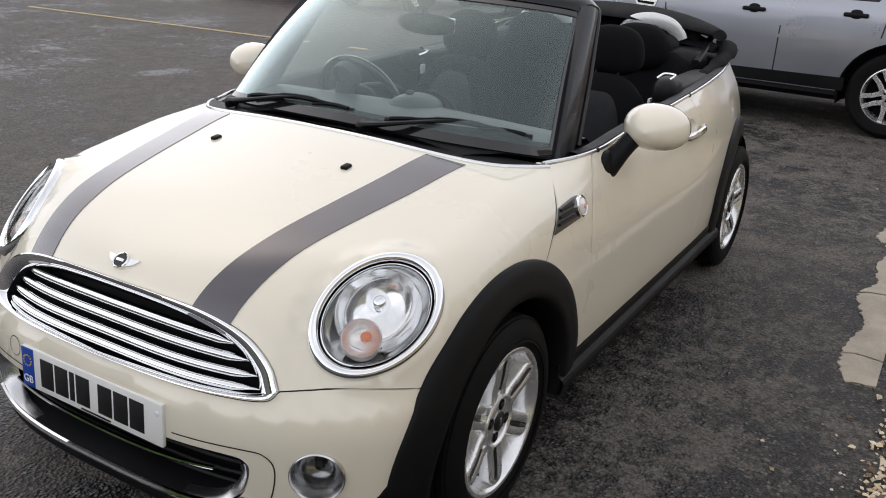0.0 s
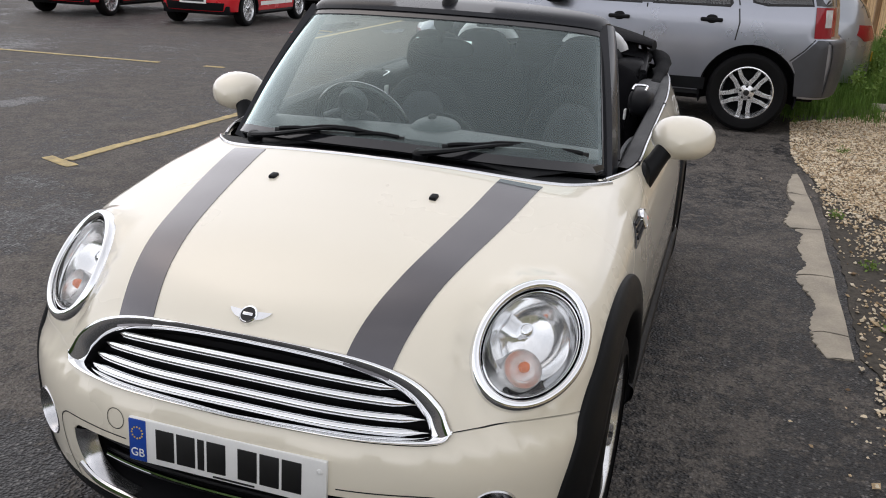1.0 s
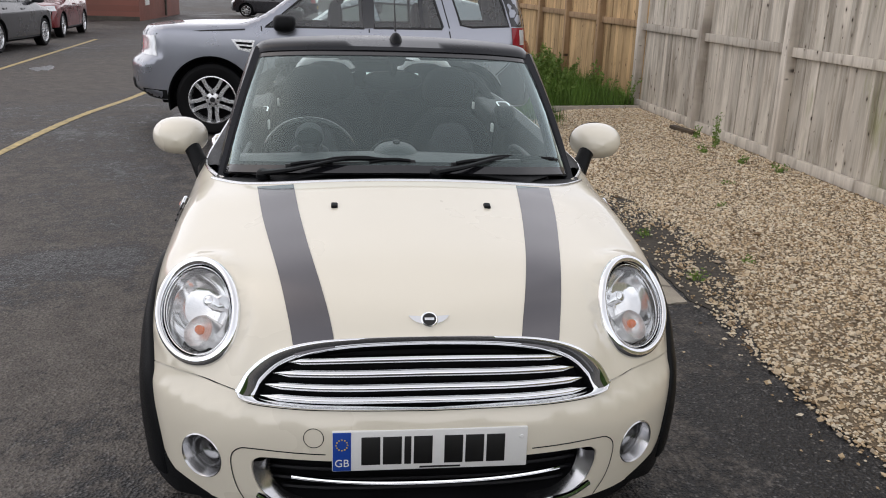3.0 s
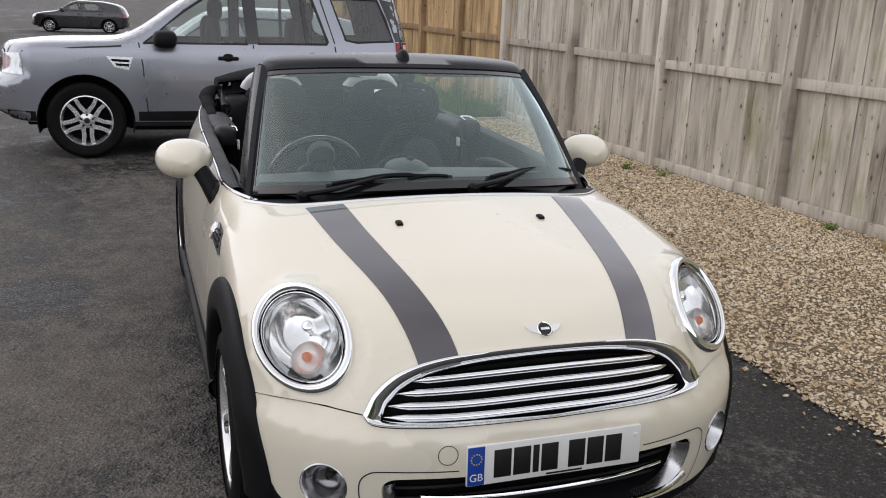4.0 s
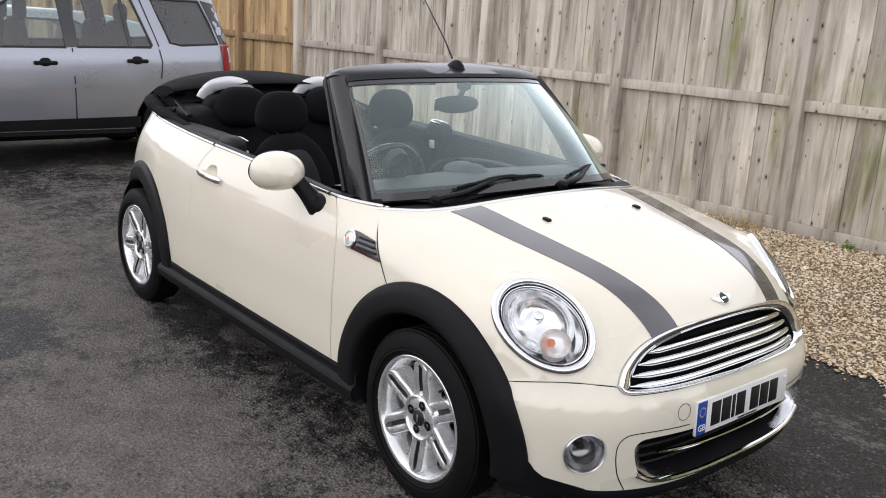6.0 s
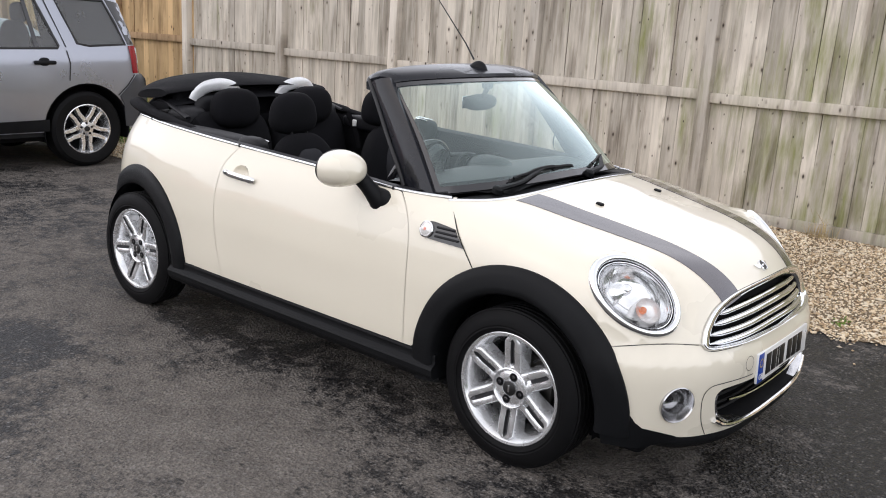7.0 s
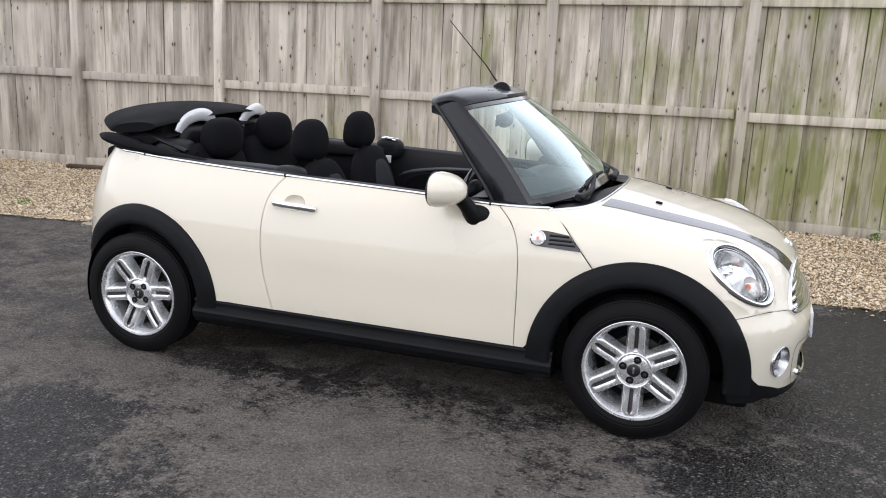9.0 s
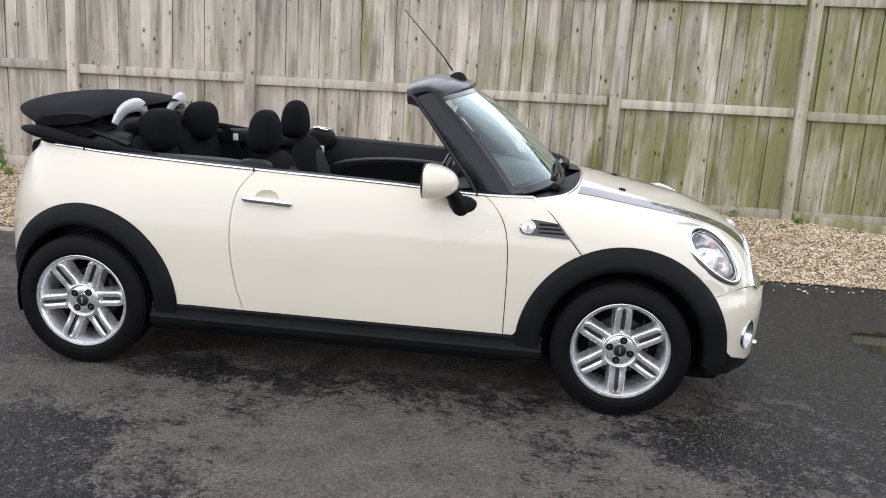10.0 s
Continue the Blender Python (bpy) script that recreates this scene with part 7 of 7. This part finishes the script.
hatch_side = pch([.15, .4, .7, .9, 1.0, 1.3, 1.5], [.79, .81, .815, .79, .76, .62, .52])
hatch = dict(paint=RED, side=hatch_side, taper=pch([-1.8, -1.3, 0, 1.2, 1.8], [.09, .02, 0, .02, .10]),
             top=pch([-1.8, -1.65, -1.3, -.5, .1, .45, .95, 1.1, 1.5, 1.75, 1.9], [1.05, 1.20, 1.40, 1.49, 1.46, 1.36, 1.03, .97, .90, .80, .68]),
             nose=pch([.15, .4, .6, .75, .9], [1.74, 1.79, 1.78, 1.73, 1.62]), tail=pch([.15, .4, .7, 1.0, 1.4], [-1.68, -1.75, -1.74, -1.66, -1.40]),
             round=.42, round_rear=.40, mid=.6, ends=(1.66, -1.60), front_axle=1.15, rear_axle=-1.15, wheel=.305, arch=.36, sill=.27, tyre=.195, rim=.215, spokes=5, belt=.98,
             windows=[dict(loop=[(.80, .97), (.40, 1.24), (.15, 1.32), (-.30, 1.35), (-.34, .98)]), dict(loop=[(-.42, .98), (-.38, 1.35), (-.85, 1.30), (-1.05, 1.0)])],
             screens=[dict(loop=[(.98, .52), (1.02, 0), (.98, -.52), (.46, -.44), (.42, 0), (.46, .44)])],
             cuts=[[(.80, .95), (.78, .6), (.74, .33)], [(-.38, .95), (-.42, .6), (-.40, .33)]],
             side_panels=[("white_side_stripe", [(.70, .36), (.70, .43), (-.72, .43), (-.72, .36)], WHITE, .003, "white stripe along the sill")],
             front_panels=[("headlamp", ell(.52, .72, .105, .085), LAMP, .010, "round clear headlamp"), ("fog_lamp", ell(.54, .56, .05, .045), LAMP, .010, "small round lamp"), ("lower_intake", [(-.55, .28), (-.58, .42), (.58, .42), (.55, .28)], DARK, .006, "black lower intake"), ("bright_bar", [(-.22, .675), (-.22, .70), (.22, .70), (.22, .675)], CHROME, .012, "bright nose bar"), ("number_plate", [(-.26, .40), (-.26, .51), (.26, .51), (.26, .40)], WHITE, .016, "white number plate with a plain bar"), ("plate_bar", [(-.20, .43), (-.20, .48), (.22, .48), (.22, .43)], INK, .019, "")],
             rear_panels=[], pairs=("headlamp", "fog_lamp"), handles=[(-.20, .80)], handle_mat=RED, mirror=(.66, .98), mirror_mat=RED, seats=(-.1,))
road_car("small_red_car", "small bright red hatchback with white side stripe", pose(-12.55, -8.52, -.234, 0, -1.2, 3.5), hatch)
coupe = dict(hatch)
road_car("small_red_car", "bright red small car seen low at the lot's far side", pose(-12.3, -11.35, -.226, 0, -1.2, 4), coupe)

hb_side = pch([.15, .4, .75, .95, 1.05, 1.3, 1.5], [.87, .895, .90, .88, .84, .70, .60])
hb = dict(paint=GRAPHITE, side=hb_side, taper=pch([-2.2, -1.7, 0, 1.5, 2.2], [.10, .02, 0, .02, .12]),
          top=pch([-2.2, -2.0, -1.6, -.8, 0, .35, 1.0, 1.2, 1.7, 2.1, 2.3], [1.12, 1.22, 1.38, 1.49, 1.50, 1.42, 1.04, .99, .92, .82, .72]),
          nose=pch([.15, .4, .6, .8, .95], [2.10, 2.19, 2.18, 2.12, 2.0]), tail=pch([.15, .4, .75, 1.0, 1.4], [-2.08, -2.18, -2.18, -2.10, -1.85]),
          round=.36, round_rear=.33, mid=.6, ends=(2.04, -2.02), front_axle=1.34, rear_axle=-1.34, wheel=.325, arch=.385, sill=.29, tyre=.215, rim=.235, spokes=5, belt=1.0,
          windows=[dict(loop=[(.88, 1.02), (.42, 1.30), (.10, 1.38), (-.05, 1.02)]), dict(loop=[(-.12, 1.02), (.02, 1.38), (-.75, 1.36), (-1.15, 1.12), (-1.05, 1.04)])],
          screens=[dict(loop=[(1.06, .60), (1.12, 0), (1.06, -.60), (.42, -.50), (.38, 0), (.42, .50)])],
          cuts=[[(.92, .98), (.88, .6), (.84, .36)], [(-.08, .98), (-.10, .36)], [(-1.08, .98), (-.95, .7), (-.88, .5)]],
          rear_panels=[("tail_lamp", [(.50, .78), (.52, .93), (.80, .95), (.84, .84), (.78, .77)], REDLENS, .010, "red tail lamp"), ("number_plate", [(-.27, .50), (-.27, .61), (.27, .61), (.27, .50)], YELLOW_PLATE, .016, "yellow number plate with a plain bar"), ("plate_bar", [(-.21, .53), (-.21, .58), (.21, .58), (.21, .53)], INK, .019, ""), ("tail_badge", ell(0, .86, .045, .045), CHROME, .012, "round bright tail badge"), ("rear_glass", [(-.55, 1.02), (-.48, 1.28), (.48, 1.28), (.55, 1.02)], GLOSSBLACK, .004, "")],
          front_panels=[("headlamp", [(.50, .68), (.52, .82), (.78, .84), (.82, .72)], LAMP, .010, "clear headlamp"), ("front_grille", [(-.45, .66), (-.45, .76), (.45, .76), (.45, .66)], GLOSSBLACK, .006, ""), ("lower_grille", [(-.55, .30), (-.55, .44), (.55, .44), (.55, .30)], DARK, .006, "")],
          pairs=("headlamp", "tail_lamp"), handles=[(-.02, .88), (-.98, .90)], handle_mat=GRAPHITE, mirror=(.74, 1.02), mirror_mat=GRAPHITE, seats=(.0, -.9))
road_car("dark_hatchback", "dark graphite five-door hatchback with yellow rear plate", pose(-17.35, -7.88, -.341, 0, 1.2, 177), hb)
saloon = dict(hb)
saloon.update(paint=MAROON, handle_mat=MAROON, mirror_mat=GRAPHITE)
road_car("red_saloon", "dark red saloon parked beyond the hatchback", pose(-23.2, -8.35, -.466, 0, -1.2, 3), saloon)
grey = dict(hb)
grey.update(paint=SILVER, handle_mat=SILVER, mirror_mat=SILVER)
road_car("silver_hatchback", "silver-grey hatchback parked behind the off-roader", pose(-8.85, .36, -.15, 0, 0, -91), grey)
black = dict(hb)
road_car("dark_hatchback", "black hatchback far across the lot", pose(-44, -3.0, -.93, 0, 0, -96), black)


# ---------------------------------------------------------------- far building, weeds and trees
def brick_material():
    m, n, l, b = material("painted_red_brick")
    tc = n.new("ShaderNodeTexCoord")
    mp = n.new("ShaderNodeMapping")
    mp.inputs["Rotation"].default_value = (radians(90), 0, radians(90))
    br = n.new("ShaderNodeTexBrick")
    br.inputs["Scale"].default_value = 1.0
    br.inputs["Brick Width"].default_value, br.inputs["Row Height"].default_value, br.inputs["Mortar Size"].default_value = .225, .075, .006
    br.inputs["Color1"].default_value, br.inputs["Color2"].default_value, br.inputs["Mortar"].default_value = (.20, .075, .055, 1), (.25, .10, .075, 1), (.17, .085, .07, 1)
    l.new(tc.outputs["Object"], mp.inputs["Vector"])
    l.new(mp.outputs["Vector"], br.inputs["Vector"])
    l.new(mix(m, ramp(m, noise_at(m, .8, 4), (.35, 0.0), (.7, .5)), br.outputs["Color"], (.15, .07, .055)), b.inputs["Base Color"])
    b.inputs["Roughness"].default_value = .85
    return m


def far_building():
    h = thing("brick_building", "low red-painted brick building at the end of the lot", "building")
    z0 = -.022 * 32 - .05
    part("wall", box(bmesh.new(), (-44, -21, z0 - .3), (-34.0, -7.8, 3.4), .02), brick_material(), h)
    part("plinth", box(bmesh.new(), (-34.0, -21, z0 - .2), (-33.95, -7.8, z0 + .22), .01), DIRT, h, "dark damp plinth")
    part("roof", box(bmesh.new(), (-44.3, -21.3, 3.4), (-33.7, -7.5, 3.6), .02), GRAPHITE, h)
    door = part("door", box(bmesh.new(), (-35.9, -7.82, z0 + .62), (-35.2, -7.74, z0 + 1.62), .01), WHITE, h, "pale metal panel on the wall")
    part("downpipe", tube(bmesh.new(), [(-39.5, -7.7, z0), (-39.5, -7.7, 3.3)], .05, 10), DIRT, h)


far_building()
GRASS = simple("grass_blades", (.14, .25, .048), .7, vary=.45, scale=3, fine=60, specular=.2)
WEED = simple("weed_leaves", (.20, .31, .07), .65, vary=.4, scale=4, fine=60, specular=.25)
LEAFY = simple("tree_leaves", (.045, .085, .018), .7, vary=.5, scale=1.5, fine=30, specular=.2)
BARK = simple("tree_bark", (.10, .075, .05), .9, vary=.4, scale=5, fine=60, relief=.01)


def blades(name, pts, height, width, mat, label, category, seed, lean=.35):
    """Many narrow bent blades joined into one mesh."""
    r = np.random.default_rng(seed)
    n = len(pts)
    a = r.uniform(0, 2 * np.pi, n)
    d, s = np.column_stack([np.cos(a), np.sin(a)]), np.column_stack([-np.sin(a), np.cos(a)])
    h = height * np.exp(r.normal(0, .35, n))
    w = width * r.uniform(.6, 1.3, n)
    b = h * r.uniform(.1, 1, n) * lean
    z = bank(pts[:, 0], pts[:, 1])
    v = []
    for t, ww in ((0, 1.0), (.5, .8), (1.0, .12)):
        c = pts + d * (b * t * t)[:, None]
        zz = z + h * (t - .25 * t * t * b / np.maximum(h, 1e-6))
        v += [np.column_stack([c + s * (w * ww / 2)[:, None], zz]), np.column_stack([c - s * (w * ww / 2)[:, None], zz])]
    v = np.stack(v, 1)
    f = np.array([(0, 1, 3, 2), (2, 3, 5, 4)])[None] + 6 * np.arange(n)[:, None, None]
    me = bpy.data.meshes.new(name)
    me.from_pydata(v.reshape(-1, 3), [], f.reshape(-1, 4))
    me.materials.append(mat)
    return tagged(new(name, me), label, category, kind="stuff")


r_ = np.random.default_rng(31)
gx = r_.uniform(-13.5, -7.05, 26000)
gy = 1.45 + (fence_y(gx) - 1.5) * r_.uniform(0, 1, 26000)
keep = gy > 1.45 + .25 * np.sin(gx * 3.1)
blades("grass", np.column_stack([gx, gy])[keep], .16, .009, GRASS, "long green grass beside the fence", "grass", 32)
gx = -7.05 + r_.normal(0, .12, 1600) + r_.uniform(-.2, .9, 1600)
gy = r_.uniform(1.50, 2.5, 1600)
blades("grass", np.column_stack([gx, gy]), .10, .008, GRASS, "ragged grass at the end of the gravel", "grass", 33)
patch("grass_soil", [(-14, 1.3), (-7.0, 1.5), (-7.0, fence_y(-7) - .02), (-14, fence_y(-14) - .02)], DIRT, "dark soil under the grass", "soil", .004, .3)


def leaf_cloud(bm_v, bm_f, c, size, n, leaf, r):
    """Leaves scattered through an uneven clump."""
    for _ in range(n):
        d = r.normal(0, 1, 3)
        d /= np.linalg.norm(d)
        p = np.array(c) + d * np.array(size) * r.uniform(.35, 1.0) ** .5
        u = r.normal(0, 1, 3)
        u /= np.linalg.norm(u)
        w = np.cross(u, r.normal(0, 1, 3))
        w /= np.linalg.norm(w)
        l = leaf * r.uniform(.6, 1.4)
        k = len(bm_v)
        bm_v += [tuple(p - u * l), tuple(p + w * l * .45), tuple(p + u * l), tuple(p - w * l * .45)]
        bm_f.append((k, k + 1, k + 2, k + 3))


def weed(x, y, h, seed, leaf=.035, spread=.10, label="green nettle-like weed growing by the fence"):
    r = np.random.default_rng(seed)
    t = thing("weed", label, "weed", "weeds along the fence", Matrix.Translation((x, y, float(bank(x, y)))))
    v, f = [], []
    bm = bmesh.new()
    for k in range(max(2, int(h * 9))):
        a, s = r.uniform(0, 2 * math.pi), r.uniform(.3, 1) * spread
        hh = h * r.uniform(.55, 1)
        tip = (s * math.cos(a), s * math.sin(a), hh)
        tube(bm, [(tip[0] * .1, tip[1] * .1, -.02), (tip[0] * .45, tip[1] * .45, hh * .5), tip], [.004, .003, .0015], 5)
        for u in np.linspace(.15, 1, int(8 + h * 16)):
            leaf_cloud(v, f, (tip[0] * u, tip[1] * u, hh * u), (.04, .04, .03), 4, leaf * (1.2 - .5 * u), r)
    tagged(part("stalk_tuft", bm, WEED, t), kind="stuff")
    tagged(link_mesh("foliage", v, f, WEED, t, smooth=False), kind="stuff")


rw = random.Random(41)
for k in range(44):
    x = -7.25 - rw.random() ** 1.3 * 4.8
    weed(x, fence_y(x) - .10 - rw.random() ** 1.6 * 1.5, .20 + rw.random() * .38, 50 + k, .030, .22, "tall leafy weed in the grass by the fence")
for x, dy, h in ((-4.9, .25, .16), (-4.35, .3, .36), (-4.15, .5, .10), (-3.2, .25, .10), (-1.2, .2, .07), (.35, .12, .06), (2.75, .10, .10), (3.35, .2, .08), (-3.6, .4, .09)):
    weed(x, fence_y(x) - dy, h, int(1000 + x * 37), .018, .06)
for x, dy, h in ((-2.9, .9, .035), (-2.2, 1.3, .04), (-.9, 1.75, .05), (1.65, 2.15, .04), (3.1, .5, .04), (-.62, 2.2, .06), (-4.6, 1.9, .06), (-1.5, 2.15, .05), (-2.5, 2.2, .05), (-6.7, 2.1, .12), (-6.4, 2.0, .10), (-6.9, 1.7, .14), (-5.9, 2.15, .07)):
    weed(x, fence_y(x) - dy, h, int(1000 + x * 37), .013, .06, "small sparse green sprig growing through the gravel")
STRAW = simple("dry_straw_grass", (.46, .36, .19), .8, vary=.35, scale=5, fine=60, specular=.2)
for x, y, w in ((-.62, 3.80, .10), (-.42, 3.84, .08), (.9, 3.98, .06)):
    q_ = r_.normal(0, 1, (70, 2)) * (w, .03) + (x, y)
    blades("grass", q_, .13, .005, STRAW, "dry straw-coloured grass tuft at the foot of the fence", "grass", int(x * 100) + 300, .9)


def edging():
    e = tagged(part("edging_board", box(bmesh.new(), (-.02, 0, -.05), (.02, 1.25, .055), .005), POST), "low grey timber edging board before the grass", "edging board")
    e.matrix_basis = pose(-7.02, 2.45, .02, 1.5, 0, 0)


edging()


def log(x, y, L, seed):
    t = tagged(part("wood_offcut", box(bmesh.new(), (-L / 2, -.035, 0), (L / 2, .035, .045), .012), BARK), "weathered timber offcut lying on the gravel", "offcut")
    t.matrix_basis = pose(x, y, float(bank(x, y)) + .006, 4, 0, 12)


log(-5.3, fence_y(-5.3) - .22, .42, 1)


def edge_board(x0, x1):
    t = tagged(part("border_board", box(bmesh.new(), (0, -.02, -.02), (x1, .02, .09), .006), WOOD), "dark timber border board on the gravel by the fence", "border board")
    t.matrix_basis = pose(x0, fence_y(x0) - .06, .065, 0, 0, -28)


edge_board(3.33, 1.8)


def tree(x, y, h, seed, label):
    r = np.random.default_rng(seed)
    t = thing("tree", label, "tree", "trees behind the fence", Matrix.Translation((x, y, 0)))
    bm = bmesh.new()
    tube(bm, [(0, 0, -.3), (.05, .02, h * .35), (0, .05, h * .8)], [.14, .10, .03], 10)
    tips = []
    for k in range(11):
        a, z = k * 2.4 + r.uniform(-.3, .3), h * r.uniform(.3, .7)
        l = h * r.uniform(.2, .36)
        tip = (l * math.cos(a), l * math.sin(a), z + l * .6)
        tube(bm, [(0, 0, z), (tip[0] * .5, tip[1] * .5, z + l * .25), tip], [.05, .03, .01], 6)
        tips.append(tip)
    part("trunk", bm, BARK, t)
    v, f = [], []
    for tip in tips + [(0, 0, h * .85), (.3, .2, h * .7), (-.3, 0, h * .6)]:
        for _ in range(5):
            leaf_cloud(v, f, np.array(tip) + r.normal(0, .28, 3), (.42, .42, .32), 170, .055, r)
    link_mesh("crown", v, f, LEAFY, t, smooth=False)


tree(5.0, 7.4, 3.6, 71, "leafy green tree showing over the fence")
tree(6.9, 7.6, 3.9, 72, "leafy green tree showing over the fence")
PUDDLE = simple("wet_puddle_film", (.012, .012, .013), .03, vary=.1, specular=.6)


def puddle(x, y, a, b, rz, seed):
    rr = random.Random(seed)
    loop = [np.array((a * math.cos(t) * rr.uniform(.7, 1.1), b * math.sin(t) * rr.uniform(.6, 1.1))) for t in np.linspace(0, 2 * math.pi, 16, endpoint=False)]
    loop = curve(loop, 4, True)
    c, s = math.cos(radians(rz)), math.sin(radians(rz))
    p, f = fill([[(x + c * q[0] - s * q[1], y + s * q[0] + c * q[1]) for q in loop]], .15)
    ob = sheet("puddle", np.column_stack([p, bank(p[:, 0], p[:, 1]) + .004]), np.tile((0, 0, 1.0), (len(p), 1)), f, PUDDLE, None, depth=.003)
    tagged(ob, "shallow dark rain puddle on the tarmac", "puddle", "puddles", "structure")


puddle(-12.2, -6.45, 1.9, .42, 4, 1)
puddle(-12.7, -5.3, .55, .22, 5, 2)
puddle(2.95, .62, .22, .30, 8, 3)


def hedge(name, a, b, h, seed, label):
    """A dense row of bushes: an uneven leafy bank."""
    r = np.random.default_rng(seed)
    a, b = np.array(a, float), np.array(b, float)
    d = b - a
    L = np.linalg.norm(d)
    d /= L
    nrm = np.array((-d[1], d[0]))
    rows = []
    for i in range(int(L / .5) + 1):
        s = i * .5
        top = h * (.72 + .38 * noise.noise(Vector((s * .16, seed, 0))) + .16 * noise.noise(Vector((s * .7, seed, 3))))
        row = []
        for j in range(13):
            t = math.pi * j / 12
            w = 1.5 * (1 + .35 * noise.noise(Vector((s * .5, j * .6, seed))))
            q = a + d * s + nrm * math.cos(t) * w
            row.append((q[0], q[1], -.7 + (top + .7) * math.sin(t) ** .6 * (1 + .10 * noise.noise(Vector((s * .9, j * .9, seed + 5))))))
        rows.append(row)
    v, f = grid(rows)
    v, f = list(v), list(f)
    for _ in range(5200):
        k = r.integers(0, len(rows) * 13)
        p = np.array(v[k]) + r.normal(0, .18, 3)
        leaf_cloud(v, f, p, (.2, .2, .2), 2, .13, r)
    ob = link_mesh(name, v, f, LEAFY, None, smooth=False)
    tagged(ob, label, "hedge", kind="stuff")


# out of view: two hedges added to darken reflections near the horizon
hedge("far_hedge", (22, -30), (20, 14), 4.6, 81, "tall dark green hedge out of view, added for reflections")
hedge("far_hedge", (20, -27), (-6, -30), 4.2, 82, "tall dark green hedge out of view, added for reflections")
hedge("bush_row", (3.0, 6.9), (13.0, 7.4), 3.35, 83, "dark green bushes just showing over the fence")
